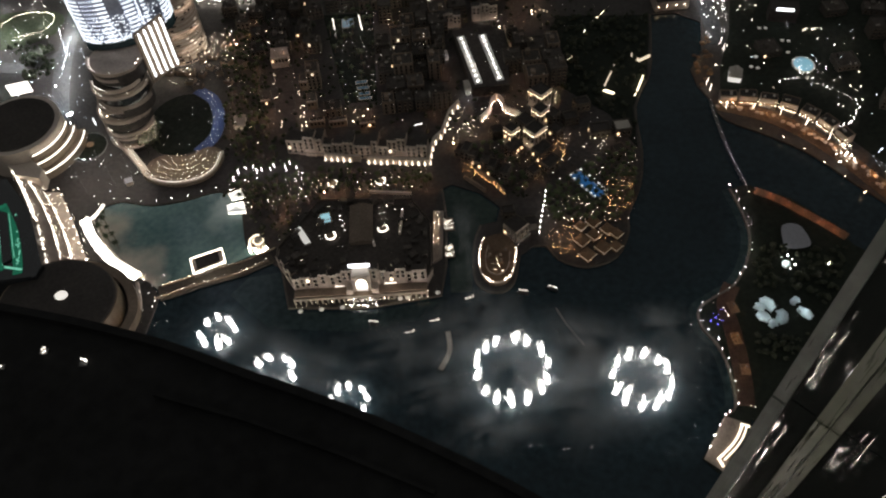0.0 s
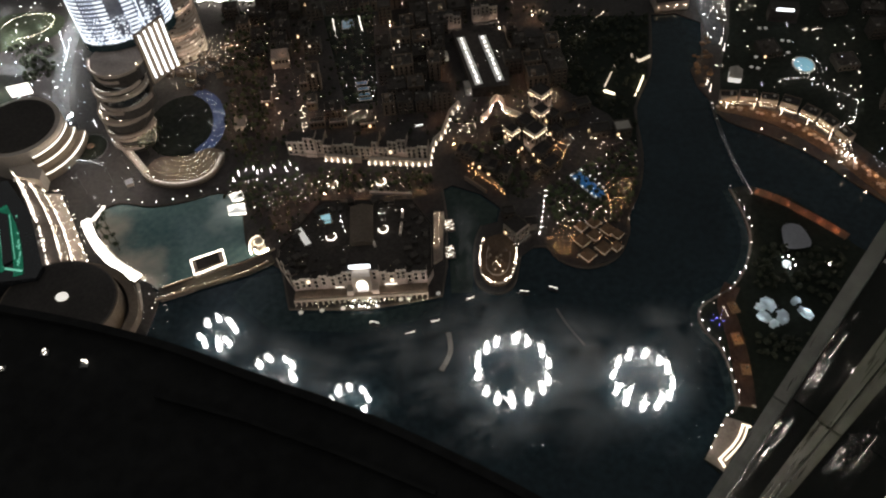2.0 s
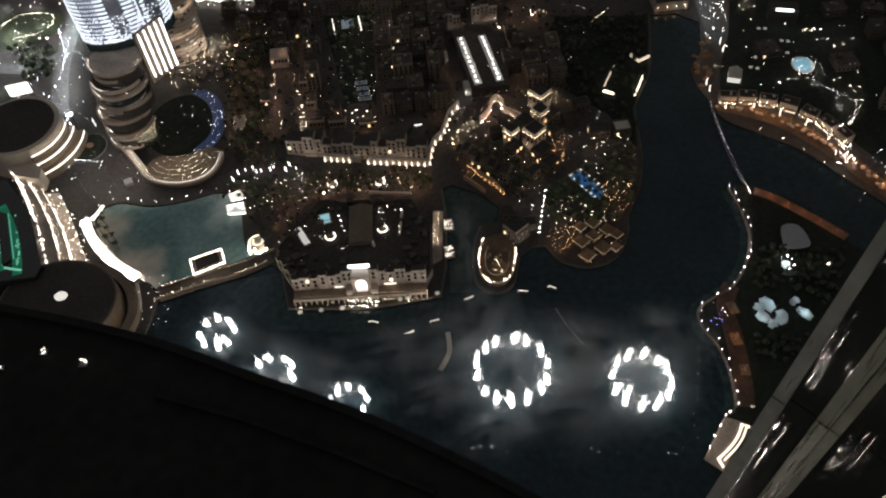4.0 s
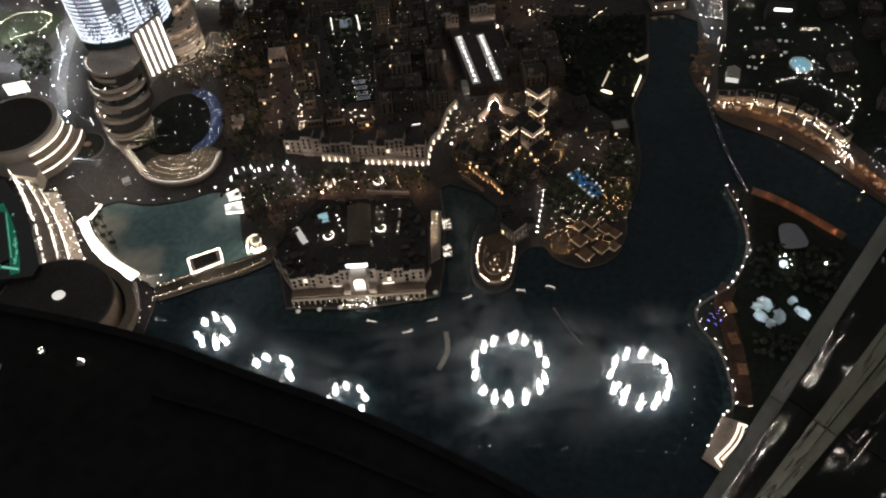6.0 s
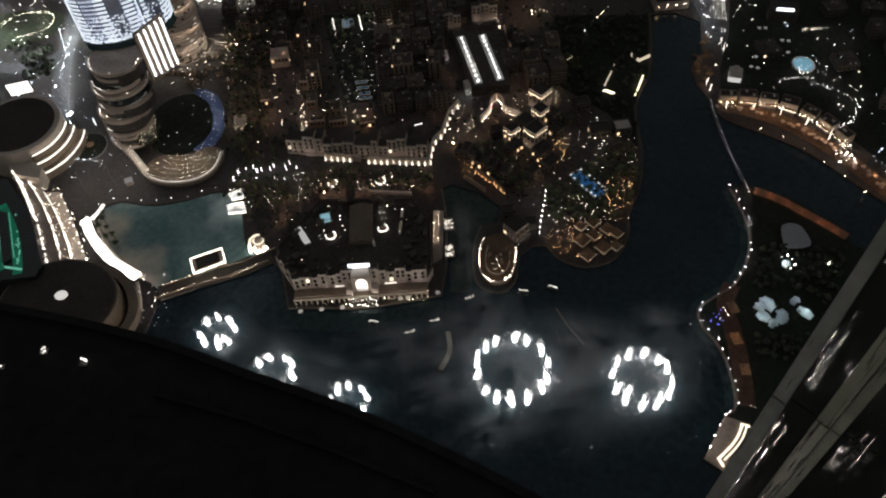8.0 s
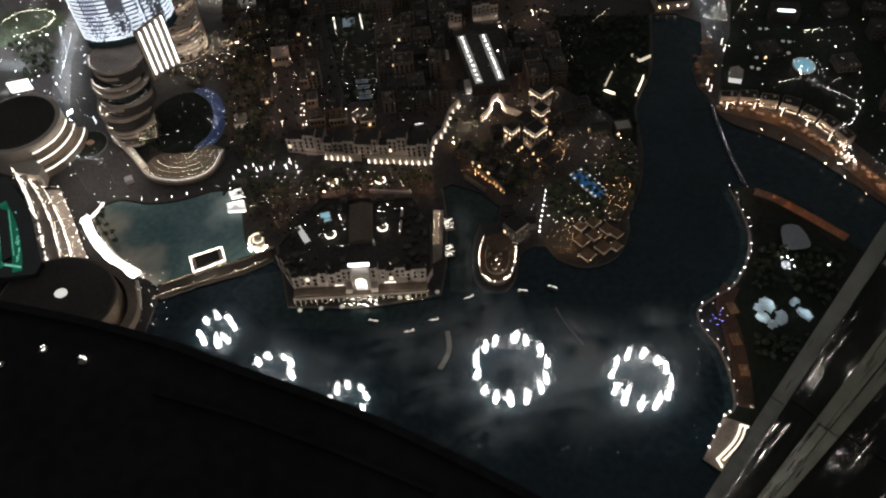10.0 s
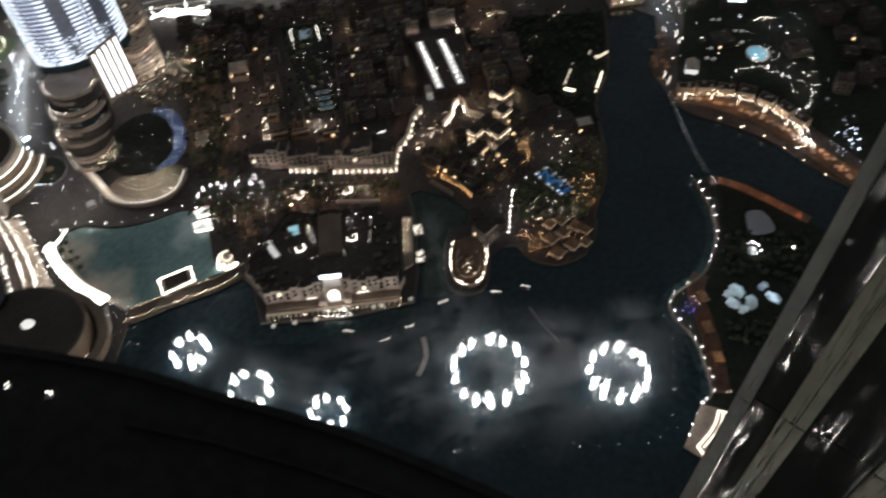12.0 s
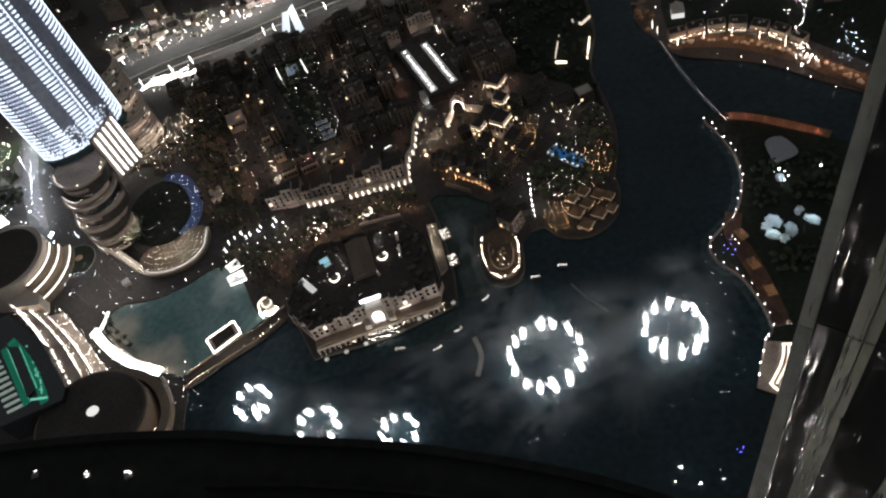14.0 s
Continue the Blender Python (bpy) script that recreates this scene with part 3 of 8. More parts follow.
G_WHITE_DIM = glow("small_lamp", WHITE, 2.0)


def streaked(name, colour, metal, rough, bump=0.5):
    """Glossy cladding whose drawn surface pulls reflections out lengthwise."""
    m = surface(name, colour, rough, metal, grain=0.3, spec=0.8)
    nt = m.node_tree
    tc = nt.nodes.new("ShaderNodeTexCoord")
    mp = nt.nodes.new("ShaderNodeMapping")
    mp.inputs["Scale"].default_value = (13.0, 13.0, 0.45)
    n = nt.nodes.new("ShaderNodeTexNoise")
    n.inputs["Scale"].default_value = 1.0
    n.inputs["Detail"].default_value = 0.5
    nt.links.new(tc.outputs["Object"], mp.inputs["Vector"])
    nt.links.new(mp.outputs[0], n.inputs["Vector"])
    bp = nt.nodes.new("ShaderNodeBump")
    bp.inputs["Strength"].default_value = bump
    bp.inputs["Distance"].default_value = 0.045
    nt.links.new(n.outputs["Fac"], bp.inputs["Height"])
    nt.links.new(bp.outputs[0], nt.nodes["Principled BSDF"].inputs["Normal"])
    grime = nt.nodes.new("ShaderNodeTexNoise")
    grime.inputs["Scale"].default_value = 2.2
    grime.inputs["Detail"].default_value = 5
    nt.links.new(mp.outputs[0], grime.inputs["Vector"])
    dull = nt.nodes.new("ShaderNodeMapRange")
    dull.inputs["From Min"].default_value, dull.inputs["From Max"].default_value = 0.3, 0.7
    dull.inputs["To Min"].default_value, dull.inputs["To Max"].default_value = rough * 0.6, rough * 1.9
    nt.links.new(grime.outputs["Fac"], dull.inputs["Value"])
    nt.links.new(dull.outputs[0], nt.nodes["Principled BSDF"].inputs["Roughness"])
    tone = nt.nodes.new("ShaderNodeHueSaturation")
    shade = nt.nodes.new("ShaderNodeMapRange")
    shade.inputs["From Min"].default_value, shade.inputs["From Max"].default_value = 0.3, 0.7
    shade.inputs["To Min"].default_value, shade.inputs["To Max"].default_value = 0.78, 1.22
    nt.links.new(grime.outputs["Fac"], shade.inputs["Value"])
    nt.links.new(shade.outputs[0], tone.inputs["Value"])
    nt.links.new(nt.nodes["Principled BSDF"].inputs["Base Color"].links[0].from_socket, tone.inputs["Color"])
    nt.links.new(tone.outputs["Color"], nt.nodes["Principled BSDF"].inputs["Base Color"])
    tg = nt.nodes.new("ShaderNodeTangent")
    tg.direction_type = "RADIAL"
    tg.axis = "Z"
    b = nt.nodes["Principled BSDF"]
    nt.links.new(tg.outputs[0], b.inputs["Tangent"])
    b.inputs["Anisotropic"].default_value = 0.9
    b.inputs["Anisotropic Rotation"].default_value = 0.25
    return m


M_GLOSS = streaked("wavy_dark_glazing", (0.012, 0.014, 0.013), 0.0, 0.024, 0.03)
M_STEEL = streaked("drawn_steel", (0.09, 0.095, 0.085), 0.3, 0.4, 0.2)
M_OLIVE = streaked("olive_steel_panel", (0.074, 0.077, 0.05), 0.35, 0.3, 0.1)
FN = Vector((math.sin(radians(48)), math.cos(radians(48))))
TW = thing("tower_facade", "brushed steel fins and dark glazing of the viewing tower", "facade", (6 * FN.x, 6 * FN.y, 452), -48, kind="structure")


def leaning(bm, s0, k0, s1, k1, y0, y1, zs):
    """An upright strip whose two sides lean by k metres a metre."""
    rings = [[bm.verts.new((s0 + k0 * z, y0, z)), bm.verts.new((s1 + k1 * z, y0, z)), bm.verts.new((s1 + k1 * z, y1, z)), bm.verts.new((s0 + k0 * z, y1, z))] for z in zs]
    for a, b in zip(rings, rings[1:]):
        for i in range(4):
            j = (i + 1) % 4
            bm.faces.new((a[i], a[j], b[j], b[i]))
    bm.faces.new(rings[0][::-1])
    bm.faces.new(rings[-1])


LEVELS = [-26.9, -18.1, -9.3, -0.5, 10.0]
for z0, z1 in zip(LEVELS, LEVELS[1:]):
    zs = (z0 + 0.012, z1 - 0.012)
    for nm, mt, dims in (("fin", M_STEEL, (-0.46, 0.016, -0.39, 0.0035, -0.1, 0.3)), ("glazing", M_GLOSS, (-0.39, 0.0035, 0.0, 0.005, 0.02, 0.3)), ("panel", M_OLIVE, (0.0, 0.005, 0.2, 0.008, -0.03, 0.3)), ("panel", M_OLIVE, (0.215, 0.008, 0.36, 0.01, -0.03, 0.3)), ("glazing", M_GLOSS, (0.36, 0.01, 1.2, 0.01, 0.05, 0.3)), ("panel", M_OLIVE, (1.2, 0.01, 1.6, 0.01, -0.03, 0.3)), ("glazing", M_GLOSS, (1.6, 0.01, 3.2, 0.01, 0.05, 0.3))):
        bm = bmesh.new()
        leaning(bm, *dims, zs)
        if nm != "glazing":
            bmesh.ops.bevel(bm, geom=bm.edges[:], offset=0.01, segments=2, affect="EDGES")
        part(nm, bm, mt, TW)

# the unseen deck behind the camera, with a strip light added to brighten the facade
bm = bmesh.new()
box(bm, -4.0, -6.0, 449.6, 2.5, -0.7, 450.0)
structure("deck_floor", bm, M_METAL, "dark floor of the viewing deck", "floor")
bm = bmesh.new()
box(bm, -4.0, -6.0, 455.0, 2.5, -0.7, 455.3)
structure("ceiling", bm, M_METAL, "dark soffit over the viewing deck", "ceiling")
bm = bmesh.new()
box(bm, -4.0, -6.3, 450.0, 2.5, -6.0, 455.0)
structure("wall_south", bm, M_METAL, "dark rear wall of the viewing deck", "wall")
DL = thing("deck_light", "added strip light that brightens the facade", "strip light", (-0.6, -0.9, 449.6), 0)
bm = bmesh.new()
box(bm, -1.6, -0.15, -0.3, 1.6, 0.15, -0.02)
part("housing", bm, M_METAL, DL)
bm = bmesh.new()
box(bm, -1.5, -0.12, -0.36, 1.5, 0.12, -0.305)
part("diffuser", bm, G_DECKSTRIP, DL, "glowing strip")

# a lower setback of the tower: dark terrace with a kerb, a pipe and a few lamps
EDGE = [(-32.0, 23.6), (-19.3, 20.3), (-12.7, 18.1), (-8.4, 16.1), (-3.2, 13.6), (2.6, 10.0), (6.0, 7.0)]
EDGE = curve(EDGE, 6, False)
bm = bmesh.new()
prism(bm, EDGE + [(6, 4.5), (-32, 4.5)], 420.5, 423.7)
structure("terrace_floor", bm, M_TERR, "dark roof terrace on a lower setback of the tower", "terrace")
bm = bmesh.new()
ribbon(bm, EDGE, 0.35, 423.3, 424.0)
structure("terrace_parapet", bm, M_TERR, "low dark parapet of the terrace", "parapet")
bm = bmesh.new()
ribbon(bm, [(-11.9, 15.5), (-8.2, 14.1), (-4.5, 12.4), (-1.0, 10.6)], 0.16, 423.7, 423.95)
structure("terrace_kerb", bm, M_TERR, "dull metal upstand across the terrace", "upstand")
for x, y, n, r in ((-16.96, 18.0, 5, 0.035), (-15.15, 17.25, 3, 0.05), (-18.6, 17.4, 3, 0.04), (-19.3, 18.9, 2, 0.03)):
    lt = thing("terrace_lamp", "small cool lamp cluster on the dark terrace", "lamp", (x, y, 423.7), 0, "terrace lamps")
    bm = bmesh.new()
    box(bm, -0.16, -0.12, 0, 0.16, 0.12, 0.06)
    part("base", bm, M_METAL, lt)
    rnd = random.Random(int(x * 10))
    for k in range(n):
        bm = bmesh.new()
        ball(bm, rnd.uniform(-0.14, 0.14), rnd.uniform(-0.14, 0.2), 0.07 + r, r)
        part("bulb", bm, G_WHITE_DIM, lt)


# ---- hotel tower with its terraces ----
def arc_block(bm, cx, cy, rx, ry, turn, a0, a1, z0, z1, thick, n=10):
    prism(bm, disc(cx, cy, rx, ry, turn, n, a0, a1) + disc(cx, cy, rx - thick, ry - thick, turn, n, a0, a1)[::-1], z0, z1)


TX, TY, TA, TB, TT, TZ = -225.0, 521.0, 34.0, 18.0, 23.0, 85.0
HT = thing("hotel_tower", "tall hotel tower with ladders of cool white lights", "tower", (0, 0, 0))
bm = bmesh.new()
prism(bm, disc(TX, TY, TA, TB, TT, 64), TZ, 302)
SHAFT = part("shaft", bm, M_BLUEGLASS, HT)
bm = bmesh.new()
prism(bm, disc(TX, TY, TA + 1, TB + 1, TT, 64), TZ - 7, TZ - 0.3)
part("glass_skirt", bm, surface("teal_glazing", (0.05, 0.09, 0.1), 0.15, grain=3, spec=0.7), HT)
bm = bmesh.new()
prism(bm, disc(TX, TY, TA - 3, TB - 3, TT, 48), 302.01, 306)
part("crown", bm, M_METAL, HT)


def face_angle(u):
    """The angle on the ellipse, on the lake side, at the share u of its half width."""
    return 360 - math.degrees(math.acos(max(-1, min(1, u))))


G_RUNG = glow("ladder_lamp", (0.82, 0.9, 1.0), 0.86)
G_RUNG_DIM = glow("ladder_lamp_dim", (0.7, 0.8, 1.0), 0.9)
for u0, u1 in ((0.8, 0.985), (0.40, 0.48), (0.05, 0.25), (-0.5, -0.3), (-0.97, -0.8)):
    bm = bmesh.new()
    arc_block(bm, TX, TY, TA + 0.6, TB + 0.6, TT, face_angle(u0), face_angle(u1), 0, 1.25, 0.5, 4)
    bar = part("light_bar", bm, G_RUNG, SHAFT, "cool white light bar")
    bar.matrix_basis = pose(0, 0, TZ + 1)
    for k in range(1, 46):
        share("light_bar", bar.data, SHAFT, pose(0, 0, TZ + 1 + 3.4 * k))
    bm = bmesh.new()
    for k in range(46, 63):
        arc_block(bm, TX, TY, TA + 0.6, TB + 0.6, TT, face_angle(u0), face_angle(u1), TZ + 1 + 3.4 * k, TZ + 2.25 + 3.4 * k, 0.5, 4)
    tagged(part("upper_light_bars", bm, G_RUNG, SHAFT, "cool white light bars of the upper floors"), kind="stuff")
for u0, u1 in ((-0.78, -0.53), (0.265, 0.3), (0.015, 0.04), (0.76, 0.79), (0.99, 0.999)):
    bm = bmesh.new()
    z = TZ + 1
    while z < 300:
        dots = 5 if u1 - u0 > 0.1 else 1
        for k in range(dots):
            u = u0 + (u1 - u0) * (k + 0.5) / dots
            a = face_angle(u)
            arc_block(bm, TX, TY, TA + 0.4, TB + 0.4, TT, a, a + 1.4, z, z + 1.3, 0.3, 1)
        z += 3.4
    tagged(part("light_grid", bm, G_RUNG_DIM, HT, "grid of small blue-white lights"), kind="stuff")
for u in (0.31, -0.985, 0.995):
    bm = bmesh.new()
    a = face_angle(u)
    arc_block(bm, TX, TY, TA + 0.9, TB + 0.9, TT, a, a + 1.0, TZ, 300, 0.7, 1)
    part("light_line", bm, G_RUNG, HT, "long thin white light line")
# glitter at the foot of the shaft
bm = bmesh.new()
rnd = random.Random(5)
for k in range(420):
    u = rnd.uniform(-0.98, 0.99)
    a = face_angle(u)
    z = TZ + rnd.random() ** 2 * 22
    arc_block(bm, TX, TY, TA + 0.7, TB + 0.7, TT, a, a + rnd.uniform(0.8, 2), z, z + rnd.uniform(0.5, 1.2), 0.3, 1)
tagged(part("foot_glitter", bm, G_RUNG, HT, "scattered white lights at the foot of the shaft"), kind="stuff")

# rear wing, drum with faint floors
WING = thing("hotel_wing", "curved beige hotel wing with faint balcony lines", "building", (-221, 600, 0))
bm = bmesh.new()
prism(bm, disc(0, 0, 23, 22, 0, 48), 0, 86)
part("wall", bm, M_CREAM, WING)
rw = random.Random(17)
for k in range(21):
    bm = bmesh.new()
    z = 4 + 3.9 * k
    ring = disc(0, 0, 23.25, 22.25, 0, 48)
    ribbon(bm, ring + ring[:1], 0.45, z, z + 1.2)
    part("balcony_rail", bm, M_SAND, WING)
    for j in range(5):
        a = rw.uniform(195, 345)
        bm = bmesh.new()
        arc_block(bm, 0, 0, 23.2, 22.2, 0, a, a + rw.uniform(4, 10), z + 1.6, z + 2.9, 0.3, 3)
        part("balcony_window", bm, G_WARM_DIM if rw.random() < 0.3 else M_PANE, WING)
bm = bmesh.new()
prism(bm, disc(0, 0, 22.4, 21.4, 0, 48), 86.01, 86.6)
part("roof", bm, M_ROOF, WING)

for z, r in ((0.3, 27.0), (26.5, 24.4), (50.0, 24.4)):
    bm = bmesh.new()
    ribbon(bm, disc(-0.0, 0.0, r, r - 1, 0, 40, 185, 355), 0.16, z, z + 0.16)
    ws = part("wall_washer", bm, G_WASH, WING, "added ring of light that brightens the wing")
    bm = bmesh.new()
    ribbon(bm, disc(0.0, 0.0, r + 0.3, r - 0.7, 0, 40, 185, 355), 0.1, z - 0.1, z + 0.8)
    part("washer_shield", bm, M_SAND, ws)
lamp_row(hooded_lamp("added tall hooded lamp that brightens the wing", "wing lamps", 16, G_WING), [(-221 + 31 * math.cos(radians(a)), 600 + 31 * math.sin(radians(a)), 0) for a in range(200, 350, 24)])
# lit strips on the face between the two wings
P0, P1 = Vector((-206.7, 488.8)), Vector((-193.7, 506.4))
bm = bmesh.new()
dd = (P1 - P0).normalized()
nn = Vector((-dd.y, dd.x)) * 2.0
prism(bm, [tuple(P0 - dd * 3 + nn), tuple(P1 + dd * 3 + nn), tuple(P1 + dd * 3 + nn * 2), tuple(P0 - dd * 3 + nn * 2)], 54, 99)
SCREEN = part("screen_wall", bm, M_SAND_DARK, HT, "screen of five tall white light strips")
for k in range(5):
    q = P0.lerp(P1, k / 4)
    bm = bmesh.new()
    ribbon(bm, [tuple(q), tuple(q + nn * 0.95)], 0.55, 59 - k, 98)
    part("light_strip", bm, G_COOL_STRIP, SCREEN, "tall white light strip")

# low service roofs and lamps between the hotel and its wing
SERV = [(-236.0, 595.3), (-208.2, 589.4), (-176.8, 607.8), (-165.8, 544.5), (-198.9, 542.7), (-224.0, 540.7)]
rs = random.Random(64)
for k, (x, y) in enumerate(scatter(SERV, 16, 9, 65)):
    sr = thing("service_block", "low dark service block behind the hotel", "building", (x, y, 0), rs.uniform(-30, 30), "service blocks")
    w, d, h = rs.uniform(5, 9), rs.uniform(4, 8), rs.uniform(3, 6)
    bm = bmesh.new()
    box(bm, -w / 2, -d / 2, 0, w / 2, d / 2, h)
    part("wall", bm, M_SAND_DARK, sr)
    bm = bmesh.new()
    box(bm, -w / 2 + 0.3, -d / 2 + 0.3, h + 0.003, w / 2 - 0.3, d / 2 - 0.3, h + 0.2)
    part("roof", bm, M_ROOF, sr)
    bm = bmesh.new()
    box(bm, -0.8, -0.6, h + 0.21, 0.8, 0.6, h + 1.2)
    part("roof_unit", bm, M_CONC, sr)

# cascade of curved terraces
CAS = thing("hotel_terraces", "cascade of curved beige hotel terraces", "building", (0, 0, 0))
for k in range(11):
    z = (79, 72, 63, 58, 48, 43, 34, 29, 20, 14, 7)[k]
    s = k / 10
    rj = random.Random(330 + k)
    cx, cy = Vector((-233.4, 490.2)).lerp(Vector((-241.5, 487.9)), s)
    cx, cy, r = cx + rj.uniform(-2.6, 2.6), cy + rj.uniform(-1.5, 1.5), 20.0 - 1.0 * s + rj.uniform(-2.6, 1.6)
    bm = bmesh.new()
    prism(bm, disc(cx, cy, r - 1.8, r - 1.8, 0, 40), max(z - 12, 0), z)
    part("wall", bm, M_GLASS_DARK if k % 2 else M_ROOF_DARK, CAS)
    bm = bmesh.new()
    a0, a1 = rj.uniform(150, 215), rj.uniform(320, 395)
    ribbon(bm, disc(cx, cy, r, r, 0, 48, a0, a1), rj.uniform(0.6, 1.6), z - rj.uniform(0.8, 2.6), z + 1.1)
    part("parapet", bm, M_SAND, CAS)
    bm = bmesh.new()
    prism(bm, disc(cx, cy, r - 0.9, r - 0.9, 0, 40), z - 1.5, z + 0.02)
    part("deck", bm, (M_SAND, M_SAND_DARK, M_DUSK)[k % 3], CAS)
    bm = bmesh.new()
    ribbon(bm, disc(cx, cy, r - 1.1, r - 1.1, 0, 40, a0 + 4, a1 - 4), 0.12, z + 0.1, z + 0.3)
    part("parapet_light", bm, G_WASH_PALE, CAS, "added light line behind the parapet")
    rnd = random.Random(40 + k)
    for j in range(3 if k < 6 else 6):
        a = radians(rnd.uniform(195, 350))
        bm = bmesh.new()
        ball(bm, cx + (r - rnd.uniform(1.6, 4)) * math.cos(a), cy + (r - rnd.uniform(1.6, 4)) * math.sin(a), z + 0.7, rnd.uniform(0.1, 0.26), 6, 4)
        part("lamp", bm, G_WHITE if k % 2 else G_WARM, CAS)
# long curved rails that sweep down beside the terraces
for pts_, z0, z1 in (([(-254.1, 505.5), (-258.9, 499.5), (-257.9, 491.6), (-246.8, 473.1)], 58, 5), ([(-266.5, 510.5), (-266.2, 499.4), (-260.3, 484.1), (-238.3, 456.5)], 38, 3)):
    cv = curve(pts_, 6, False)
    zs = [z0 + (z1 - z0) * i / (len(cv) - 1) for i in range(len(cv))]
    bm = bmesh.new()
    ribbon(bm, cv, 1.8, [q - 4 for q in zs], zs)
    part("sweeping_rail", bm, M_SAND, CAS)

# low curved skirt, crescent pool garden and dining terrace at its foot
SK = curve([(-273.5, 511.4), (-261.0, 489.8), (-244.7, 468.5), (-232.7, 451.6), (-227.0, 443.6)], 5, False)
bm = bmesh.new()
ribbon(bm, SK, 5, 0, 6)
tagged(part("curved_wall", bm, M_CREAM), "low curved cream wall round the hotel garden", "wall")
GX, GY = -206.2, 498.7
bm = bmesh.new()
prism(bm, disc(GX, GY, 30, 36, 0, 48), 0.01, 0.6)
structure("hotel_garden", bm, M_PARK, "dark planted garden behind the hotel", "garden")
CR = curve([(-199.4, 539.1), (-184.2, 525.1), (-176.5, 502.0), (-177.9, 480.1), (-189.3, 464.1)], 6, False)
bm = bmesh.new()
ribbon(bm, CR, 10, 0.3, 0.9)
tagged(part("crescent_pool", bm, surface("blue_glow_tiles", (0.04, 0.065, 0.18), 0.3, grain=1)), "crescent pool terrace with blue fairy lights", "pool")
DT = [(-229.5, 442.7), (-222.0, 434.7), (-207.9, 429.0), (-194.6, 428.1), (-181.0, 431.9), (-171.9, 441.7), (-167.8, 458.5), (-180.4, 465.6), (-196.1, 456.7), (-212.4, 459.8), (-222.7, 456.6)]
DIN = thing("dining_terrace", "crescent dining terrace crowded with warm lights", "terrace", (0, 0, 0))
bm = bmesh.new()
prism(bm, curve(DT, 3), 0.0, 4.0)
part("deck", bm, M_SAND_DARK, DIN)
bm = bmesh.new()
ribbon(bm, curve(DT[:7], 4, False), 1.1, 3.4, 5.2)
part("parapet", bm, M_CREAM, DIN)
bm = bmesh.new()
ribbon(bm, [tuple(Vector(p).lerp(Vector((-199.0, 458.0)), 0.06)) for p in curve(DT[:7], 4, False)], 0.25, 4.02, 4.2)
part("parapet_light", bm, G_WHITE_SOFT, DIN, "added light line behind the parapet")


def lights_on(spots, z, r, material, name, label, category="lights", rnd=None):
    """Very many small lamps, as one mesh of little eight-sided lanterns."""
    bm = bmesh.new()
    rnd = rnd or random.Random(len(spots))
    for s in spots:
        x, y = s[:2]
        k = r * rnd.uniform(0.36, 0.84)
        zz = z + (s[2] if len(s) == 3 and abs(s[2]) < 60 else 0)
        p = [bm.verts.new((x + a * k, y + b * k, zz + c * k)) for a, b, c in ((1, 0, 0), (0, 1, 0), (-1, 0, 0), (0, -1, 0), (0, 0, 1.2), (0, 0, -1.2))]
        for i in range(4):
            bm.faces.new((p[i], p[(i + 1) % 4], p[4]))
            bm.faces.new((p[(i + 1) % 4], p[i], p[5]))
    return stuff(name, bm, material, label, category)


rows_ = []
rd = random.Random(3)
for k in range(6):
    arc = [tuple(Vector(p).lerp(Vector((-199.0, 466.0)), 0.1 + 0.13 * k)) for p in DT[:7]]
    rows_ += [(x + rd.gauss(0, 0.35), y + rd.gauss(0, 0.35)) for x, y, a in along(curve(arc, 4, False), 1.6) if inside((x, y), curve(DT, 3)) and rd.random() < 0.9]
lights_on(rows_, 5.4, 0.3, V_WARM, "dining_lanterns", "small warm lanterns over the dining tables")
BL = [(x + random.Random(i).uniform(-4, 4), y + random.Random(i + 900).uniform(-4, 4)) for i, (x, y, a) in enumerate(along(CR, 0.62))]
lights_on(BL, 1.4, 0.23, G_BLUE_DOT, "blue_fairy_lights", "blue-white fairy lights round the crescent pool")
bm = bmesh.new()
rt_ = random.Random(44)
SLOPE = [(-239.0, 484.0), (-222.5, 494.0), (-218.5, 467.0), (-231.0, 462.0)]
for x, y in scatter(SLOPE, 60, 2.2, 45):
    clump(bm, x, y, 14.6, rt_.uniform(1.2, 2.2), rt_)
for x, y in scatter(SLOPE, 16, 5, 46):
    cone(bm, x, y, 0, 14.5, 0.3, 0.2, 6)
stuff("terrace_trees", bm, M_LEAF_DARK, "dark trees strung with lights on the lowest terraces", "trees")
lights_on(scatter(SLOPE, 170, 1.0, 8), 16.6, 0.22, V_WARM, "tree_fairy_lights", "warm fairy lights in the trees by the hotel")
lights_on(scatter(disc(-186.5, 591.4, 20, 18), 95, 1.6, 9), 6, 0.3, V_WARM, "tree_fairy_lights", "warm fairy lights in the trees by the wing")
lights_on(scatter(disc(GX, GY, 26, 30), 18, 5, 11), 3, 0.36, V_WHITE, "garden_lights", "white garden lamps in the hotel garden")
lights_on(scatter(SERV, 46, 3.5, 66), 4.5, 0.32, V_WARM, "service_lamps", "warm lamps round the service blocks")


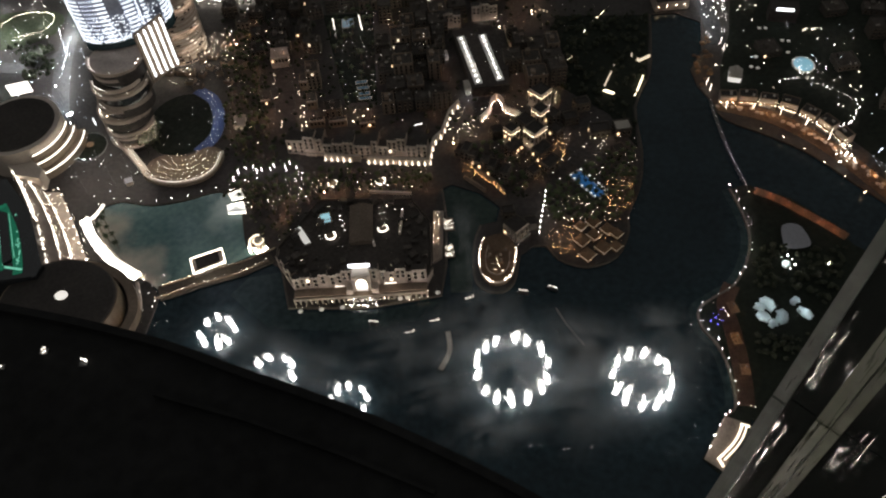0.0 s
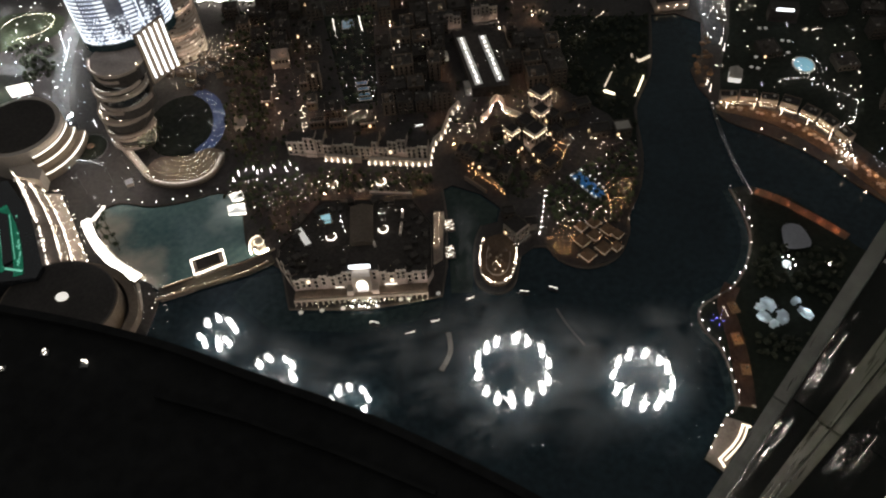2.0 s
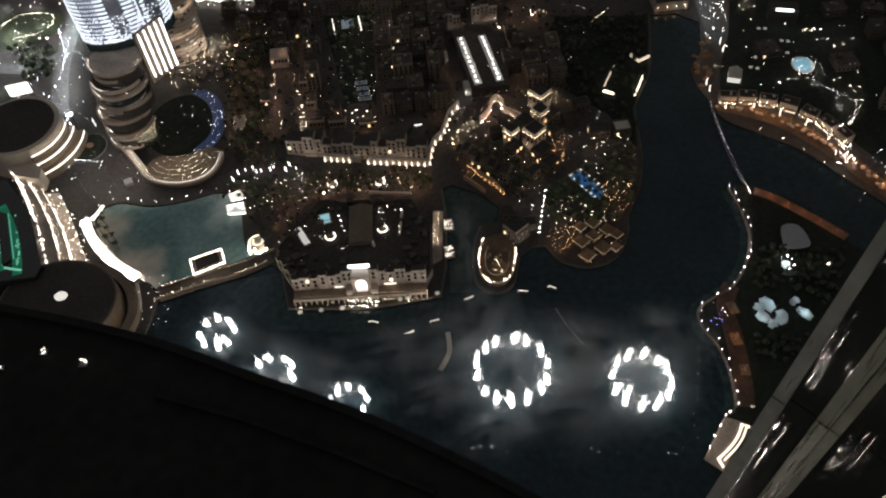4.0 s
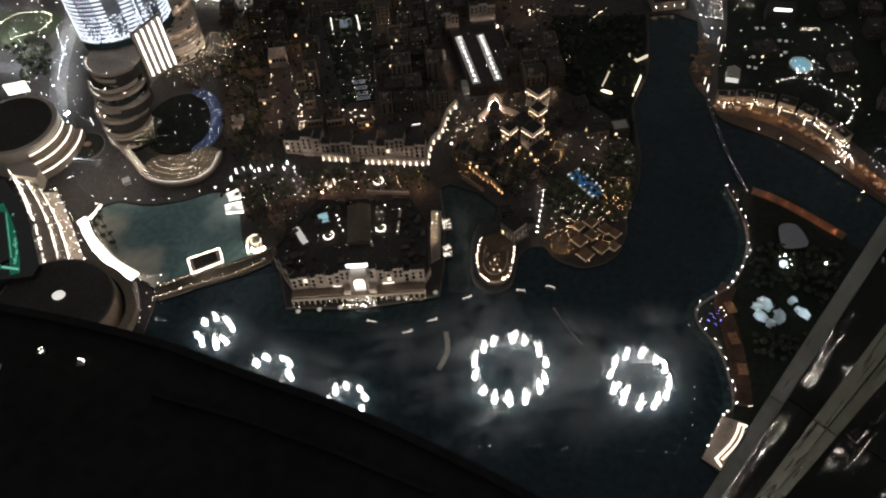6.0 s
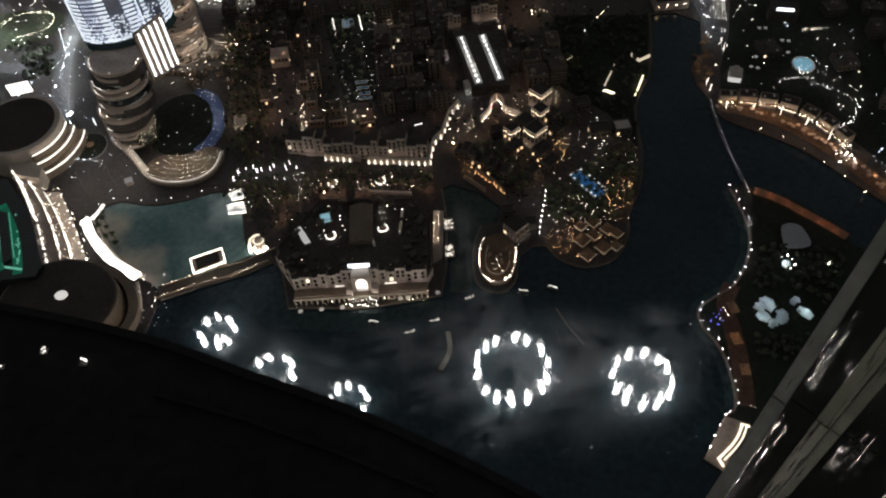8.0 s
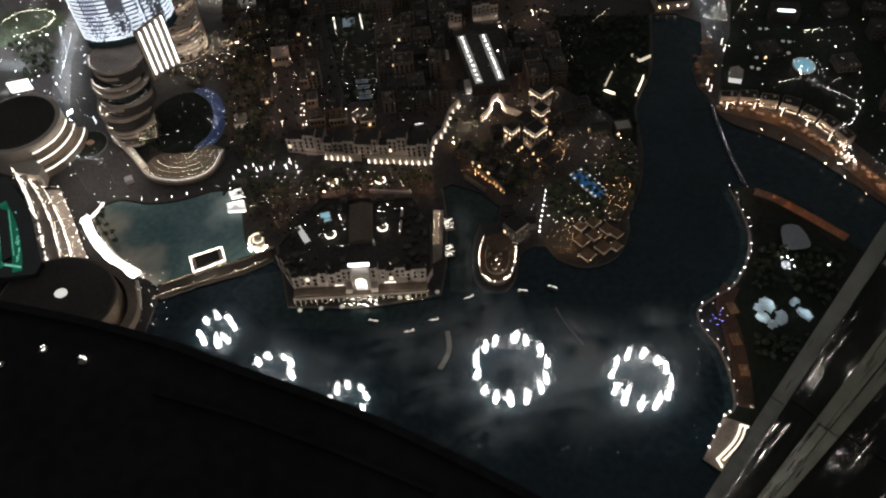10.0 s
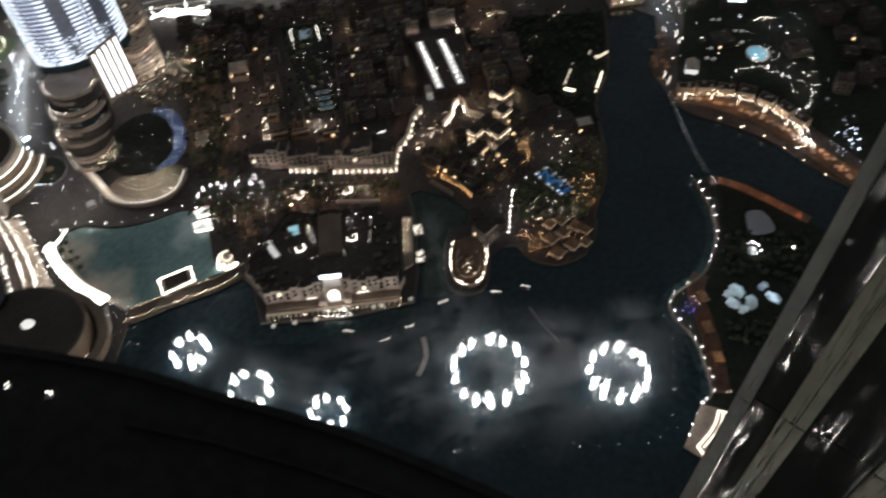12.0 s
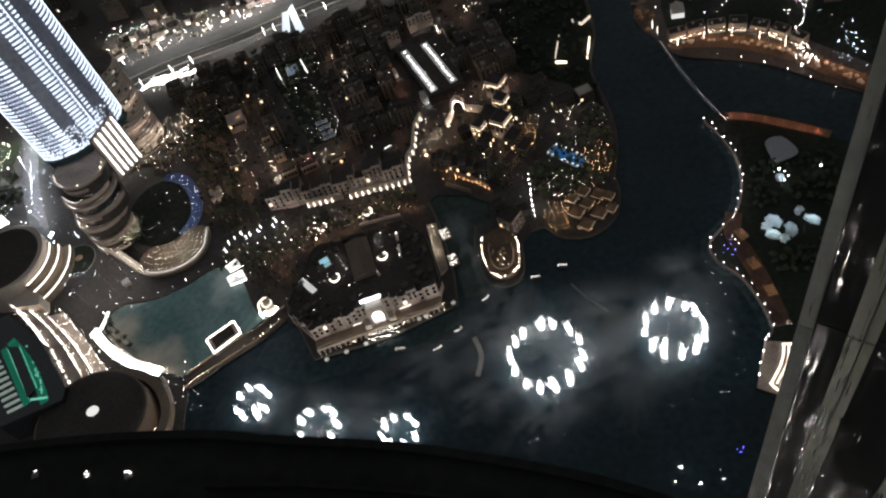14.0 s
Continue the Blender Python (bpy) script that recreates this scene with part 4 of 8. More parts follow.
# ---- mall side: drum, curved balconies, bright quay, green hall, dark roof ----
DX, DY = -330.1, 486.0
DRUM = thing("drum_building", "round mall building with a dark roof and lit rims", "building", (DX, DY, 0))
bm = bmesh.new()
prism(bm, disc(0, 0, 34, 34, 0, 56), 0, 25)
part("wall", bm, M_CREAM, DRUM)
bm = bmesh.new()
prism(bm, disc(0, 0, 30, 30, 0, 56), 25.01, 26)
part("roof", bm, M_ROOF_DARK, DRUM)
for k, r in enumerate((36.5, 40.5, 46.5)):
    bm = bmesh.new()
    prism(bm, sector(0, 0, 30, r, -62, 12, 26), 0, 19 - 6 * k)
    part("balcony", bm, M_SAND_DARK, DRUM)
    bm = bmesh.new()
    prism(bm, sector(0, 0, r - 0.25, r + 0.25, -60, 8, 26), 19.02 - 6 * k, 20 - 6 * k)
    part("light_rim", bm, G_WHITE_SOFT, DRUM, "glowing white rim")
APR = [(-336.0, 456.1), (-325.2, 465.9), (-304.8, 446.5), (-304.4, 435.8), (-324.2, 441.5)]
bm = bmesh.new()
prism(bm, APR, 0, 14)
tagged(part("entrance_canopy", bm, M_CREAM), "pale cream entrance canopy of the mall", "canopy")

TERRACES = thing("mall_terraces", "curved mall terraces with glowing white edges", "terraces", (0, 0, 0))
T1 = curve([(-331.2, 451.4), (-315.0, 425.9), (-300.6, 399.1), (-287.9, 371.2), (-278.8, 350.1)], 5, False)
T2 = curve([(-324.0, 448.5), (-305.3, 422.9), (-289.1, 394.9), (-277.5, 369.9), (-270.0, 351.4)], 5, False)
T3 = curve([(-305.5, 432.6), (-291.1, 410.4), (-278.6, 387.1), (-268.9, 366.1), (-263.8, 350.5)], 5, False)
T4 = curve([(-292.9, 431.2), (-281.1, 409.9), (-270.7, 389.4), (-261.5, 369.9), (-252.0, 353.6)], 5, False)
for a, b, z in ((T1, T2, 10.4), (T2, T3, 7.4), (T3, T4, 1.2)):
    bm = bmesh.new()
    prism(bm, a + b[::-1], 0, z)
    part("deck", bm, M_SAND, TERRACES)
rnd = random.Random(21)
for t, z, w in ((T1, 12, 1.5), (T2, 9, 0.9), (T3, 6, 1.0)):
    bm = bmesh.new()
    ribbon(bm, [(x - 1.2, y) for x, y in t], 0.5, z - 1.5, z + 1.2)
    part("rail_wall", bm, M_CREAM, TERRACES)
    bm = bmesh.new()
    for x, y, a in along(t, 1.9):
        ca, sa = math.cos(radians(a)), math.sin(radians(a))
        half, off = rnd.uniform(0.55, 0.95), rnd.gauss(0, 0.35)
        x, y = x - sa * off, y + ca * off
        ribbon(bm, [(x - ca * half, y - sa * half), (x + ca * half, y + sa * half)], w * rnd.uniform(0.5, 1.3), z - 1.5, z - rnd.uniform(0.4, 0.9))
    part("glowing_edge", bm, V_EDGE, TERRACES, "glowing white terrace edge")
    lights_on([(x + rnd.gauss(0, 1.4), y + rnd.gauss(0, 1.4)) for x, y, a in along(t, 0.8)], z - 0.2, 0.42, V_STRIP, "edge_lamps", "strings of white lamps along the terrace edge")
lights_on([(x + rnd.uniform(-6, 3), y + rnd.uniform(-3, 3)) for x, y, a in along(T3, 1.3) + along(T4, 1.6)], 7.5, 0.32, V_WARM, "terrace_lanterns", "warm lanterns on the mall terraces")
lamp_row(promenade_lamp(G_WHITE, "white globe lamp by the mall terraces", "mall lamps"), along(T4, 9))

QL = curve([(-267.7, 401.7), (-259.3, 385.5), (-248.3, 370.1), (-235.9, 357.0), (-218.0, 343.2)], 6, False)
bm = bmesh.new()
for i in range(len(QL) - 1):
    for off, w, z in ((-2.6, 1.5, 2.0), (-0.9, 1.6, 1.5), (0.9, 1.6, 1.0), (2.5, 1.3, 0.6)):
        pa, pb = Vector(QL[i]), Vector(QL[i + 1])
        sd = Vector((-(pb - pa).y, (pb - pa).x)).normalized() * -off
        ribbon(bm, [tuple(pa.lerp(pb, 0.02) + sd), tuple(pa.lerp(pb, 0.98) + sd)], w, 0.0, z)
lights_on([(x + random.Random(i).gauss(0, 3.4), y + random.Random(i + 40).gauss(0, 2.4)) for i, (x, y, a) in enumerate(along(QL, 0.6))], 1.9, 0.45, V_STRIP, "step_lamps", "white lamps crowding the quay steps")
tagged(part("glowing_steps", bm, V_STEPS), "glowing white quay steps along the lagoon", "steps")
bm = bmesh.new()
ribbon(bm, [(x + 5.3, y + 2.0) for x, y in QL], 1.2, -0.6, 0.9)
tagged(part("stone_coping", bm, M_CONC), "pale stone coping below the glowing steps", "coping")
bm = bmesh.new()
ribbon(bm, curve([(-262.5, 401.2), (-257.7, 409.6), (-256.2, 415.1)], 4, False), 2.2, 0, 1.0)
tagged(part("glowing_ramp", bm, G_WHITE_SOFT), "glowing white ramp edge", "ramp")

GH = thing("green_hall", "dark glass hall with green lit bays", "building", (0, 0, 0))
gp = [(-352.5, 425.1), (-322.9, 428.6), (-297.1, 394.1), (-275.8, 343.4), (-278.1, 334.1), (-324.4, 331.7)]
bm = bmesh.new()
prism(bm, gp, 0, 23)
part("wall", bm, M_GLASS_DARK, GH)
GB = curve([(-322.0, 412.0), (-311.0, 395.5), (-299.5, 374.5), (-290.5, 350.0), (-287.5, 338.5)], 5, False)
bm = bmesh.new()
ribbon(bm, [(x - 3.4, y - 1.4) for x, y in GB[3:]], 6.4, 22.9, 23.3)
bay = part("green_glass_band", bm, G_GREEN, GH, "curved green lit glass band")
for x, y, a in along([(x - 3.4, y - 1.4) for x, y in GB[4:]], 2.4):
    bm = bmesh.new()
    box(bm, -0.14, -3.1, 23.31, 0.14, 3.1, 23.6, pose(x, y, 0, 0, 0, a))
    part("rib", bm, M_METAL, bay)
bm = bmesh.new()
prism(bm, [(-320.5, 396.2), (-312.5, 393.0), (-297.5, 349.8), (-303.2, 345.9)], 23.02, 24.4)
part("roof_lantern", bm, M_GLASS_DARK, GH, "long dark roof lantern")
bm = bmesh.new()
ribbon(bm, [(-324.5, 397.0), (-304.0, 341.0)], 4.6, 22.95, 23.4)
bay = part("green_glass_band", bm, G_GREEN, GH, "straight green lit glass band")
for x, y, a in along([(-324.0, 395.6), (-304.6, 342.6)], 2.4):
    bm = bmesh.new()
    box(bm, -0.14, -2.2, 23.41, 0.14, 2.2, 23.7, pose(x, y, 0, 0, 0, a))
    part("rib", bm, M_METAL, bay)
for a, b, w in (((-301.4, 343.6), (-288.6, 340.2), 1.5), ((-296.6, 351.0), (-311.6, 393.2), 0.35), ((-303.0, 345.4), (-321.0, 395.0), 0.3)):
    bm = bmesh.new()
    ribbon(bm, [a, b], w, 23.42, 23.9)
    part("edge_light", bm, G_GREEN_LAMP, GH, "pale green edge light")
rg_ = random.Random(8)
for k in range(16):
    q = Vector((-293.5, 345.0)).lerp(Vector((-306.5, 391.0)), rg_.random())
    bm = bmesh.new()
    box(bm, -0.5, -0.7, 23.61, 0.5, 0.7, 23.9, pose(q.x + rg_.uniform(0, 2.6), q.y, 0, 0, 0, 20))
    part("skylight", bm, G_GREEN_LAMP, GH, "small pale green skylight")
for k in range(9):
    bm = bmesh.new()
    q = Vector((-331.0, 386.0)).lerp(Vector((-312.0, 341.0)), k / 8)
    box(bm, -6.0, -0.9, 23.02, 5.0, 0.9, 24.2, pose(q.x, q.y, 0, 0, 0, 8))
    part("roof_louvre", bm, G_LOUVRE, GH, "pale roof louvre given its own glow")

DR = thing("round_roof_hall", "low round hall with a broad dark roof", "building", (-261.9, 315.7, 0))
bm = bmesh.new()
prism(bm, disc(0, 0, 41, 36, -12, 56), 0, 16.5)
part("wall", bm, M_SAND_DARK, DR)
bm = bmesh.new()
rings = []
for k in range(7):
    s_ = k / 6
    rings.append([bm.verts.new((x, y, 16.51 + 3.2 * math.sin(s_ * math.pi / 2))) for x, y in disc(0, 0, 40 * math.cos(s_ * 1.45), 35 * math.cos(s_ * 1.45), -12, 56)])
for a, b in zip(rings, rings[1:]):
    for i in range(56):
        bm.faces.new((a[i], a[(i + 1) % 56], b[(i + 1) % 56], b[i]))
bm.faces.new(rings[-1])
bm.faces.new(rings[0][::-1])
part("roof", bm, M_ROOF_DARK, DR)
bm = bmesh.new()
prism(bm, disc(4, 2.5, 4.3, 3.6, 0, 24), 19.5, 20.6)
part("skylight", bm, G_DISC, DR, "round pale lit skylight")
RIM = thing("rim_walkway", "curved walkway with warm lights round the hall", "walkway", (0, 0, 0))
R1 = curve([(-254.7, 353.0), (-235.5, 347.1), (-220.5, 332.4), (-213.2, 312.9), (-215.8, 297.4), (-222.6, 289.3)], 6, False)
bm = bmesh.new()
ribbon(bm, R1, 6.5, 0, 7.0)
part("deck", bm, M_SAND_DARK, RIM)
bm = bmesh.new()
ribbon(bm, curve([(-216.7, 337.7), (-211.4, 318.0), (-213.3, 301.2), (-220.4, 291.7)], 6, False), 2.0, 0, 2.4)
part("outer_wall", bm, M_CREAM, RIM)
lights_on([(x, y) for x, y, a in along(curve([(-216.2, 323.2), (-215.8, 311.5), (-218.4, 301.7), (-225.1, 296.5)], 5, False), 1.6)], 4.0, 0.45, V_WARM, "walkway_lights", "warm lights along the walkway edge")
lights_on(scatter([(-217.1, 340.2), (-195.4, 342.9), (-189.6, 302.1), (-205.3, 292.4)], 22, 3, 31), 3, 0.35, V_WHITE, "shore_lights", "white lights scattered on the mall shore")

# ---- north-west: lit streets, lawn and signs ----
lawn = [(-415.3, 664.6), (-377.4, 675.4), (-343.6, 663.8), (-343.8, 636.3), (-371.6, 620.8), (-402.9, 620.7)]
bm = bmesh.new()
prism(bm, curve(lawn, 4), 0.01, 0.25)
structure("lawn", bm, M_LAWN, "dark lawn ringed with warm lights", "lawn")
lights_on([(x, y) for x, y, a in along(curve([(-399.3, 655.5), (-384.0, 669.2), (-356.4, 667.3), (-350.0, 651.6), (-360.2, 638.4), (-379.9, 632.6)], 5, False), 1.8)], 1.2, 0.42, G_YELLOW, "path_lights", "yellow lights along the lawn path")
for pts_, w, zt in (([(-336.4, 727.6), (-328.9, 636.0), (-326.3, 587.1), (-314.6, 526.7), (-299.4, 484.4)], 15, 0.3), ([(-406.5, 597.2), (-363.1, 587.9), (-339.7, 596.6), (-327.7, 607.0)], 14, 0.36)):
    bm = bmesh.new()
    ribbon(bm, curve(pts_, 5, False), w, 0.01, zt)
    structure("road", bm, M_ROAD_PALE, "pale lamplit street paving", "road")
lamp_row(hooded_lamp("tall hooded street light with a cool lamp", "street lights", 9, G_FLOOD), along(curve([(-328.8, 670.7), (-327.0, 627.4), (-322.4, 578.9), (-309.6, 526.1)], 4, False), 11) + along(curve([(-397.7, 602.4), (-363.1, 598.0), (-341.0, 606.3)], 4, False), 13))
lights_on([(x, y) for x, y, a in along([(-339.8, 637.4), (-323.2, 596.1)], 2.6) + along([(-326.1, 623.1), (-322.0, 563.7)], 3.4)], 4, 0.45, V_COOL, "street_strip_lights", "row of small cool lights along the street")
SG = thing("bright_billboard", "bright white billboard on a low frame", "billboard", (-352.7, 551.3, 0), 12)
bm = bmesh.new()
box(bm, -9, 0, 2, 9, 0.8, 13)
part("panel", bm, G_WHITE_SOFT, SG, "plain glowing white panel")
for x in (-7, 7):
    bm = bmesh.new()
    box(bm, x - 0.4, 0.1, 0, x + 0.4, 0.7, 2)
    part("leg", bm, M_METAL, SG)
for x, y, r, mt in ((-316.2, 542.5, 0.5, G_WHITE), (-294.8, 506.4, 0.9, G_COOL), (-293.4, 495.6, 0.45, G_COOL), (-270.3, 502.2, 0.7, G_COOL), (-340.0, 611.0, 0.45, G_WHITE), (-338.4, 529.5, 1.0, G_COOL)):
    fl = thing("flood_mast", "tall mast with a bright floodlight head", "floodlight", (x, y, 0), 0, "floodlights")
    bm = bmesh.new()
    cone(bm, 0, 0, 0, 14, 0.3, 0.15, 8)
    part("mast", bm, M_METAL, fl)
    bm = bmesh.new()
    ball(bm, 0, 0, 14 + r, r, 10, 8)
    part("lamp_head", bm, mt, fl, "glaring white lamp head", True)
bm = bmesh.new()
rk = random.Random(77)
for x, y in scatter([(-381.3, 618.0), (-341.9, 617.0), (-328.9, 572.1), (-354.5, 564.0)], 46, 3, 77):
    clump(bm, x, y, rk.uniform(2.5, 6), rk.uniform(1.8, 3.8), rk)
stuff("tree_grove", bm, M_LEAF_DARK, "dark clump of trees beside the street", "trees")


# lagoon: lit tents on the east bank, bridge with its pavilion, gate
bm = bmesh.new()
ribbon(bm, [(-199.9, 327.3), (-178.2, 333.8), (-176.4, 335.1), (-143.2, 343.6), (-122.8, 353.1)], 12, -1.0, 1.4)
BR = thing("footbridge", "low stone footbridge between lagoon and lake", "bridge", (0, 0, 0))
part("deck", bm, M_DUSK, BR)
for off in (-5.6, 5.6):
    bm = bmesh.new()
    ribbon(bm, [(x + off * 0.33, y + off * 0.94) for x, y in ((-199.9, 327.3), (-176.4, 335.1), (-143.2, 343.6), (-122.8, 353.1))], 0.7, 1.42, 2.6)
    part("parapet", bm, M_SAND_DARK, BR)
bp_ = [(-179.6, 351.3), (-158.0, 358.7), (-154.0, 346.7), (-175.1, 337.9)]
PV = thing("bridge_pavilion", "open pavilion on the bridge with glowing white eaves", "pavilion", (0, 0, 0))
bm = bmesh.new()
prism(bm, bp_, 1.4, 6)
part("hall", bm, M_SAND, PV)
c_ = sum((Vector(p) for p in bp_), Vector((0, 0))) / 4
bm = bmesh.new()
prism(bm, [tuple(c_.lerp(Vector(p), 0.72)) for p in bp_], 6.01, 7.0)
part("roof", bm, M_ROOF, PV)
for i in range(4):
    pa, pb = Vector(bp_[i]), Vector(bp_[(i + 1) % 4])
    nseg = max(3, int((pb - pa).length / 2.0))
    for j in range(nseg):
        bm = bmesh.new()
        ribbon(bm, [tuple(pa.lerp(pb, (j + 0.03) / nseg)), tuple(pa.lerp(pb, (j + 0.97) / nseg))], 0.6, 5.4, 6.5)
        part("light_eave", bm, G_EDGE if (i * 5 + j * 3) % 4 else G_EDGE_SOFT, PV, "glowing white eave")
lamp_row(promenade_lamp(G_WARM, "warm globe lamp on the footbridge", "bridge lamps", 3.5, 0.13), along([(-196.6, 323.6), (-174.0, 331.9), (-140.4, 339.8), (-123.4, 349.6)], 7.5))
lights_on([(x + off * 0.33, y + off * 0.94) for off in (-5.6, 5.6) for x, y, a in along([(-199.2, 327.7), (-176.4, 335.1), (-143.2, 343.6), (-123.6, 352.6)], 3.1)], 2.9, 0.3, V_WARM, "bridge_lights", "small warm lamps along the bridge parapets")
GT = thing("gate_tower", "domed stone gate glowing warm white", "gate", (-131.1, 360.6, 0))
bm = bmesh.new()
prism(bm, disc(0, 0, 3.4, 3.4, 0, 12), 0, 9)
part("drum", bm, M_CREAM, GT)
bm = bmesh.new()
ball(bm, 0, 0, 9, 3.0, 14, 10)
part("dome", bm, M_CREAM, GT, "", True)
bm = bmesh.new()
arc_block(bm, -1, 1, 6.5, 6.5, 0, 80, 220, 0, 7, 1.0, 14)
part("curved_wing", bm, M_CREAM, GT)
bm = bmesh.new()
ribbon(bm, disc(-1, 1, 6.0, 6.0, 0, 14, 85, 215), 0.8, 7.01, 7.5)
part("light_crest", bm, G_EDGE_SOFT, GT, "glowing warm white crest of the curved wall")
bm = bmesh.new()
ribbon(bm, disc(0, 0, 3.5, 3.5, 0, 12, 150, 390), 0.5, 9.02, 9.5)
part("light_crest", bm, G_EDGE_SOFT, GT, "glowing warm white rim of the drum")
for a in range(190, 351, 20):
    bm = bmesh.new()
    cone(bm, 4.6 * math.cos(radians(a)), 4.6 * math.sin(radians(a)), 0.1, 3.4, 0.42, 0.05, 8)
    part("uplight", bm, G_UPLIGHT, GT, "added glowing cone that brightens the drum")
for a in range(95, 216, 20):
    bm = bmesh.new()
    cone(bm, -1 + 7.4 * math.cos(radians(a)), 1 + 7.4 * math.sin(radians(a)), 0.1, 3.4, 0.42, 0.05, 8)
    part("uplight", bm, G_UPLIGHT, GT, "added glowing cone that brightens the curved wall")
for nm_, pts_ in (("a", [(-158.8, 412.5), (-150.4, 415.7), (-146.3, 407.8), (-155.6, 406.5)]), ("b", [(-159.0, 401.2), (-146.7, 403.3), (-144.1, 393.0), (-156.9, 393.2)])):
    tn = thing("tent_canopy", "glowing white tent canopy on the lagoon bank", "canopy", (0, 0, 0), 0, "tent canopies")
    c_ = sum((Vector(p) for p in pts_), Vector((0, 0))) / 4
    bm = bmesh.new()
    base = [bm.verts.new((*p, 3.5)) for p in pts_]
    mid = [bm.verts.new((*c_.lerp(Vector(p), 0.45), 4.6)) for p in pts_]
    top = bm.verts.new((*c_, 7))
    for i in range(4):
        j = (i + 1) % 4
        bm.faces.new((base[i], base[j], mid[j], mid[i]))
        bm.faces.new((mid[i], mid[j], top))
    bm.faces.new(base[::-1])
    part("fabric", bm, G_TENT_DIM, tn, "glowing white fabric")
    for i in range(4):
        bm = bmesh.new()
        ribbon(bm, [pts_[i], pts_[(i + 1) % 4]], 0.5, 3.52, 4.0)
        part("light_edge", bm, G_EDGE if i % 2 == 0 else G_HALL, tn, "row of white lamps under the canvas edge")
    for f in (0.3, 0.62):
        bm = bmesh.new()
        rod_ = [Vector(pts_[0]).lerp(Vector(pts_[3]), f), c_, Vector(pts_[1]).lerp(Vector(pts_[2]), f)]
        for a_, b_, z_ in ((rod_[0], rod_[1], 3.9), (rod_[1], rod_[2], 3.9)):
            ribbon(bm, [tuple(a_), tuple(b_)], 0.5, z_, 7.06 if f < 0.5 else 6.6)
        part("rib", bm, G_HALL, tn, "lit rib of the tent")
    for p in pts_:
        bm = bmesh.new()
        cone(bm, p[0], p[1], 0, 3.5, 0.15, 0.15, 6)
        part("pole", bm, M_METAL, tn)

# forecourt between hotel and mall
FORE = [(-303.4, 498.0), (-269.4, 497.4), (-237.0, 458.3), (-228.3, 433.0), (-263.7, 422.2), (-289.7, 436.8)]
lights_on(scatter(FORE, 18, 6, 401), 2.2, 0.34, V_COOL, "forecourt_lights", "small cool lamps over the dark forecourt")
lights_on([(x, y) for x, y, a in along([(-290.0, 466.8), (-267.8, 460.5)], 1.8) + along([(-290.8, 514.1), (-278.0, 505.1)], 3)], 2.4, 0.34, V_COOL, "kiosk_lights", "row of small white kiosk lights")
lights_on([(x, y) for x, y, a in along(SK, 3.2)], 6.8, 0.4, V_WHITE, "wall_top_lights", "white lights on top of the curved wall")
lamp_row(hooded_lamp("added hooded cool lamp that brightens the western streets and lawn", "forecourt lamps", 6, G_FLOOD), [(x, y, 0) for x, y in scatter([(-404.7, 645.9), (-334.3, 636.7), (-304.9, 504.9), (-337.5, 525.9), (-372.4, 530.1)], 9, 18, 405) + [(-382.6, 643.0), (-360.4, 650.4), (-385.1, 622.5), (-375.0, 676.9), (-403.4, 680.7)]])
lamp_row(hooded_lamp("added hooded mast light that brightens the forecourt", "forecourt masts", 22, G_MOTORWAY), [(-284.0, 474.0, 0), (-262.0, 452.0, 0), (-250.0, 434.0, 0), (-272.0, 430.0, 0), (-240.0, 446.0, 0)])
ISL = thing("roundabout", "dark planted roundabout with a stone kerb", "roundabout", (-281.4, 480.2, 0))
bm = bmesh.new()
prism(bm, disc(0, 0, 15.6, 16.4, 0, 40), 0.01, 0.22)
part("kerb", bm, M_CONC_DARK, ISL)
bm = bmesh.new()
prism(bm, disc(0, 0, 15.0, 15.8, 0, 40), 0.225, 0.5)
part("planting", bm, M_PARK, ISL)
bm = bmesh.new()
prism(bm, disc(1.5, 2.0, 3.0, 2.4, 20, 20), 0.505, 1.6)
part("plinth", bm, M_BRICK_PALE, ISL, "low round stone plinth")
lamp_row(hooded_lamp("small hooded lamp on the roundabout", "roundabout lamps", 3.0, G_HOOD_WARM), [(-279.0, 478.5, 0.5)])
lamp_row(promenade_lamp(G_COOL, "cool globe lamp on the forecourt kerb", "forecourt kerb lamps", 3.5, 0.26), [(x, y, 0) for x, y in ((-291.5, 469.5), (-286.0, 464.0), (-278.7, 462.3), (-274.6, 462.3), (-264.2, 455.6), (-285.2, 444.0), (-290.2, 456.8))])
FM = thing("flood_mast", "tall mast with a cluster of cool floodlights", "mast", (-295.0, 503.0, 0))
bm = bmesh.new()
cone(bm, 0, 0, 0, 16, 0.35, 0.2, 8)
part("pole", bm, M_METAL, FM)
bm = bmesh.new()
box(bm, -1.8, -0.3, 16.002, 1.8, 0.3, 16.3)
part("crossbar", bm, M_METAL, FM)
for k in range(4):
    bm = bmesh.new()
    box(bm, -1.7 + 0.9 * k, -0.7, 16.31, -1.0 + 0.9 * k, 0.4, 16.7)
    part("floodlight", bm, G_COOL, FM, "glowing cool floodlight")
for (xa, ya), (xb, yb) in (((-284.5, 514.0), (-279.9, 505.5)), ((-274.1, 508.2), (-272.0, 504.4)), ((-266.3, 494.3), (-262.5, 486.3)), ((-320.3, 517.0), (-315.2, 508.9))):
    bm = bmesh.new()
    ribbon(bm, [(xa, ya), (xb, yb)], 0.5, 0.02, 1.0)
    tagged(part("light_strip", bm, G_COOL_STRIP), "short white light strip on the forecourt kerb", "light strip")
KS = thing("pale_kiosk", "small pale square kiosk in the forecourt", "kiosk", (-239.5, 436.0, 0), 20)
bm = bmesh.new()
box(bm, -2.6, -2.6, 0, 2.6, 2.6, 3.2)
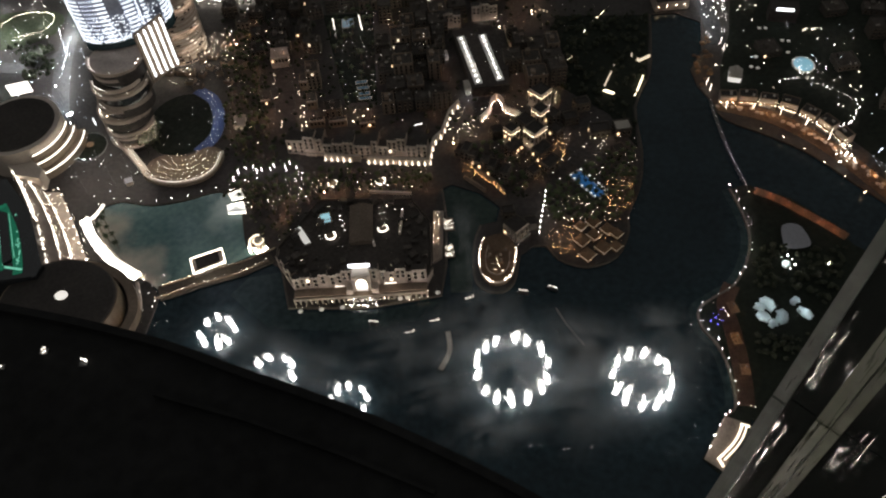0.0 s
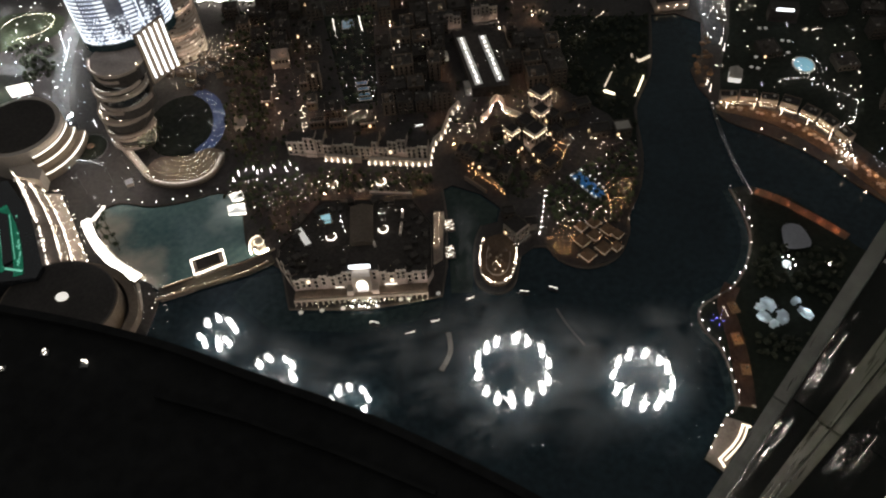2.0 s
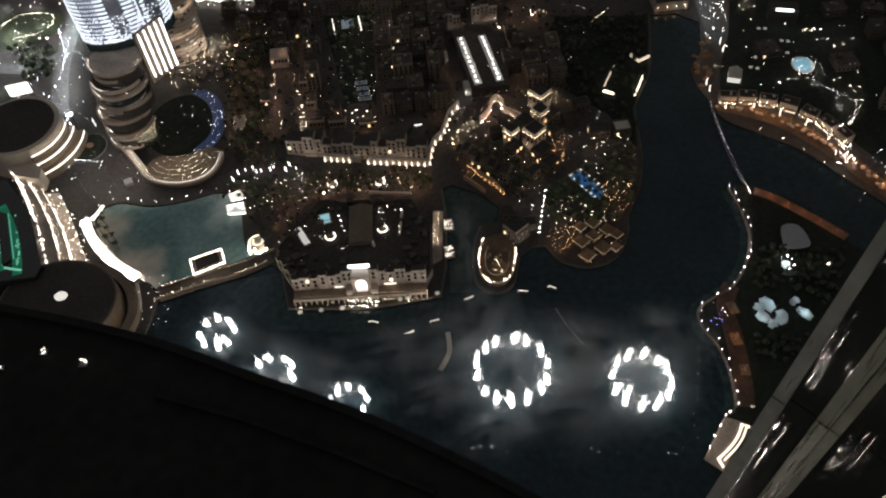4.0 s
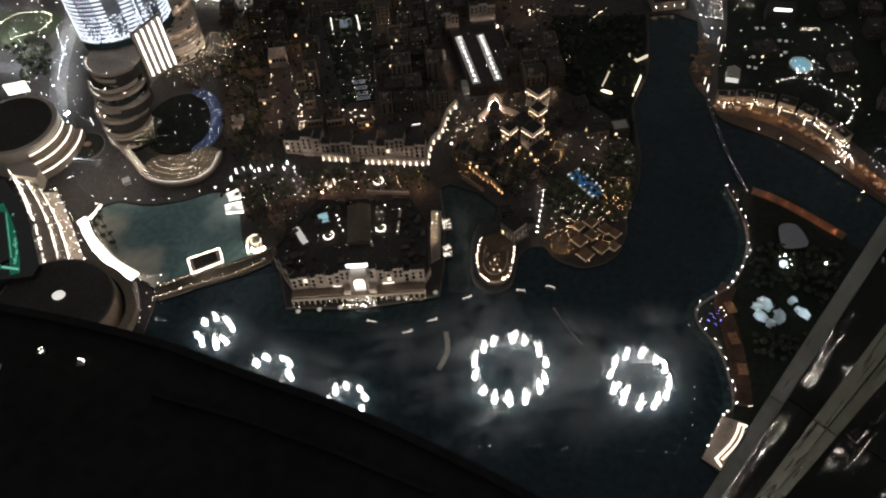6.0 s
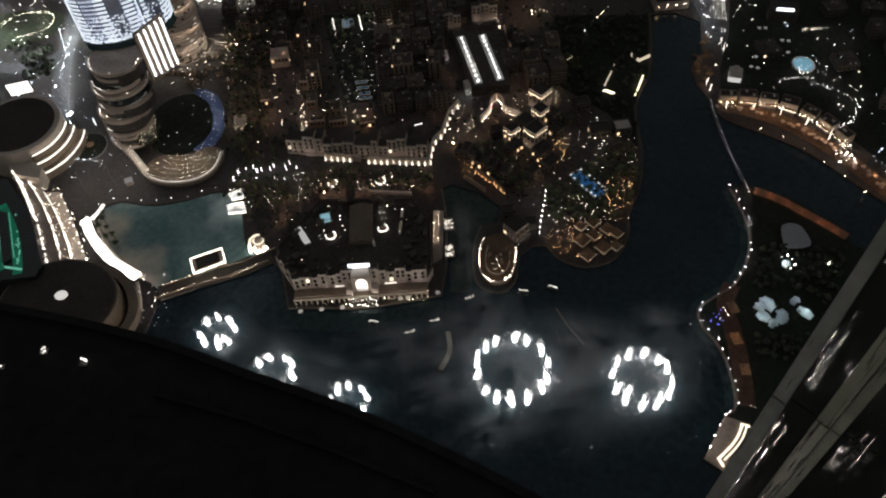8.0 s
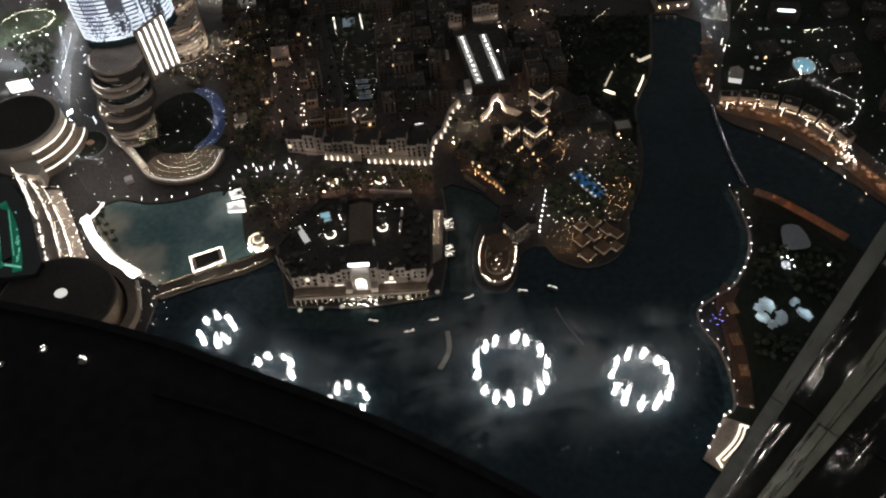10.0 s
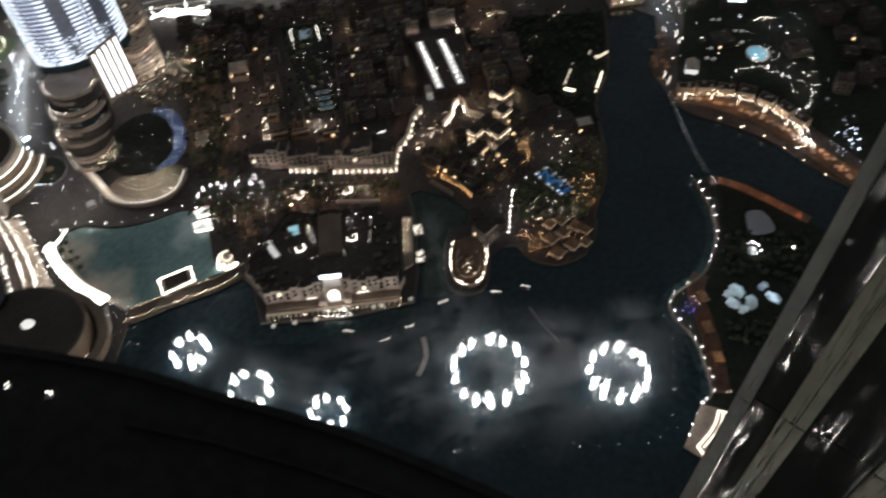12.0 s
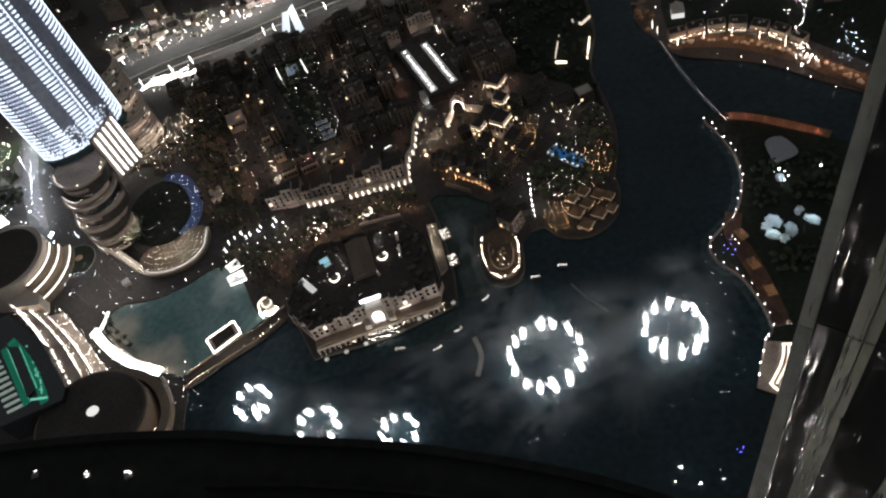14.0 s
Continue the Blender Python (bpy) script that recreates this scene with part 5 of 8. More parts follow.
part("hall", bm, M_CREAM, KS)
bm = bmesh.new()
box(bm, -3.0, -3.0, 3.21, 3.0, 3.0, 3.5)
part("roof", bm, M_SAIL, KS)
lights_on(scatter([(-396.3, 615.8), (-311.6, 609.0), (-284.6, 502.5), (-299.4, 484.4), (-337.5, 525.9), (-372.4, 530.1)], 70, 3.5, 403), 2.4, 0.4, V_COOL, "street_dots", "small cool lamps over the western streets")
lights_on(scatter([(-420.1, 701.2), (-345.3, 691.0), (-327.8, 635.9), (-392.9, 603.4)], 50, 4, 404), 2.4, 0.4, V_WHITE, "lawn_dots", "small white lamps round the lawn")


# ---- trees ----
def palm(label, group, h=8.0, lit=None):
    ob = thing("palm_tree", label, "palm tree", group=group)
    rt = 0.18 if lit else 0.3
    bm = bmesh.new()
    prev = None
    for k in range(6):
        s = k / 5
        row = [bm.verts.new((0.35 * s * s + rt * (1 - 0.35 * s) * math.cos(a), rt * (1 - 0.35 * s) * math.sin(a), h * s)) for a in [math.pi * q / 3 for q in range(6)]]
        if prev:
            for q in range(6):
                bm.faces.new((prev[q], prev[(q + 1) % 6], row[(q + 1) % 6], row[q]))
        prev = row
    part("trunk", bm, lit or M_TRUNK, ob, "trunk that glows in place of its uplight" if lit else "")
    bm = bmesh.new()
    rnd = random.Random(6)
    for f in range(15):
        a = 2 * math.pi * f / 15 + rnd.uniform(-0.15, 0.15)
        rise, ln = rnd.uniform(-0.1, 0.9), rnd.uniform(2.4, 3.4)
        last = None
        for k in range(5):
            s = k / 4
            r = ln * s
            z = h + rise * s * 2 - 1.9 * s * s
            w = 0.42 * math.sin(math.pi * (0.12 + 0.85 * s))
            c = Vector((0.35 + r * math.cos(a), r * math.sin(a), z))
            side = Vector((-math.sin(a), math.cos(a), 0)) * w
            row = (bm.verts.new(c + side - Vector((0, 0, w * 0.5))), bm.verts.new(c), bm.verts.new(c - side - Vector((0, 0, w * 0.5))))
            if last:
                bm.faces.new((last[0], last[1], row[1], row[0]))
                bm.faces.new((last[1], last[2], row[2], row[1]))
            last = row
    part("crown", bm, M_LEAF, ob)
    return ob


def grove(master, spots, z=0.0, seed=1):
    rnd = random.Random(seed)
    for i, s in enumerate(spots):
        m = pose(s[0], s[1], z, 0, 0, rnd.uniform(0, 360)) @ Matrix.Scale(rnd.uniform(0.75, 1.2), 4)
        if i == 0:
            master.matrix_basis = m
        else:
            c = copy_thing(master, pose(0, 0, 0))
            c.matrix_basis = m


grove(palm("dark date palm leaning over the lagoon", "lagoon palms", 9), [(-250.2, 396.0), (-246.3, 388.3), (-240.6, 380.6), (-251.6, 387.8), (-236.1, 371.3), (-244.0, 378.0), (-252.0, 402.0)], -0.6, 12)
G_UPLIT_TRUNK = glow("glowing_trunk", (1.0, 0.93, 0.95), 9.0)

# ---- market hall on the island ----
FA, FB = Vector((-103.5, 319.0)), Vector((-12.5, 317.0))
FD = (FB - FA).normalized()
FNRM = Vector((FD.y, -FD.x))
FL = (FB - FA).length
FT = math.degrees(math.atan2(FD.y, FD.x))
HALL = thing("market_hall", "sandstone market hall with stepped parapets round dark roofs", "market hall", (0, 0, 0))
HP = [tuple(FA), tuple(FB), (-8.2, 324.7), (-6.8, 363.3), (-20.4, 387.9), (-87.1, 394.0), (-116.3, 351.6), (-116.6, 342.6)]
bm = bmesh.new()
prism(bm, HP, 0, 9.0)
part("wall", bm, M_SAND, HALL)
bm = bmesh.new()
prism(bm, [tuple(Vector(p).lerp(Vector((-58, 362)), 0.02)) for p in HP], 9.01, 9.6)
part("roof", bm, M_ROOF, HALL)
for i in range(1, len(HP)):
    bm = bmesh.new()
    ribbon(bm, [HP[i], HP[(i + 1) % len(HP)]], 0.9, 8.0, 10.8)
    part("parapet", bm, M_DUSK, HALL)
# stepped blocks of the front
FR = thing("front_range", "stepped sandstone front with small arched windows", "facade range", (*FA, 0), FT)
win = bmesh.new()
prism(win, [(-0.85, 0), (0.85, 0), (0.85, 0.25), (-0.85, 0.25)], 0, 2.0)
prism(win, [(-0.6, 0), (0.6, 0), (0.6, 0.25), (-0.6, 0.25)], 2.0, 2.6)
n_pane = len(win.faces)
box(win, -1.05, 0.06, -0.25, -0.87, 0.24, 2.9)
box(win, 0.87, 0.06, -0.25, 1.05, 0.24, 2.9)
box(win, -0.86, 0.06, 2.62, 0.86, 0.24, 2.9)
box(win, -0.86, -0.1, -0.25, 0.86, 0.24, -0.02)
for i, f in enumerate(win.faces):
    f.material_index = int(i >= n_pane)
wm = bpy.data.meshes.new("window")
win.to_mesh(wm)
win.free()
wl, wt, wa = wm.copy(), wm.copy(), wm.copy()
for me, mt, mf in ((wm, M_PANE, M_CREAM), (wl, G_WARM_SOFT, M_CREAM), (wt, M_PANE, M_SAND_DARK), (wa, G_AMBER_PANE, M_SAND_DARK)):
    me.materials.append(mt)
    me.materials.append(mf)
def battlements(x0, x1, y, h, parent):
    """A parapet broken into merlons."""
    bm = bmesh.new()
    box(bm, x0, y, h + 0.002, x1, y + 0.45, h + 0.6)
    n = max(2, int((x1 - x0) / 2.2))
    for j in range(n):
        c = x0 + (x1 - x0) * (j + 0.5) / n
        box(bm, c - 0.6, y, h + 0.602, c + 0.6, y + 0.45, h + 1.5)
    part("parapet", bm, M_CREAM, parent)


def facade_block(x0, x1, y0, dep, h, parent, rows, rnd, pitch=3.0, big=1.0):
    """One stepped block of a range: wall, battlements, dark roof and deep windows."""
    bm = bmesh.new()
    box(bm, x0 + 0.05, y0, 0, x1 - 0.05, y0 + dep, h)
    blk = part("block", bm, M_SAND, parent)
    battlements(x0 + 0.05, x1 - 0.05, y0 - 0.02, h, parent)
    bm = bmesh.new()
    box(bm, x0 + 0.06, y0 + 0.5, h + 0.003, x1 - 0.06, y0 + dep - 0.02, h + 0.2)
    part("roof", bm, M_ROOF_DARK, parent)
    n = max(1, int((x1 - x0) / pitch))
    for j in range(n):
        for z in rows:
            share("window", wl if rnd.random() < 0.05 else wm, blk, pose(x0 + (x1 - x0) * (j + 0.5) / n, y0 - 0.14 * big, h - z) @ Matrix.Diagonal((big, big, big, 1)))


rnd = random.Random(12)
for x0, x1, h, dep, y0 in ((0, 5, 12.0, 5, -0.6), (5, 12.5, 13.5, 5, -1.2), (12.5, 18, 12.0, 4, -0.3), (18, 24, 15.0, 5, -1.4), (24, 30, 13.0, 4, -0.4), (30, 34, 14.5, 5, -1.0), (34, 41.5, 17.0, 6, -1.6), (52.5, 59, 17.0, 6, -1.6), (59, 64, 14.5, 4, -0.6), (64, 70, 13.0, 4, -0.3), (70, 77, 16.0, 5, -1.4), (77, 81, 12.0, 4, -0.3), (81, FL, 14.0, 6, -1.2)):
    facade_block(x0, x1, y0, dep, h + (h - 13.5) * 0.5 + 4.0, FR, (4.3, 8.6), rnd, 3.5, 1.3)
# stepped blocks going back along the west side
WR = thing("west_range", "stepped sandstone range along the western roof edge", "facade range", (*HP[7], 0), math.degrees(math.atan2(FA.y - HP[7][1], FA.x - HP[7][0])))
WLEN = (FA - Vector(HP[7])).length
for k in range(5):
    facade_block(WLEN * k / 5, WLEN * (k + 1) / 5, (-0.5, 0.6, -0.2, 0.9, 0.1)[k], 4.5, (11.5, 13.5, 12.5, 14.5, 12.5)[k], WR, (3.6, 7.0), rnd)
GATE = thing("arched_gate", "tall arched gate glowing white under a lit sign", "gate", tuple(FA + FD * 47 + FNRM * 4) + (0,), FT)
bm = bmesh.new()
box(bm, -6.2, -2.2, 0, -4.85, 8, 22)
box(bm, 4.85, -2.2, 0, 6.2, 8, 22)
box(bm, -4.85, -1.0, 0, 4.85, 8, 22)
part("frame", bm, M_CREAM, GATE)
battlements(-6.2, 6.2, -2.2, 22.0, GATE)


def arch_plate(bm, w, spring, rise, y0, y1, foot=0.02):
    arch = [(-w, foot), (w, foot)] + [(w * math.cos(radians(a)), spring + rise * math.sin(radians(a))) for a in range(0, 181, 12)]
    lo = [bm.verts.new((x, y0, z)) for x, z in arch]
    hi = [bm.verts.new((x, y1, z)) for x, z in arch]
    bm.faces.new(lo)
    bm.faces.new(hi[::-1])
    for i in range(len(arch)):
        j = (i + 1) % len(arch)
        bm.faces.new((lo[j], lo[i], hi[i], hi[j]))


bm = bmesh.new()
arch_plate(bm, 4.8, 14.0, 5.6, -1.3, -1.02)
part("arch_surround", bm, M_CREAM, GATE)
bm = bmesh.new()
arch_plate(bm, 3.6, 13.5, 4.6, -1.6, -1.32, 8.6)
part("glowing_arch", bm, G_ARCH, GATE, "glowing warm white arched glazing")
bm = bmesh.new()
box(bm, -3.6, -1.6, 0.02, 3.6, -1.32, 8.58)
part("portal_glazing", bm, G_DISC, GATE, "dimmer glowing portal glazing")
for x in (-1.8, 0, 1.8):
    bm = bmesh.new()
    box(bm, x - 0.13, -1.8, 0.02, x + 0.13, -1.61, 15.5)
    part("mullion", bm, M_SAND, GATE)
for z in (5.0, 10.0):
    bm = bmesh.new()
    box(bm, -3.6, -2.0, z, 3.6, -1.81, z + 0.3)
    part("transom", bm, M_SAND, GATE)
for sx in (-1, 1):
    bm = bmesh.new()
    box(bm, sx * 8.6 - 2.2, -4.0, 0, sx * 8.6 + 2.2, 3, 9)
    part("side_bay", bm, M_CREAM, GATE)
    battlements(sx * 8.6 - 2.2, sx * 8.6 + 2.2, -4.0, 9.0, GATE)
SIGN = thing("roof_sign", "bright white sign panel on the roof edge", "sign", tuple(FA + FD * 46.5 - FNRM * 1.5) + (22.0,), FT)
bm = bmesh.new()
box(bm, -7.2, 0, 0.6, 7.2, 0.5, 4.2)
part("panel", bm, G_SIGN, SIGN, "glowing blue-white panel")
for k in range(5):
    bm = bmesh.new()
    box(bm, -5.6 + 2.5 * k, -0.06, 1.6, -4.3 + 2.5 * k, -0.005, 3.4)
    part("letter_bar", bm, G_COOL_STRIP, SIGN, "plain bar in place of lettering")
for x in (-6.5, 0, 6.5):
    bm = bmesh.new()
    box(bm, x - 0.15, 0.1, 0, x + 0.15, 0.4, 0.6)
    part("strut", bm, M_METAL, SIGN)
wall_washer([(0.5, -8.4), (40, -8.4)], 5.6, FR, (0, -1), G_WASH_FAR)
wall_washer([(53, -8.4), (FL - 0.5, -8.4)], 5.6, FR, (0, -1), G_WASH_FAR)
# terrace with arcade in front
AR = thing("front_arcade", "long terrace over a lit arcade along the quay", "arcade", tuple(FA + FNRM * 1.5) + (0,), FT)
bm = bmesh.new()
box(bm, 0, -9, 4.6, FL, 0, 5.4)
part("terrace_slab", bm, M_SAND_DARK, AR)
bm = bmesh.new()
box(bm, 0, -9.1, 5.402, FL, -8.6, 6.4)
part("terrace_rail", bm, M_CREAM, AR)
bm = bmesh.new()
box(bm, 0.2, -0.6, 0.05, FL - 0.2, 0, 4.58)
part("back_wall", bm, M_SAND_DARK, AR)
bm = bmesh.new()
box(bm, -0.3, -9.0, 0.02, 0.3, -8.4, 4.6)
post = part("pier", bm, M_CREAM, AR)
post.matrix_basis = pose(0.4, 0, 0)
for k in range(1, 25):
    share("pier", post.data, AR, pose(0.4 + k * (FL - 0.8) / 24, 0, 0))
sp_ = (FL - 0.8) / 24
bm = bmesh.new()
for side in (-1, 1):
    prev = None
    for q in range(7):
        a = radians(15 * q)
        x = side * (sp_ / 2 - 0.31) * math.cos(a)
        row = [bm.verts.new((x, y, z)) for y, z in ((-8.95, 3.2 + 1.1 * math.sin(a)), (-8.45, 3.2 + 1.1 * math.sin(a)), (-8.45, 4.59), (-8.95, 4.59))]
        if prev:
            for i in range(4):
                bm.faces.new((prev[i], prev[(i + 1) % 4], row[(i + 1) % 4], row[i]))
        prev = row
arch_ = part("arch", bm, M_CREAM, AR)
arch_.matrix_basis = pose(0.4 + sp_ / 2, 0, 0)
for k in range(1, 24):
    share("arch", arch_.data, AR, pose(0.4 + sp_ * (k + 0.5), 0, 0))
lights_on([tuple(FA + FD * (1 + 3.1 * k) + FNRM * 7.5) for k in range(30)], 3.6, 0.42, V_WARM, "arcade_lights", "warm lamps in the quay arcade")
lights_on(scatter([tuple(FA + FNRM * 10), tuple(FB + FNRM * 10), tuple(FB + FNRM * 15), tuple(FA + FNRM * 15)], 30, 1.8, 51), 2.6, 0.34, V_WARM, "table_lanterns", "warm lanterns on the quay tables")
lights_on(scatter([tuple(FA + FD * 38 + FNRM * 8), tuple(FA + FD * 57 + FNRM * 8), tuple(FA + FD * 57 + FNRM * 17), tuple(FA + FD * 38 + FNRM * 17)], 26, 1.4, 52), 2.8, 0.5, V_WHITE, "gate_lights", "white lights before the arched gate")
for u, w in ((28, 8), (62, 9)):
    bm = bmesh.new()
    a = FA + FD * u - FNRM * -1.0
    ribbon(bm, [tuple(a), tuple(a + FD * w)], 0.4, 5.8, 6.4)
    tagged(part("light_strip", bm, G_WHITE_SOFT), "warm white light strip along the front wall", "light strip")
rnd = random.Random(57)
inner = [tuple(Vector(p).lerp(Vector((-58, 362)), 0.09)) for p in HP]
core = [tuple(Vector(p).lerp(Vector((-58, 362)), 0.4)) for p in HP]
for x, y in scatter(inner, 46, 5.5, 58, (core,)):
    bm = bmesh.new()
    w, d, h = rnd.uniform(2, 6), rnd.uniform(2, 5), rnd.uniform(1.0, 4.2)
    box(bm, -w / 2, -d / 2, 9.61, w / 2, d / 2, 9.6 + h, pose(x, y, 0, 0, 0, rnd.choice((3, 3, 35))))
    part("roof_room", bm, rnd.choice((M_ROOF_DARK, M_ROOF, M_DUSK)), HALL)
for a, b in ((0.05, 0.18), (0.55, 0.7)):
    for i in (1, 2, 3, 4, 5):
        bm = bmesh.new()
        p, q = Vector(inner[i]), Vector(inner[(i + 1) % len(inner)])
        ribbon(bm, [tuple(p.lerp(q, a + 0.1)), tuple(p.lerp(q, b + 0.1))], 3.0, 9.61, 12.5)
        part("roof_range", bm, M_DUSK, HALL)
# roof furniture: pool court, ridge hall, ring lamps
RC = thing("roof_pool", "small turquoise roof pool in a dark deck", "pool", (-83.1, 375.9, 9.62), 12)
bm = bmesh.new()
box(bm, -4.4, -5, 0, 4.4, 5, 0.5)
part("deck", bm, M_TIMBER, RC)
bm = bmesh.new()
box(bm, -3.4, -1.6, 0.502, 3.4, 4.2, 0.62)
part("water", bm, M_POOL_PALE, RC, "pale turquoise self-glowing water")
bm = bmesh.new()
box(bm, -2.4, -4.4, 0.502, 3.2, -2.4, 0.6)
part("shallow_basin", bm, M_POOL_PALE, RC)
for (x, y), r in (((-78.9, 358.9), 3.6), ((-41.7, 361.8), 3.4), ((-80.2, 417.9), 3.6), ((-43.5, 416.2), 3.6)):
    zb = 9.62 if y < 400 else 0.02
    rl = thing("ring_lamp", "open ring of white light on a low plinth", "ring lamp", (x, y, zb), 20, "ring lamps")
    bm = bmesh.new()
    prism(bm, disc(0, 0, r - 0.8, r - 0.8, 0, 24), 0, 0.8)
    part("plinth", bm, M_SAND_DARK, rl)
    bm = bmesh.new()
    prism(bm, sector(0, 0, r - 0.25, r + 0.25, 150, 400, 26), 0.81, 1.4)
    part("light_ring", bm, G_RING, rl, "glowing white ring")
PL = thing("roof_planter", "long pale planter on the dark roof", "planter", (-98.9, 360.8, 9.62), -62)
bm = bmesh.new()
box(bm, -8.5, -2.2, 0, 8.5, 2.2, 1.4)
bmesh.ops.bevel(bm, geom=bm.edges[:], offset=0.2, segments=2, affect="EDGES")
part("trough", bm, G_PALE, PL, "pale trough given its own glow")
VL = thing("ridge_hall", "long low roof hall with a brown ridged roof", "roof hall", (-56.9, 366.2, 9.62), 0)
bm = bmesh.new()
box(bm, -8, -17, 0, 8, 17, 2.8)
part("wall", bm, M_SAND_DARK, VL)
bm = bmesh.new()
pr = [bm.verts.new(p) for p in ((-8.4, -17.4, 2.81), (8.4, -17.4, 2.81), (8.4, 17.4, 2.81), (-8.4, 17.4, 2.81), (0, -17.4, 5.4), (0, 17.4, 5.4))]
for f in ((0, 1, 4), (1, 2, 5, 4), (2, 3, 5), (3, 0, 4, 5), (3, 2, 1, 0)):
    bm.faces.new([pr[i] for i in f])
part("roof", bm, M_SAND_DARK, VL)
lights_on([(-32.4, 377.7), (-27.4, 377.7), (-28.6, 367.2), (-29.7, 356.9), (-40.6, 375.9), (-38.0, 382.1), (-43.9, 376.3), (-42.4, 369.7), (-39.5, 369.4), (-43.4, 380.5), (-48.3, 349.6), (-72.7, 376.1), (-71.8, 371.8), (-70.5, 366.4), (-68.8, 362.0), (-86.5, 358.7), (-84.8, 356.0), (-70.3, 346.8)], 11.5, 0.5, V_WHITE, "roof_lights", "small white lamps on the market roof")
for (x0, y0), (x1, y1) in (((-27.0, 377.7), (-29.8, 355.3)), ((-50.7, 397.8), (-20.2, 392.8)), ((-49.1, 352.2), (-47.6, 346.5))):
    bm = bmesh.new()
    ribbon(bm, [(x0, y0), (x1, y1)], 1.6, 9.62, 11.4)
    tagged(part("roof_wall", bm, M_CREAM), "pale low wall on the market roof", "wall")
# east quay with two patterned light screens
for x, y in ((5.6, 367.8), (4.3, 343.5)):
    sc = thing("light_screen", "patterned white light screen over the canal quay", "light screen", (x, y, 0.3), 4, "canal light screens")
    bm = bmesh.new()
    box(bm, -3.6, -5.4, 0, 3.6, 5.4, 1.4)
    part("frame", bm, M_SAND_DARK, sc)
    rnd = random.Random(int(y))
    for k in range(16):
        a = rnd.uniform(0, 180)
        bm = bmesh.new()
        m = pose(rnd.uniform(-2.5, 2.5), rnd.uniform(-4.4, 4.4), 1.42, 0, 0, rnd.choice((0, 90, 45, 135)))
        box(bm, -1.3, -0.16, 0, 1.3, 0.16, 0.12 + 0.012 * k, m)
        part("light_bar", bm, G_SCREEN, sc)
bm = bmesh.new()
prism(bm, [(-4.8, 381.3), (2.7, 380.5), (-0.9, 338.0), (-8.4, 333.8)], 0.02, 2.2)
tagged(part("quay_terrace", bm, M_SAND), "stepped sandstone terrace on the canal quay", "terrace")
lights_on([(x, y) for x, y, a in along([(-0.8, 378.7), (-3.5, 348.4)], 2.2) + along([(-3.8, 377.9), (-6.2, 350.7)], 3)], 3.2, 0.36, V_WARM, "quay_lanterns", "warm lanterns down the canal quay")
# palms in the square, their uplight put into glowing trunks, and darker ones
grove(palm("palm with its uplight put into a glowing trunk", "lit palms", 7, G_UPLIT_TRUNK), [(-157.4, 429.9), (-154.1, 436.7), (-149.0, 440.4), (-142.8, 440.3), (-139.8, 436.3), (-136.4, 437.7), (-129.3, 437.6), (-126.8, 440.9), (-116.8, 436.2), (-108.8, 436.5), (-107.3, 431.5), (-109.2, 424.6), (-117.6, 426.7), (-114.4, 442.0)], 0, 3)
lights_on(scatter([(-162.7, 425.8), (-141.9, 428.2), (-100.1, 427.7), (-92.8, 406.5), (-118.1, 396.8), (-143.7, 397.9)], 80, 2.4, 61), 3.4, 0.26, V_WHITE, "square_lights", "white lamps scattered over the palm square")
grove(palm("date palm on the island square", "square palms"), scatter([(-162.7, 425.8), (-141.9, 428.2), (-100.1, 427.7), (-92.8, 406.5), (-118.1, 396.8), (-143.7, 397.9)], 40, 5, 62), 0, 4)

# rear wing with its lit colonnade
RA, RB = Vector((-116.7, 450.8)), Vector((-6.3, 431.6))
RW = thing("rear_range", "stepped sandstone range with pale window bays", "building", (*RA, 0), math.degrees(math.atan2((RB - RA).y, (RB - RA).x)))
RL = (RB - RA).length
rnd = random.Random(15)
x = 0.0
while x < RL - 6:
    w = rnd.uniform(5, 9)
    facade_block(x, min(x + w, RL), 4 - rnd.uniform(0.2, 2.6), rnd.uniform(9, 14), rnd.uniform(12, 20.5), RW, (3.9, 7.8, 11.7), rnd, 3.4, 1.2)
    x += w
wall_washer([(1, -0.6), (RL - 2, -0.6)], 6.2, RW, (0, -1), G_WASH_SOFT)
COL = thing("lit_colonnade", "cream colonnade with a warm glowing cone in every bay", "colonnade", (0, 0, 0))
C1 = [(-86.0, 444.9), (-58.3, 439.3)]
C2 = [(-52.1, 437.4), (-5.5, 430.3), (-3.5, 442.9), (0.2, 453.1), (6.5, 460.0), (11.0, 473.1), (14.6, 484.0), (22.2, 493.2)]
for c in (C1, C2):
    bm = bmesh.new()
    ribbon(bm, c, 1.2, 0, 6.4)
    part("wall", bm, M_CREAM, COL)
    bm = bmesh.new()
    ribbon(bm, c, 1.8, 6.41, 6.9)
    part("cornice", bm, M_CREAM, COL)
    row = along(c, 4.9)[:-1] if c is C1 else along(c[:2], 4.9) + along(c[1:], 7.5)
    for x, y, a in row:
        ca, sa = math.cos(radians(a)), math.sin(radians(a))
        ox, oy = sa * 1.35, -ca * 1.35
        bm = bmesh.new()
        box(bm, -0.22, -0.75, 0.02, 0.22, 0.75, 6.3, pose(x + ox * 0.75 + ca * 2.0, y + oy * 0.75 + sa * 2.0, 0, 0, 0, a))
        part("pilaster", bm, M_CREAM, COL)
        m = pose(x, y, 0, 0, 0, a)
        bm = bmesh.new()
        lx, ly = (m @ Vector((0, -1.3, 0)))[:2]
        cone(bm, lx, ly, 0.3, 4.8, 0.62, 0.1, 8)
        ft = part("bay_lantern", bm, G_BAY_CONE, COL, "glowing cone for the uplight on the bay wall")
        bm = bmesh.new()
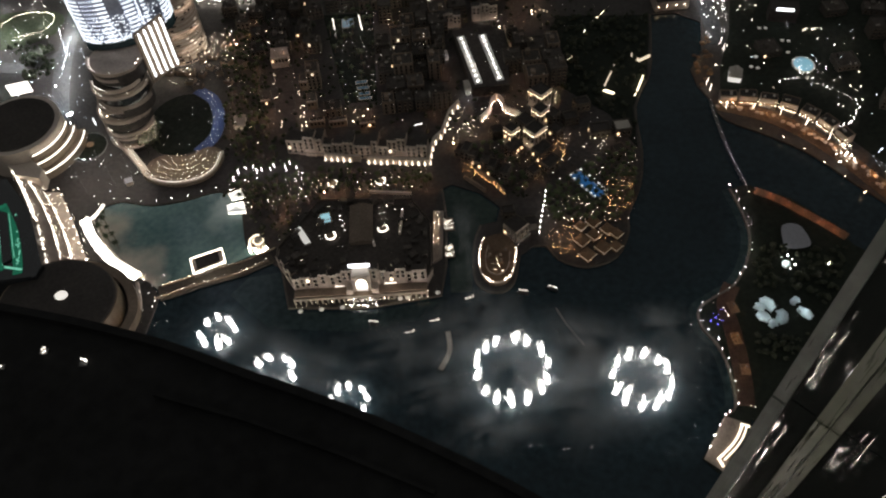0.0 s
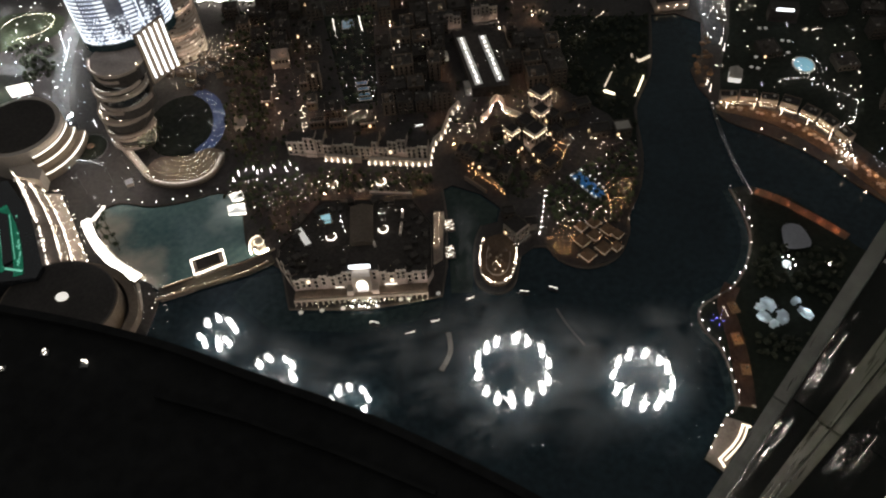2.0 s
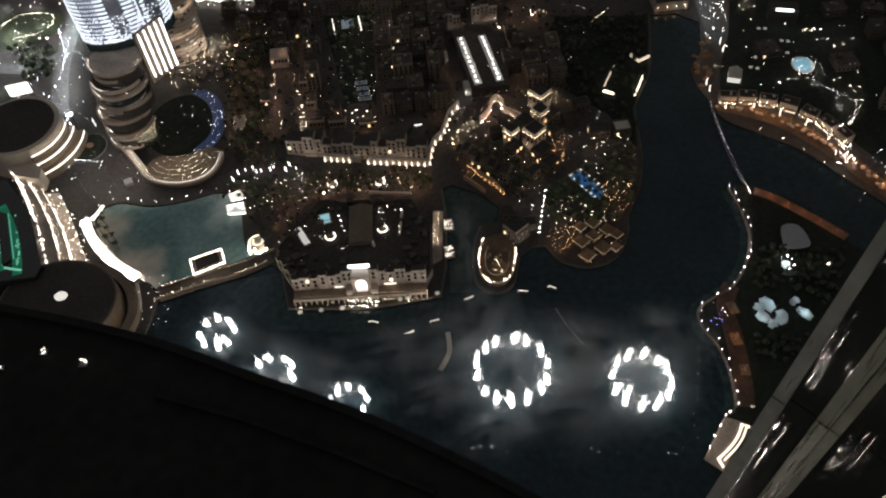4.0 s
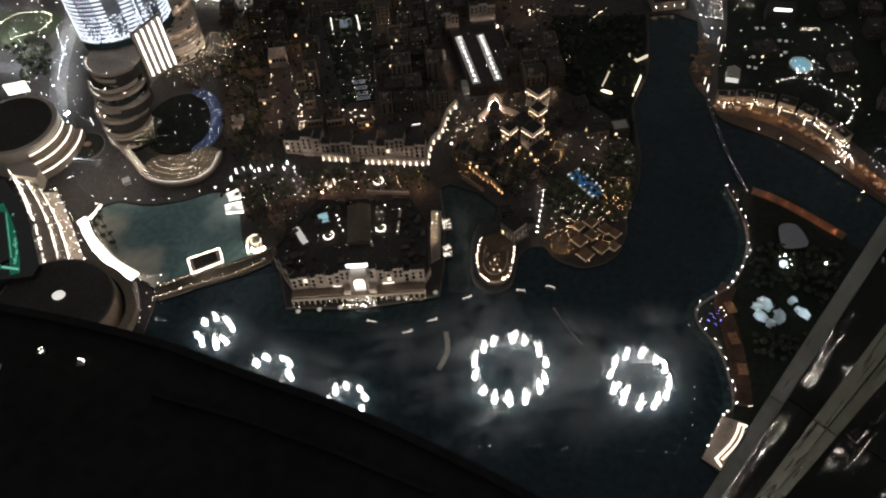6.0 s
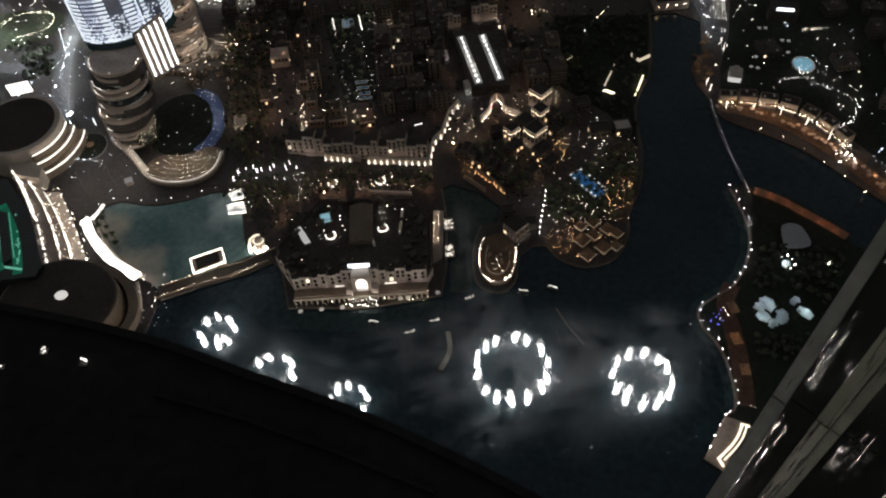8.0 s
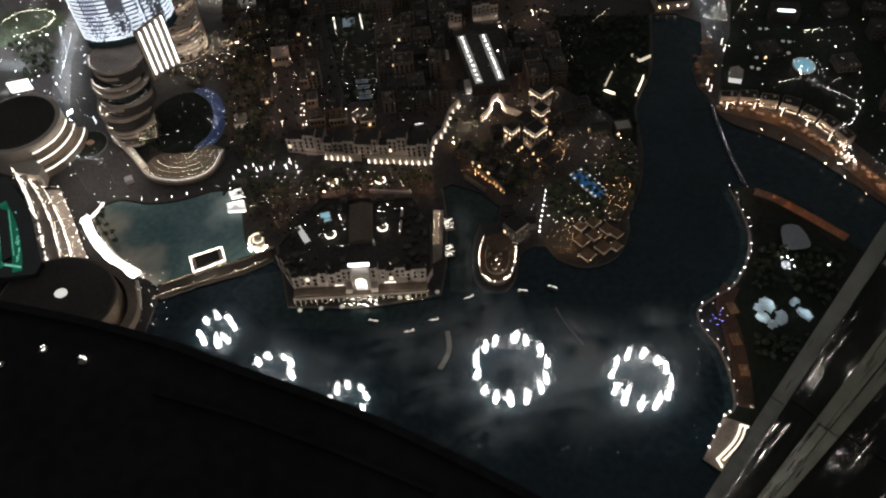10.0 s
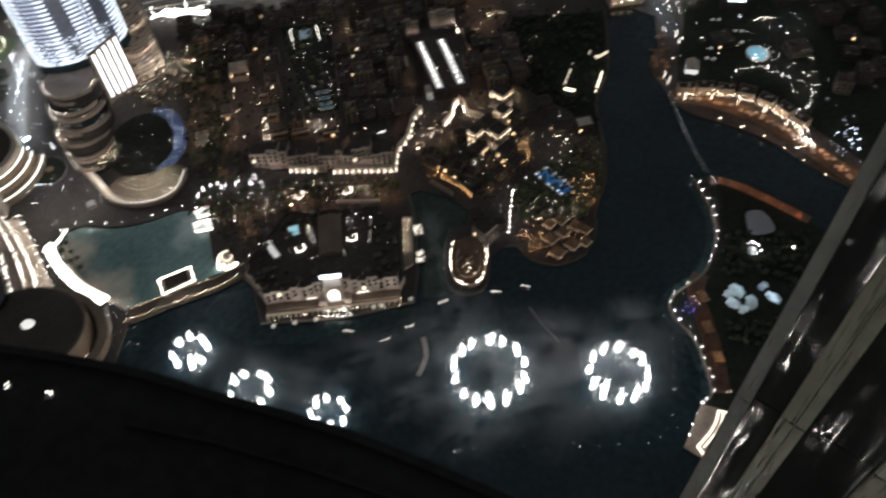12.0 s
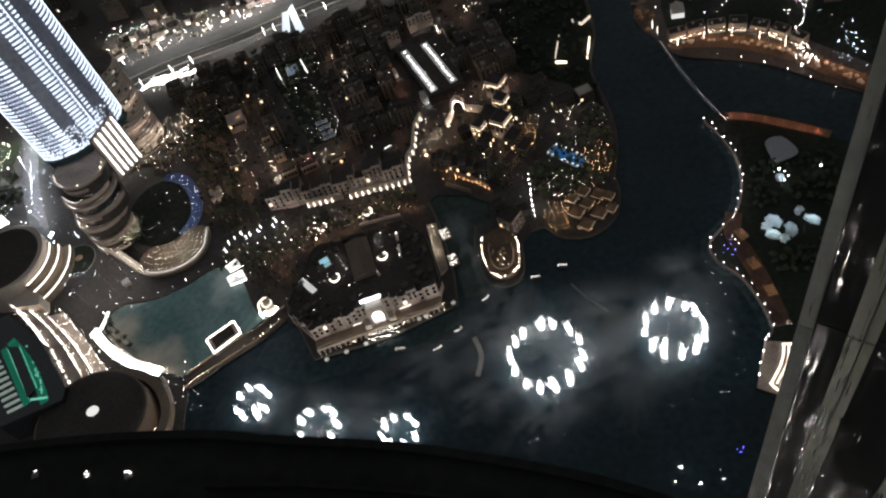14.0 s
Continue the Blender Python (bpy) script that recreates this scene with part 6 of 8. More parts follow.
        cone(bm, lx, ly, 0.02, 0.29, 0.75, 0.7, 8)
        part("lantern_foot", bm, M_CREAM, ft)

# planting and lamps in the court before the colonnade and west of the old town
COURT = [(-95.9, 433.2), (-1.5, 423.8), (-2.6, 405.2), (-58.4, 408.5), (-92.9, 409.4)]
WEST = [(-181.0, 608.4), (-146.1, 612.1), (-133.1, 481.5), (-120.8, 443.9), (-156.9, 448.0), (-170.0, 489.1)]
grove(palm("date palm in the colonnade court", "court palms"), scatter(COURT, 26, 4.5, 410) + scatter(WEST, 44, 6, 411), 0, 9)
lamp_mass(scatter(COURT, 24, 6, 414) + scatter([(-132.0, 413.7), (-86.5, 412.7), (-7.0, 404.0), (-7.3, 397.2), (-90.6, 405.1), (-120.7, 371.0)], 24, 6, 415), 4, G_LANE, "court_hooded_lamps", "added hooded lamps that warm the colonnade court")
lights_on(scatter(COURT, 22, 3, 412), 2.4, 0.34, V_WARM, "court_lamps", "small warm lamps in the colonnade court")
lamp_mass(scatter(WEST, 16, 11, 416), 4, G_LANE, "grove_hooded_lamps", "added hooded lamps that warm the western palms")
lights_on(scatter(WEST, 16, 7, 413), 2.4, 0.3, V_WARM, "grove_lamps", "small warm lamps among the western palms")
lamp_row(hooded_lamp("added hooded lamp that brightens the court", "court hooded lamps", 4, G_HOOD_WARM), [(x, y, 0) for x, y in scatter(COURT, 9, 9, 414) + scatter(WEST, 10, 14, 415) + scatter([(-162.7, 425.8), (-141.9, 428.2), (-100.1, 427.7), (-92.8, 406.5), (-118.1, 396.8), (-143.7, 397.9)], 9, 10, 416)])
bm = bmesh.new()
rnd = random.Random(417)
for x, y in scatter(COURT, 60, 2.6, 418) + scatter(WEST, 150, 3.4, 419):
    bmesh.ops.create_icosphere(bm, subdivisions=1, radius=rnd.uniform(0.9, 2.2), matrix=Matrix.Translation((x, y, rnd.uniform(1.0, 2.4))))
stuff("court_shrubs", bm, M_LEAF, "dark shrubs and low trees of the courts", "shrubs")
PAVN = thing("court_pavilion", "pale lit garden pavilion with a flat roof", "pavilion", (-157.8, 493.0, 0), 4)
bm = bmesh.new()
box(bm, -4.5, -6, 0, 4.5, 6, 4)
part("hall", bm, M_CREAM, PAVN)
bm = bmesh.new()
box(bm, -4.9, -6.4, 4.01, 4.9, 6.4, 4.4)
part("roof", bm, M_SAND, PAVN)
wall_washer([(-4.5, -7.4), (4.5, -7.4)], 0.2, PAVN)
lights_on(scatter([(-132.0, 413.7), (-93.8, 436.0), (-3.6, 425.9), (-5.2, 396.9), (-90.6, 405.1), (-118.0, 360.3)], 70, 3, 417), 3.0, 0.24, V_WHITE, "court_sparkle", "tiny white lamps round the market hall")
lights_on(scatter(inner, 40, 5, 418), 11.5, 0.22, V_WARM, "roof_sparkle", "tiny warm lamps on the market roof")


# ---- old town north of the island ----
FOOTPRINTS = []


def town_house(x, y, w, d, h, turn, seed, lit=0.035, dark=False):
    rnd = random.Random(seed)
    FOOTPRINTS.append((x, y, max(w, d) / 2))
    ob = thing("town_house", rnd.choice(("flat-roofed sandstone town house with few lit windows", "brown rendered flat-roofed house with a parapet", "low sandstone block with small dark windows")), "house", (x, y, 0), turn, "old town houses")
    mt = rnd.choice((M_SAND_DARK, M_DUSK, M_DUSK, M_DUSK, M_SAND_DARK))
    if dark:
        mt = M_DUSK
    bm = bmesh.new()
    box(bm, -w / 2, -d / 2, 0, w / 2, d / 2, h)
    wall = part("wall", bm, mt, ob)
    bm = bmesh.new()
    t = 0.5
    for q in ((-w / 2, -d / 2, w / 2, -d / 2 + t), (-w / 2, d / 2 - t, w / 2, d / 2), (-w / 2, -d / 2 + t + 0.01, -w / 2 + t, d / 2 - t - 0.01), (w / 2 - t, -d / 2 + t + 0.01, w / 2, d / 2 - t - 0.01)):
        box(bm, q[0], q[1], h + 0.003, q[2], q[3], h + rnd.uniform(0.9, 1.3))
    part("parapet", bm, mt, ob)
    bm = bmesh.new()
    box(bm, -w / 2 + t + 0.02, -d / 2 + t + 0.02, h + 0.003, w / 2 - t - 0.02, d / 2 - t - 0.02, h + 0.2)
    part("roof", bm, M_ROOF, ob)
    bm = bmesh.new()
    cx, cy = rnd.uniform(-w / 4, w / 4), rnd.uniform(-d / 4, d / 4)
    box(bm, cx - 1.8, cy - 2.2, h + 0.21, cx + 1.8, cy + 2.2, h + rnd.uniform(2.4, 4.5))
    part("stair_head", bm, mt, ob)
    for k in range(2):
        bm = bmesh.new()
        ax, ay = rnd.uniform(-w / 2 + 1.5, w / 2 - 1.5), rnd.choice((-1, 1)) * (d / 2 - 2)
        box(bm, ax - 0.6, ay - 0.5, h + 0.21, ax + 0.6, ay + 0.5, h + 1.1)
        part("roof_unit", bm, M_CONC, ob)
    n = max(2, int(w / 3.6))
    for f in range(int(h // 3.6)):
        for j in range(n):
            share("window", wl if rnd.random() < lit * 0.25 else (wa if rnd.random() < lit * 0.4 else wt), wall, pose(-w / 2 + w * (j + 0.5) / n, -d / 2 - 0.12, 1.2 + 3.5 * f))
    return ob


STREETS_X = (-131.0, -107.0)
rnd = random.Random(33)
GARDEN = [(-95, 500), (-40, 500), (-40, 640), (-95, 640)]
PARKING = [(18, 505), (72, 505), (62, 600), (18, 600)]
PALACE_ZONE = [(5, 440), (200, 300), (220, 500), (72, 505), (10, 500)]
seed = 100
yy = 470
while yy < 640:
    d = rnd.uniform(13, 19)
    xx = -172.0
    while xx < 112:
        w = rnd.uniform(11, 19)
        cx, cy = xx + w / 2, yy + d / 2
        blocked = inside((cx, cy), GARDEN) or inside((cx, cy), PARKING) or inside((cx, cy), PALACE_ZONE) or any(abs(cx - sx) < w / 2 + 3 for sx in STREETS_X) or (cy < 486 and cx > -112 and cx < 15) or (cx > 70 and cy > 560) or cx < -141
        if not blocked and rnd.random() < 0.86:
            seed += 1
            town_house(cx, cy, w - 1.6, d - 1.6, rnd.choice((9, 12, 12.5, 16, 19)), 2.5 + rnd.uniform(-1.5, 1.5), seed)
        xx += w
    yy += d + 3.5
lamp_row(promenade_lamp(G_STREET, "warm street lamp in the old town", "old town street lamps", 6, 0.24), along([(-88.2, 494.9), (-45.1, 490.4)], 9) + along([(-41.1, 623.3), (-21.6, 579.7), (-4.9, 581.5), (-4.9, 550.4)], 12))
rnd = random.Random(71)
OLD = [(-186.4, 651.5), (155.2, 613.9), (152.8, 572.9), (94.1, 512.4), (6.1, 475.0), (-104.2, 474.8), (-169.3, 482.4)]
lights_on([(x, y, rnd.uniform(0, 14)) for x, y in scatter(OLD, 130, 5, 72, (PARKING,))], 3.0, 0.28, V_WARM, "street_lights", "small warm lamps between the old town houses")
lights_on([(x, y, rnd.uniform(0, 12)) for x, y in scatter(OLD, 170, 4, 76, (PARKING,))], 3.0, 0.22, V_WHITE, "lane_sparkle", "tiny white lamps between the old town houses")
LANES = ([(-133, 543), (-132, 534), (-130, 517), (-125, 499), (-122.5, 485.5), (-133, 546), (-122, 483)],
         [(-121, 564), (-115.4, 545), (-115, 541), (-110, 518.6), (-111, 523), (-107, 504.7), (-108, 500), (-105, 495.7), (-107, 491.2), (-104.8, 491), (-105.5, 484), (-102.5, 484), (-105.4, 479.5), (-102.3, 479.6)],
         [(-87, 495.6), (-81, 491.5), (-75, 491.4), (-64.5, 490), (-61, 486), (-56, 485.4), (-46.4, 483.6), (-64.5, 481.3)],
         [(-94, 528.5), (-91.5, 514), (-145, 496), (-37, 494), (-31, 493.4), (-24, 477), (-17, 511), (-20, 506.6), (-28.4, 538), (-22, 579.6), (-3, 569.4), (-11.6, 579), (11.6, 565), (14, 556.5), (-32, 608.7), (-33, 630), (-28.5, 583.6), (-17.8, 591)])
lights_on([q for lane in LANES for q in lane], 5.0, 0.52, G_SHOP, "shop_lights", "warm shop lamps down the old town lanes")
lights_on([(x + rnd.uniform(-2, 2), y + rnd.uniform(-3, 3), rnd.uniform(-2, 2)) for lane in LANES[:3] for x, y in lane], 4.0, 0.3, V_WARM, "lane_lanterns", "dim warm lanterns down the old town lanes")
spots = [p for p in scatter([(-172, 470), (110, 470), (110, 640), (-172, 640)], 330, 5, 420, (GARDEN, PARKING)) if all(abs(p[0] - f[0]) > f[2] or abs(p[1] - f[1]) > f[2] for f in FOOTPRINTS)]
lamp_mass(spots[:100] + [(px + 1.5 * (-1) ** k, 478 + 13 * k) for px in STREETS_X for k in range(12)], 4, G_LANE, "lane_lamps", "added hooded lamps that warm the old town lanes")
# pale-roofed halls and lamplit fronts along the two lanes
for k, (x, y, w, d, h, mt) in enumerate(((-128.9, 568.3, 15, 15, 10, M_SAND), (-105.8, 534.2, 8, 12, 9, M_SAND_DARK), (-98.8, 509.7, 8, 12, 8, M_SAND_DARK), (-137.4, 516.6, 8, 14, 8, M_DUSK), (-93.7, 484.1, 12, 6, 7, M_SAND_DARK), (-76.8, 483.5, 14, 6, 6, M_SAND_DARK), (-52.8, 478.6, 12, 6, 6, M_SAND_DARK))):
    lh = thing("lane_house", "flat sandstone house with a pale roof beside a lamplit lane", "house", (x, y, 0), 3, "lane houses")
    bm = bmesh.new()
    box(bm, -w / 2, -d / 2, 0, w / 2, d / 2, h)
    wall = part("wall", bm, mt, lh)
    bm = bmesh.new()
    box(bm, -w / 2 + 0.4, -d / 2 + 0.4, h + 0.003, w / 2 - 0.4, d / 2 - 0.4, h + 0.2)
    part("roof", bm, M_SAND if k == 0 else M_ROOF, lh)
    battlements(-w / 2, w / 2, -d / 2, h, lh)
    for j in range(int(w / 3)):
        share("window", wa if (j + 2 * k) % 7 == 0 else wt, wall, pose(-w / 2 + 1.6 + 3 * j, -d / 2 - 0.14, h - 3.8))
lamp_row(hooded_lamp("added hooded lamp that lights the lane houses", "lane house lamps", 11, G_LANE), [(x, y, 0) for x, y in ((-125.5, 568.0), (-117.1, 549.5), (-115.0, 527.3), (-113.2, 509.5), (-111.4, 492.2), (-140.3, 530.4), (-139.1, 512.6), (-136.9, 495.2), (-76.8, 488.1), (-58.2, 486.6), (-90.9, 491.8), (-48.9, 485.5))])
for x, y, w, d, h in ((2.1, 502.8, 7, 9, 6), (31.8, 510.8, 6, 9, 8), (10.9, 555.2, 4, 6, 5), (15.9, 556.1, 3, 7, 5)):
    kk = thing("pale_kiosk", "small pale rendered kiosk under a cool lamp", "kiosk", (x, y, 0), 8, "pale kiosks")
    bm = bmesh.new()
    box(bm, -w / 2, -d / 2, 0, w / 2, d / 2, h)
    part("hall", bm, M_CREAM, kk)
    bm = bmesh.new()
    box(bm, -w / 2 - 0.2, -d / 2 - 0.2, h + 0.003, w / 2 + 0.2, d / 2 + 0.2, h + 0.3)
    part("roof", bm, M_CONC, kk)
    hl = hooded_lamp("hooded cool lamp beside a kiosk", "kiosk lamps", 5, G_TENT_LAMP)
    hl.matrix_basis = pose(x - 1, y - d / 2 - 2.2, 0)
WSTRIP = thing("light_strip", "short white light strip on a low wall", "light strip", (-11.8, 474.5, 0), 8)
bm = bmesh.new()
box(bm, -3.4, -0.3, 0, 3.4, 0.3, 1.2)
part("wall", bm, M_CREAM, WSTRIP)
bm = bmesh.new()
box(bm, -3.2, -0.2, 1.21, 3.2, 0.2, 1.45)
part("tube", bm, G_COOL_STRIP, WSTRIP, "white light tube")
# palm garden with pools
bm = bmesh.new()
prism(bm, [(-93.7, 630.3), (-47.3, 628.4), (-44.9, 508.2), (-71.4, 507.9)], 0.01, 0.3)
structure("garden_ground", bm, M_PARK, "dark planted garden between the houses", "garden")
for k, (cx, cy, w, d, mt) in enumerate(((-70.4, 615.4, 10, 12, M_POOL_PALE), (-58.1, 532.6, 9, 3, M_POOL_DIM), (-56.7, 525.2, 9, 3, M_POOL_DIM), (-55.7, 518.0, 9, 3, M_POOL_DIM), (-54.8, 512.2, 10, 2.6, M_POOL_DIM))):
    po = thing("garden_pool", "small lit garden pool with a stone rim", "pool", (cx, cy, 0.3), 3, "garden pools")
    bm = bmesh.new()
    box(bm, -w / 2 - 0.5, -d / 2 - 0.5, 0, w / 2 + 0.5, d / 2 + 0.5, 0.3)
    part("rim", bm, M_CONC, po)
    bm = bmesh.new()
    box(bm, -w / 2, -d / 2, 0.302, w / 2, d / 2, 0.4)
    part("water", bm, M_DIMPOOL if k else M_DIMPOOL2, po, "dim teal self-glowing water")
lights_on([(x, y) for x, y, a in along([(-68.2, 600.2), (-74.1, 574.6), (-74.7, 544.2), (-66.7, 514.4)], 6.5) + along([(-60.0, 596.7), (-54.0, 572.0), (-50.7, 548.7), (-46.6, 519.0)], 6.5) + along([(-63.9, 539.2), (-61.0, 511.6)], 6.5) + along([(-52.2, 539.2), (-48.6, 511.5)], 6.5)], 1.6, 0.3, V_WHITE, "garden_path_lights", "white lamps along the garden paths")
for a, b in (((-84.6, 623.2), (-81.0, 599.4)), ((-60.5, 625.1), (-57.4, 603.7))):
    bm = bmesh.new()
    ribbon(bm, [a, b], 0.8, 0.3, 1.4)
    tagged(part("light_strip", bm, G_WHITE_SOFT), "white light strip beside the garden", "light strip")
grove(palm("dark date palm in the garden", "garden palms"), scatter([(-93.7, 630.3), (-47.3, 628.4), (-44.9, 508.2), (-71.4, 507.9)], 36, 6, 80), 0.3, 5)

# car deck with two rows of lights
DK = thing("car_deck", "long flat deck with two glowing rows of roof lights", "car deck", (0, 0, 0))
bm = bmesh.new()
prism(bm, [(23.1, 578.3), (69.1, 574.7), (65.9, 504.3), (34.5, 503.3)], 0, 10)
part("deck", bm, M_ROOF, DK)
for a, b in (((30.0, 570.3), (40.5, 507.4)), ((48.8, 570.2), (58.5, 509.4))):
    bm = bmesh.new()
    ribbon(bm, [a, b], 6.4, 10.01, 10.6)
    part("canopy", bm, G_CANOPY, DK, "pale canopy with lamplight put into its glow")
    for k in range(10):
        q = Vector(a).lerp(Vector(b), (k + 0.5) / 10)
        bm = bmesh.new()
        ball(bm, q.x, q.y, 11.2, 0.55, 8, 6)
        part("canopy_lamp", bm, G_DECK, DK, "glowing white canopy lamp")
for k, (cx, cy, w, d, h) in enumerate(((75.3, 575.0, 8, 8, 14), (10.6, 561.5, 6, 8, 14))):
    town_house(cx, cy, w, d, h, 4, 900 + k, 0.2)
for (xa, ya), (xb, yb), hh in (((11.8, 597.9), (32.2, 596.8), 13), ((43.1, 603.7), (65.8, 604.0), 15)):
    rg = thing("deck_range", "pale battlemented range at the head of the car deck", "building", (xa, ya, 0), math.degrees(math.atan2(yb - ya, xb - xa)))
    rl_ = math.hypot(xb - xa, yb - ya)
    for k in range(3):
        facade_block(rl_ * k / 3, rl_ * (k + 1) / 3, (0, -0.8, 0.2)[k], 8, hh + (0, 2, -1)[k], rg, (3.6, 7.2), random.Random(k), 3)
    wall_washer([(0.5, -3), (rl_ - 0.5, -3)], 1.5, rg, (0, -1), G_WASH_FAR)
lights_on([(38.9, 542.6), (40.4, 532.1), (47.9, 535.5), (50.0, 527.9), (57.5, 563.1), (39.0, 571.8), (59.6, 546.0), (60.1, 541.4)], 11, 0.3, V_WHITE, "deck_lights", "white lamps between the two canopies")
lights_on([(64.6, 584.6), (66.5, 592.4), (10.5, 553.0), (16.3, 553.0), (13.3, 631.5), (17.6, 632.6), (97.7, 611.5), (101.5, 609.3), (105.6, 612.1), (108.9, 610.0), (111.7, 607.9), (98.0, 606.4)], 1.0, 0.9, V_WARM, "yard_lights", "bright warm yard lamps behind the deck")
lights_on([(x, y) for x, y, a in along([(123.5, 541.0), (104.4, 517.6)], 5.5) + along([(133.6, 565.9), (119.6, 553.7)], 7) + along([(166.7, 603.9), (148.2, 586.4)], 3.4)], 3.0, 0.55, V_WARM, "lane_lights", "warm lamps along the diagonal lane")

bm = bmesh.new()
ribbon(bm, curve([(70.5, 592.0), (72.5, 568.5), (75.0, 548.7), (80.5, 537.2), (91.9, 538.1), (104.4, 547.5)], 6, False), 1.4, 0.01, 2.4)
tagged(part("drive_wall", bm, M_SAND), "pale curved wall of the drive beside the car deck", "wall")
lights_on([(x + random.Random(i).uniform(-1, 1), y) for i, (x, y, a) in enumerate(along([(64.0, 598.0), (66.5, 560.0), (68.0, 524.0)], 4.0))], 9.0, 0.24, V_WARM, "deck_edge_lamps", "small warm lamps along the car deck edge")

# ---- palace quarter ----
def palace_tower(x, y, w, d, h, turn, lit=True, roof=M_ROOF_DARK):
    """A square block seen corner-on, with uplights under the parapets of its lake sides."""
    ob = thing("palace_tower", "square sandstone palace block with uplights under its parapet" if lit else "square sandstone palace block with a dark roof", "building", (x, y, 0), turn, "palace blocks")
    bm = bmesh.new()
    box(bm, -w / 2, -d / 2, 0, w / 2, d / 2, h)
    wall = part("wall", bm, M_SAND if lit else M_DUSK, ob)
    bm = bmesh.new()
    box(bm, -w / 2 + 0.7, -d / 2 + 0.7, h + 0.005, w / 2 - 0.7, d / 2 - 0.7, h + 0.25)
    part("roof", bm, roof, ob)
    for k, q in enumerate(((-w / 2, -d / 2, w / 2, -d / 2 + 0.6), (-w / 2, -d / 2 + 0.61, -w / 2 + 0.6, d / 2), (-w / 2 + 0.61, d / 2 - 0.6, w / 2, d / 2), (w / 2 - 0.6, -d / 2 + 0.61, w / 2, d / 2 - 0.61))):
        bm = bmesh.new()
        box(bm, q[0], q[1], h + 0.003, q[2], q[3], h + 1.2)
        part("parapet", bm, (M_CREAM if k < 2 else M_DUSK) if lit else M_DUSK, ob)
    if lit:
        for k in range(2):
            m = pose(0, 0, 0, 0, 0, -90 * k)
            s_, f_ = (w, d) if k == 0 else (d, w)
            bm = bmesh.new()
            box(bm, -s_ / 2, -f_ / 2 - 0.9, h - 2.1, s_ / 2, -f_ / 2 - 0.01, h - 1.8, m)
            led = part("ledge", bm, M_CREAM, ob, "cream ledge with uplights")
            n = int(s_ / 1.7)
            for j in range(n):
                bm = bmesh.new()
                cx = -s_ / 2 + s_ * (j + 0.5) / n
                box(bm, cx - 0.2, -f_ / 2 - 0.62, h - 1.79, cx + 0.2, -f_ / 2 - 0.34, h - 1.45, m)
                part("uplight", bm, G_CORNICE, led)
        wall_washer([(-w / 2, -d / 2 - 1.4), (w / 2, -d / 2 - 1.4)], 1.0, ob)
        wall_washer([(-w / 2 - 1.4, -d / 2), (-w / 2 - 1.4, d / 2)], 1.0, ob, (-1, 0))
    rnd = random.Random(int(x * 7 + y))
    for j in range(max(2, int(w / 3.5))):
        for z in (h - 5.0, h - 8.5):
            if z > 1:
                share("window", wa if rnd.random() < 0.1 else wt, wall, pose(-w / 2 + w * (j + 0.5) / max(2, int(w / 3.5)), -d / 2 - 0.12, z))
    for j in range(max(2, int(d / 3.5))):
        for z in (h - 5.0, h - 8.5):
            if z > 1:
                share("window", wa if rnd.random() < 0.1 else wt, wall, pose(-w / 2 - 0.12, d / 2 - d * (j + 0.5) / max(2, int(d / 3.5)), z, 0, 0, -90))
    return ob


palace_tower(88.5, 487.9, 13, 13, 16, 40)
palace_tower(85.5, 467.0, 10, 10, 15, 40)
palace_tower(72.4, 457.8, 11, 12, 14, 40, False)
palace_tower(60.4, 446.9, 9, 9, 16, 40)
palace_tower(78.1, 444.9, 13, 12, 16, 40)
palace_tower(94.9, 464.8, 9, 9, 12, 40, False)
palace_tower(95.7, 448.8, 9, 9, 10, 40, False)
palace_tower(60.7, 434.1, 12, 9, 11, 40, False, M_ROOF_DARK)
palace_tower(81.5, 427.4, 14, 10, 12, 40, False)
palace_tower(86.5, 416.1, 14, 9, 9, 40, False)
palace_tower(73.0, 410.7, 8, 8, 7, 40, False)
palace_tower(49.9, 455.0, 9, 8, 8, 10, False)
for k in range(8):
    q = Vector((19.6, 437.5)).lerp(Vector((51.7, 408.3)), k / 7)
    palace_tower(q.x, q.y, 6.5, 8 + 2 * (k % 2), 8 + 2.5 * ((k * 5) % 3), -27, False, (M_ROOF, M_ROOF_DARK)[k % 2])
canal_house = palace_tower(53.1, 356.2, 13, 13, 10, 38, False, M_ROOF_DARK)
canal_house.children[0].data.materials[0] = M_SAND
wall_washer([(-6.5, -8.2), (6.5, -8.2)], 1.0, canal_house, (0, -1), G_WASH_SOFT)
wall_washer([(-8.2, -6.5), (-8.2, 6.5)], 1.0, canal_house, (-1, 0), G_WASH_SOFT)
palace_tower(49.4, 372.8, 9, 7, 7, 5, False)
palace_tower(64.4, 361.4, 9, 8, 6, 0, False)
palace_tower(147.4, 447.6, 13, 11, 9, 4, False, M_CONC)
palace_tower(130.2, 449.2, 16, 10, 7, 4, False, M_ROOF_DARK)
palace_tower(140.5, 426.6, 9, 8, 6, 20, False)
palace_tower(109.4, 464.1, 12, 9, 8, 12, False, M_ROOF_DARK)
palace_tower(121.0, 479.3, 12, 9, 8, 12, False, M_ROOF_DARK)
palace_tower(81.1, 377.6, 7, 6, 5, 38, False)
palace_tower(93.8, 366.5, 7, 6, 5, 38, False, M_ROOF_DARK)
lamp_mass(scatter([(13.6, 451.6), (55.4, 506.5), (105.8, 511.0), (105.8, 437.8), (87.4, 389.7), (53.7, 390.5), (20.3, 423.2)], 46, 5.5, 87), 4, G_HOOD_WARM, "court_hooded_lamps", "added hooded lamps that warm the palace courts")
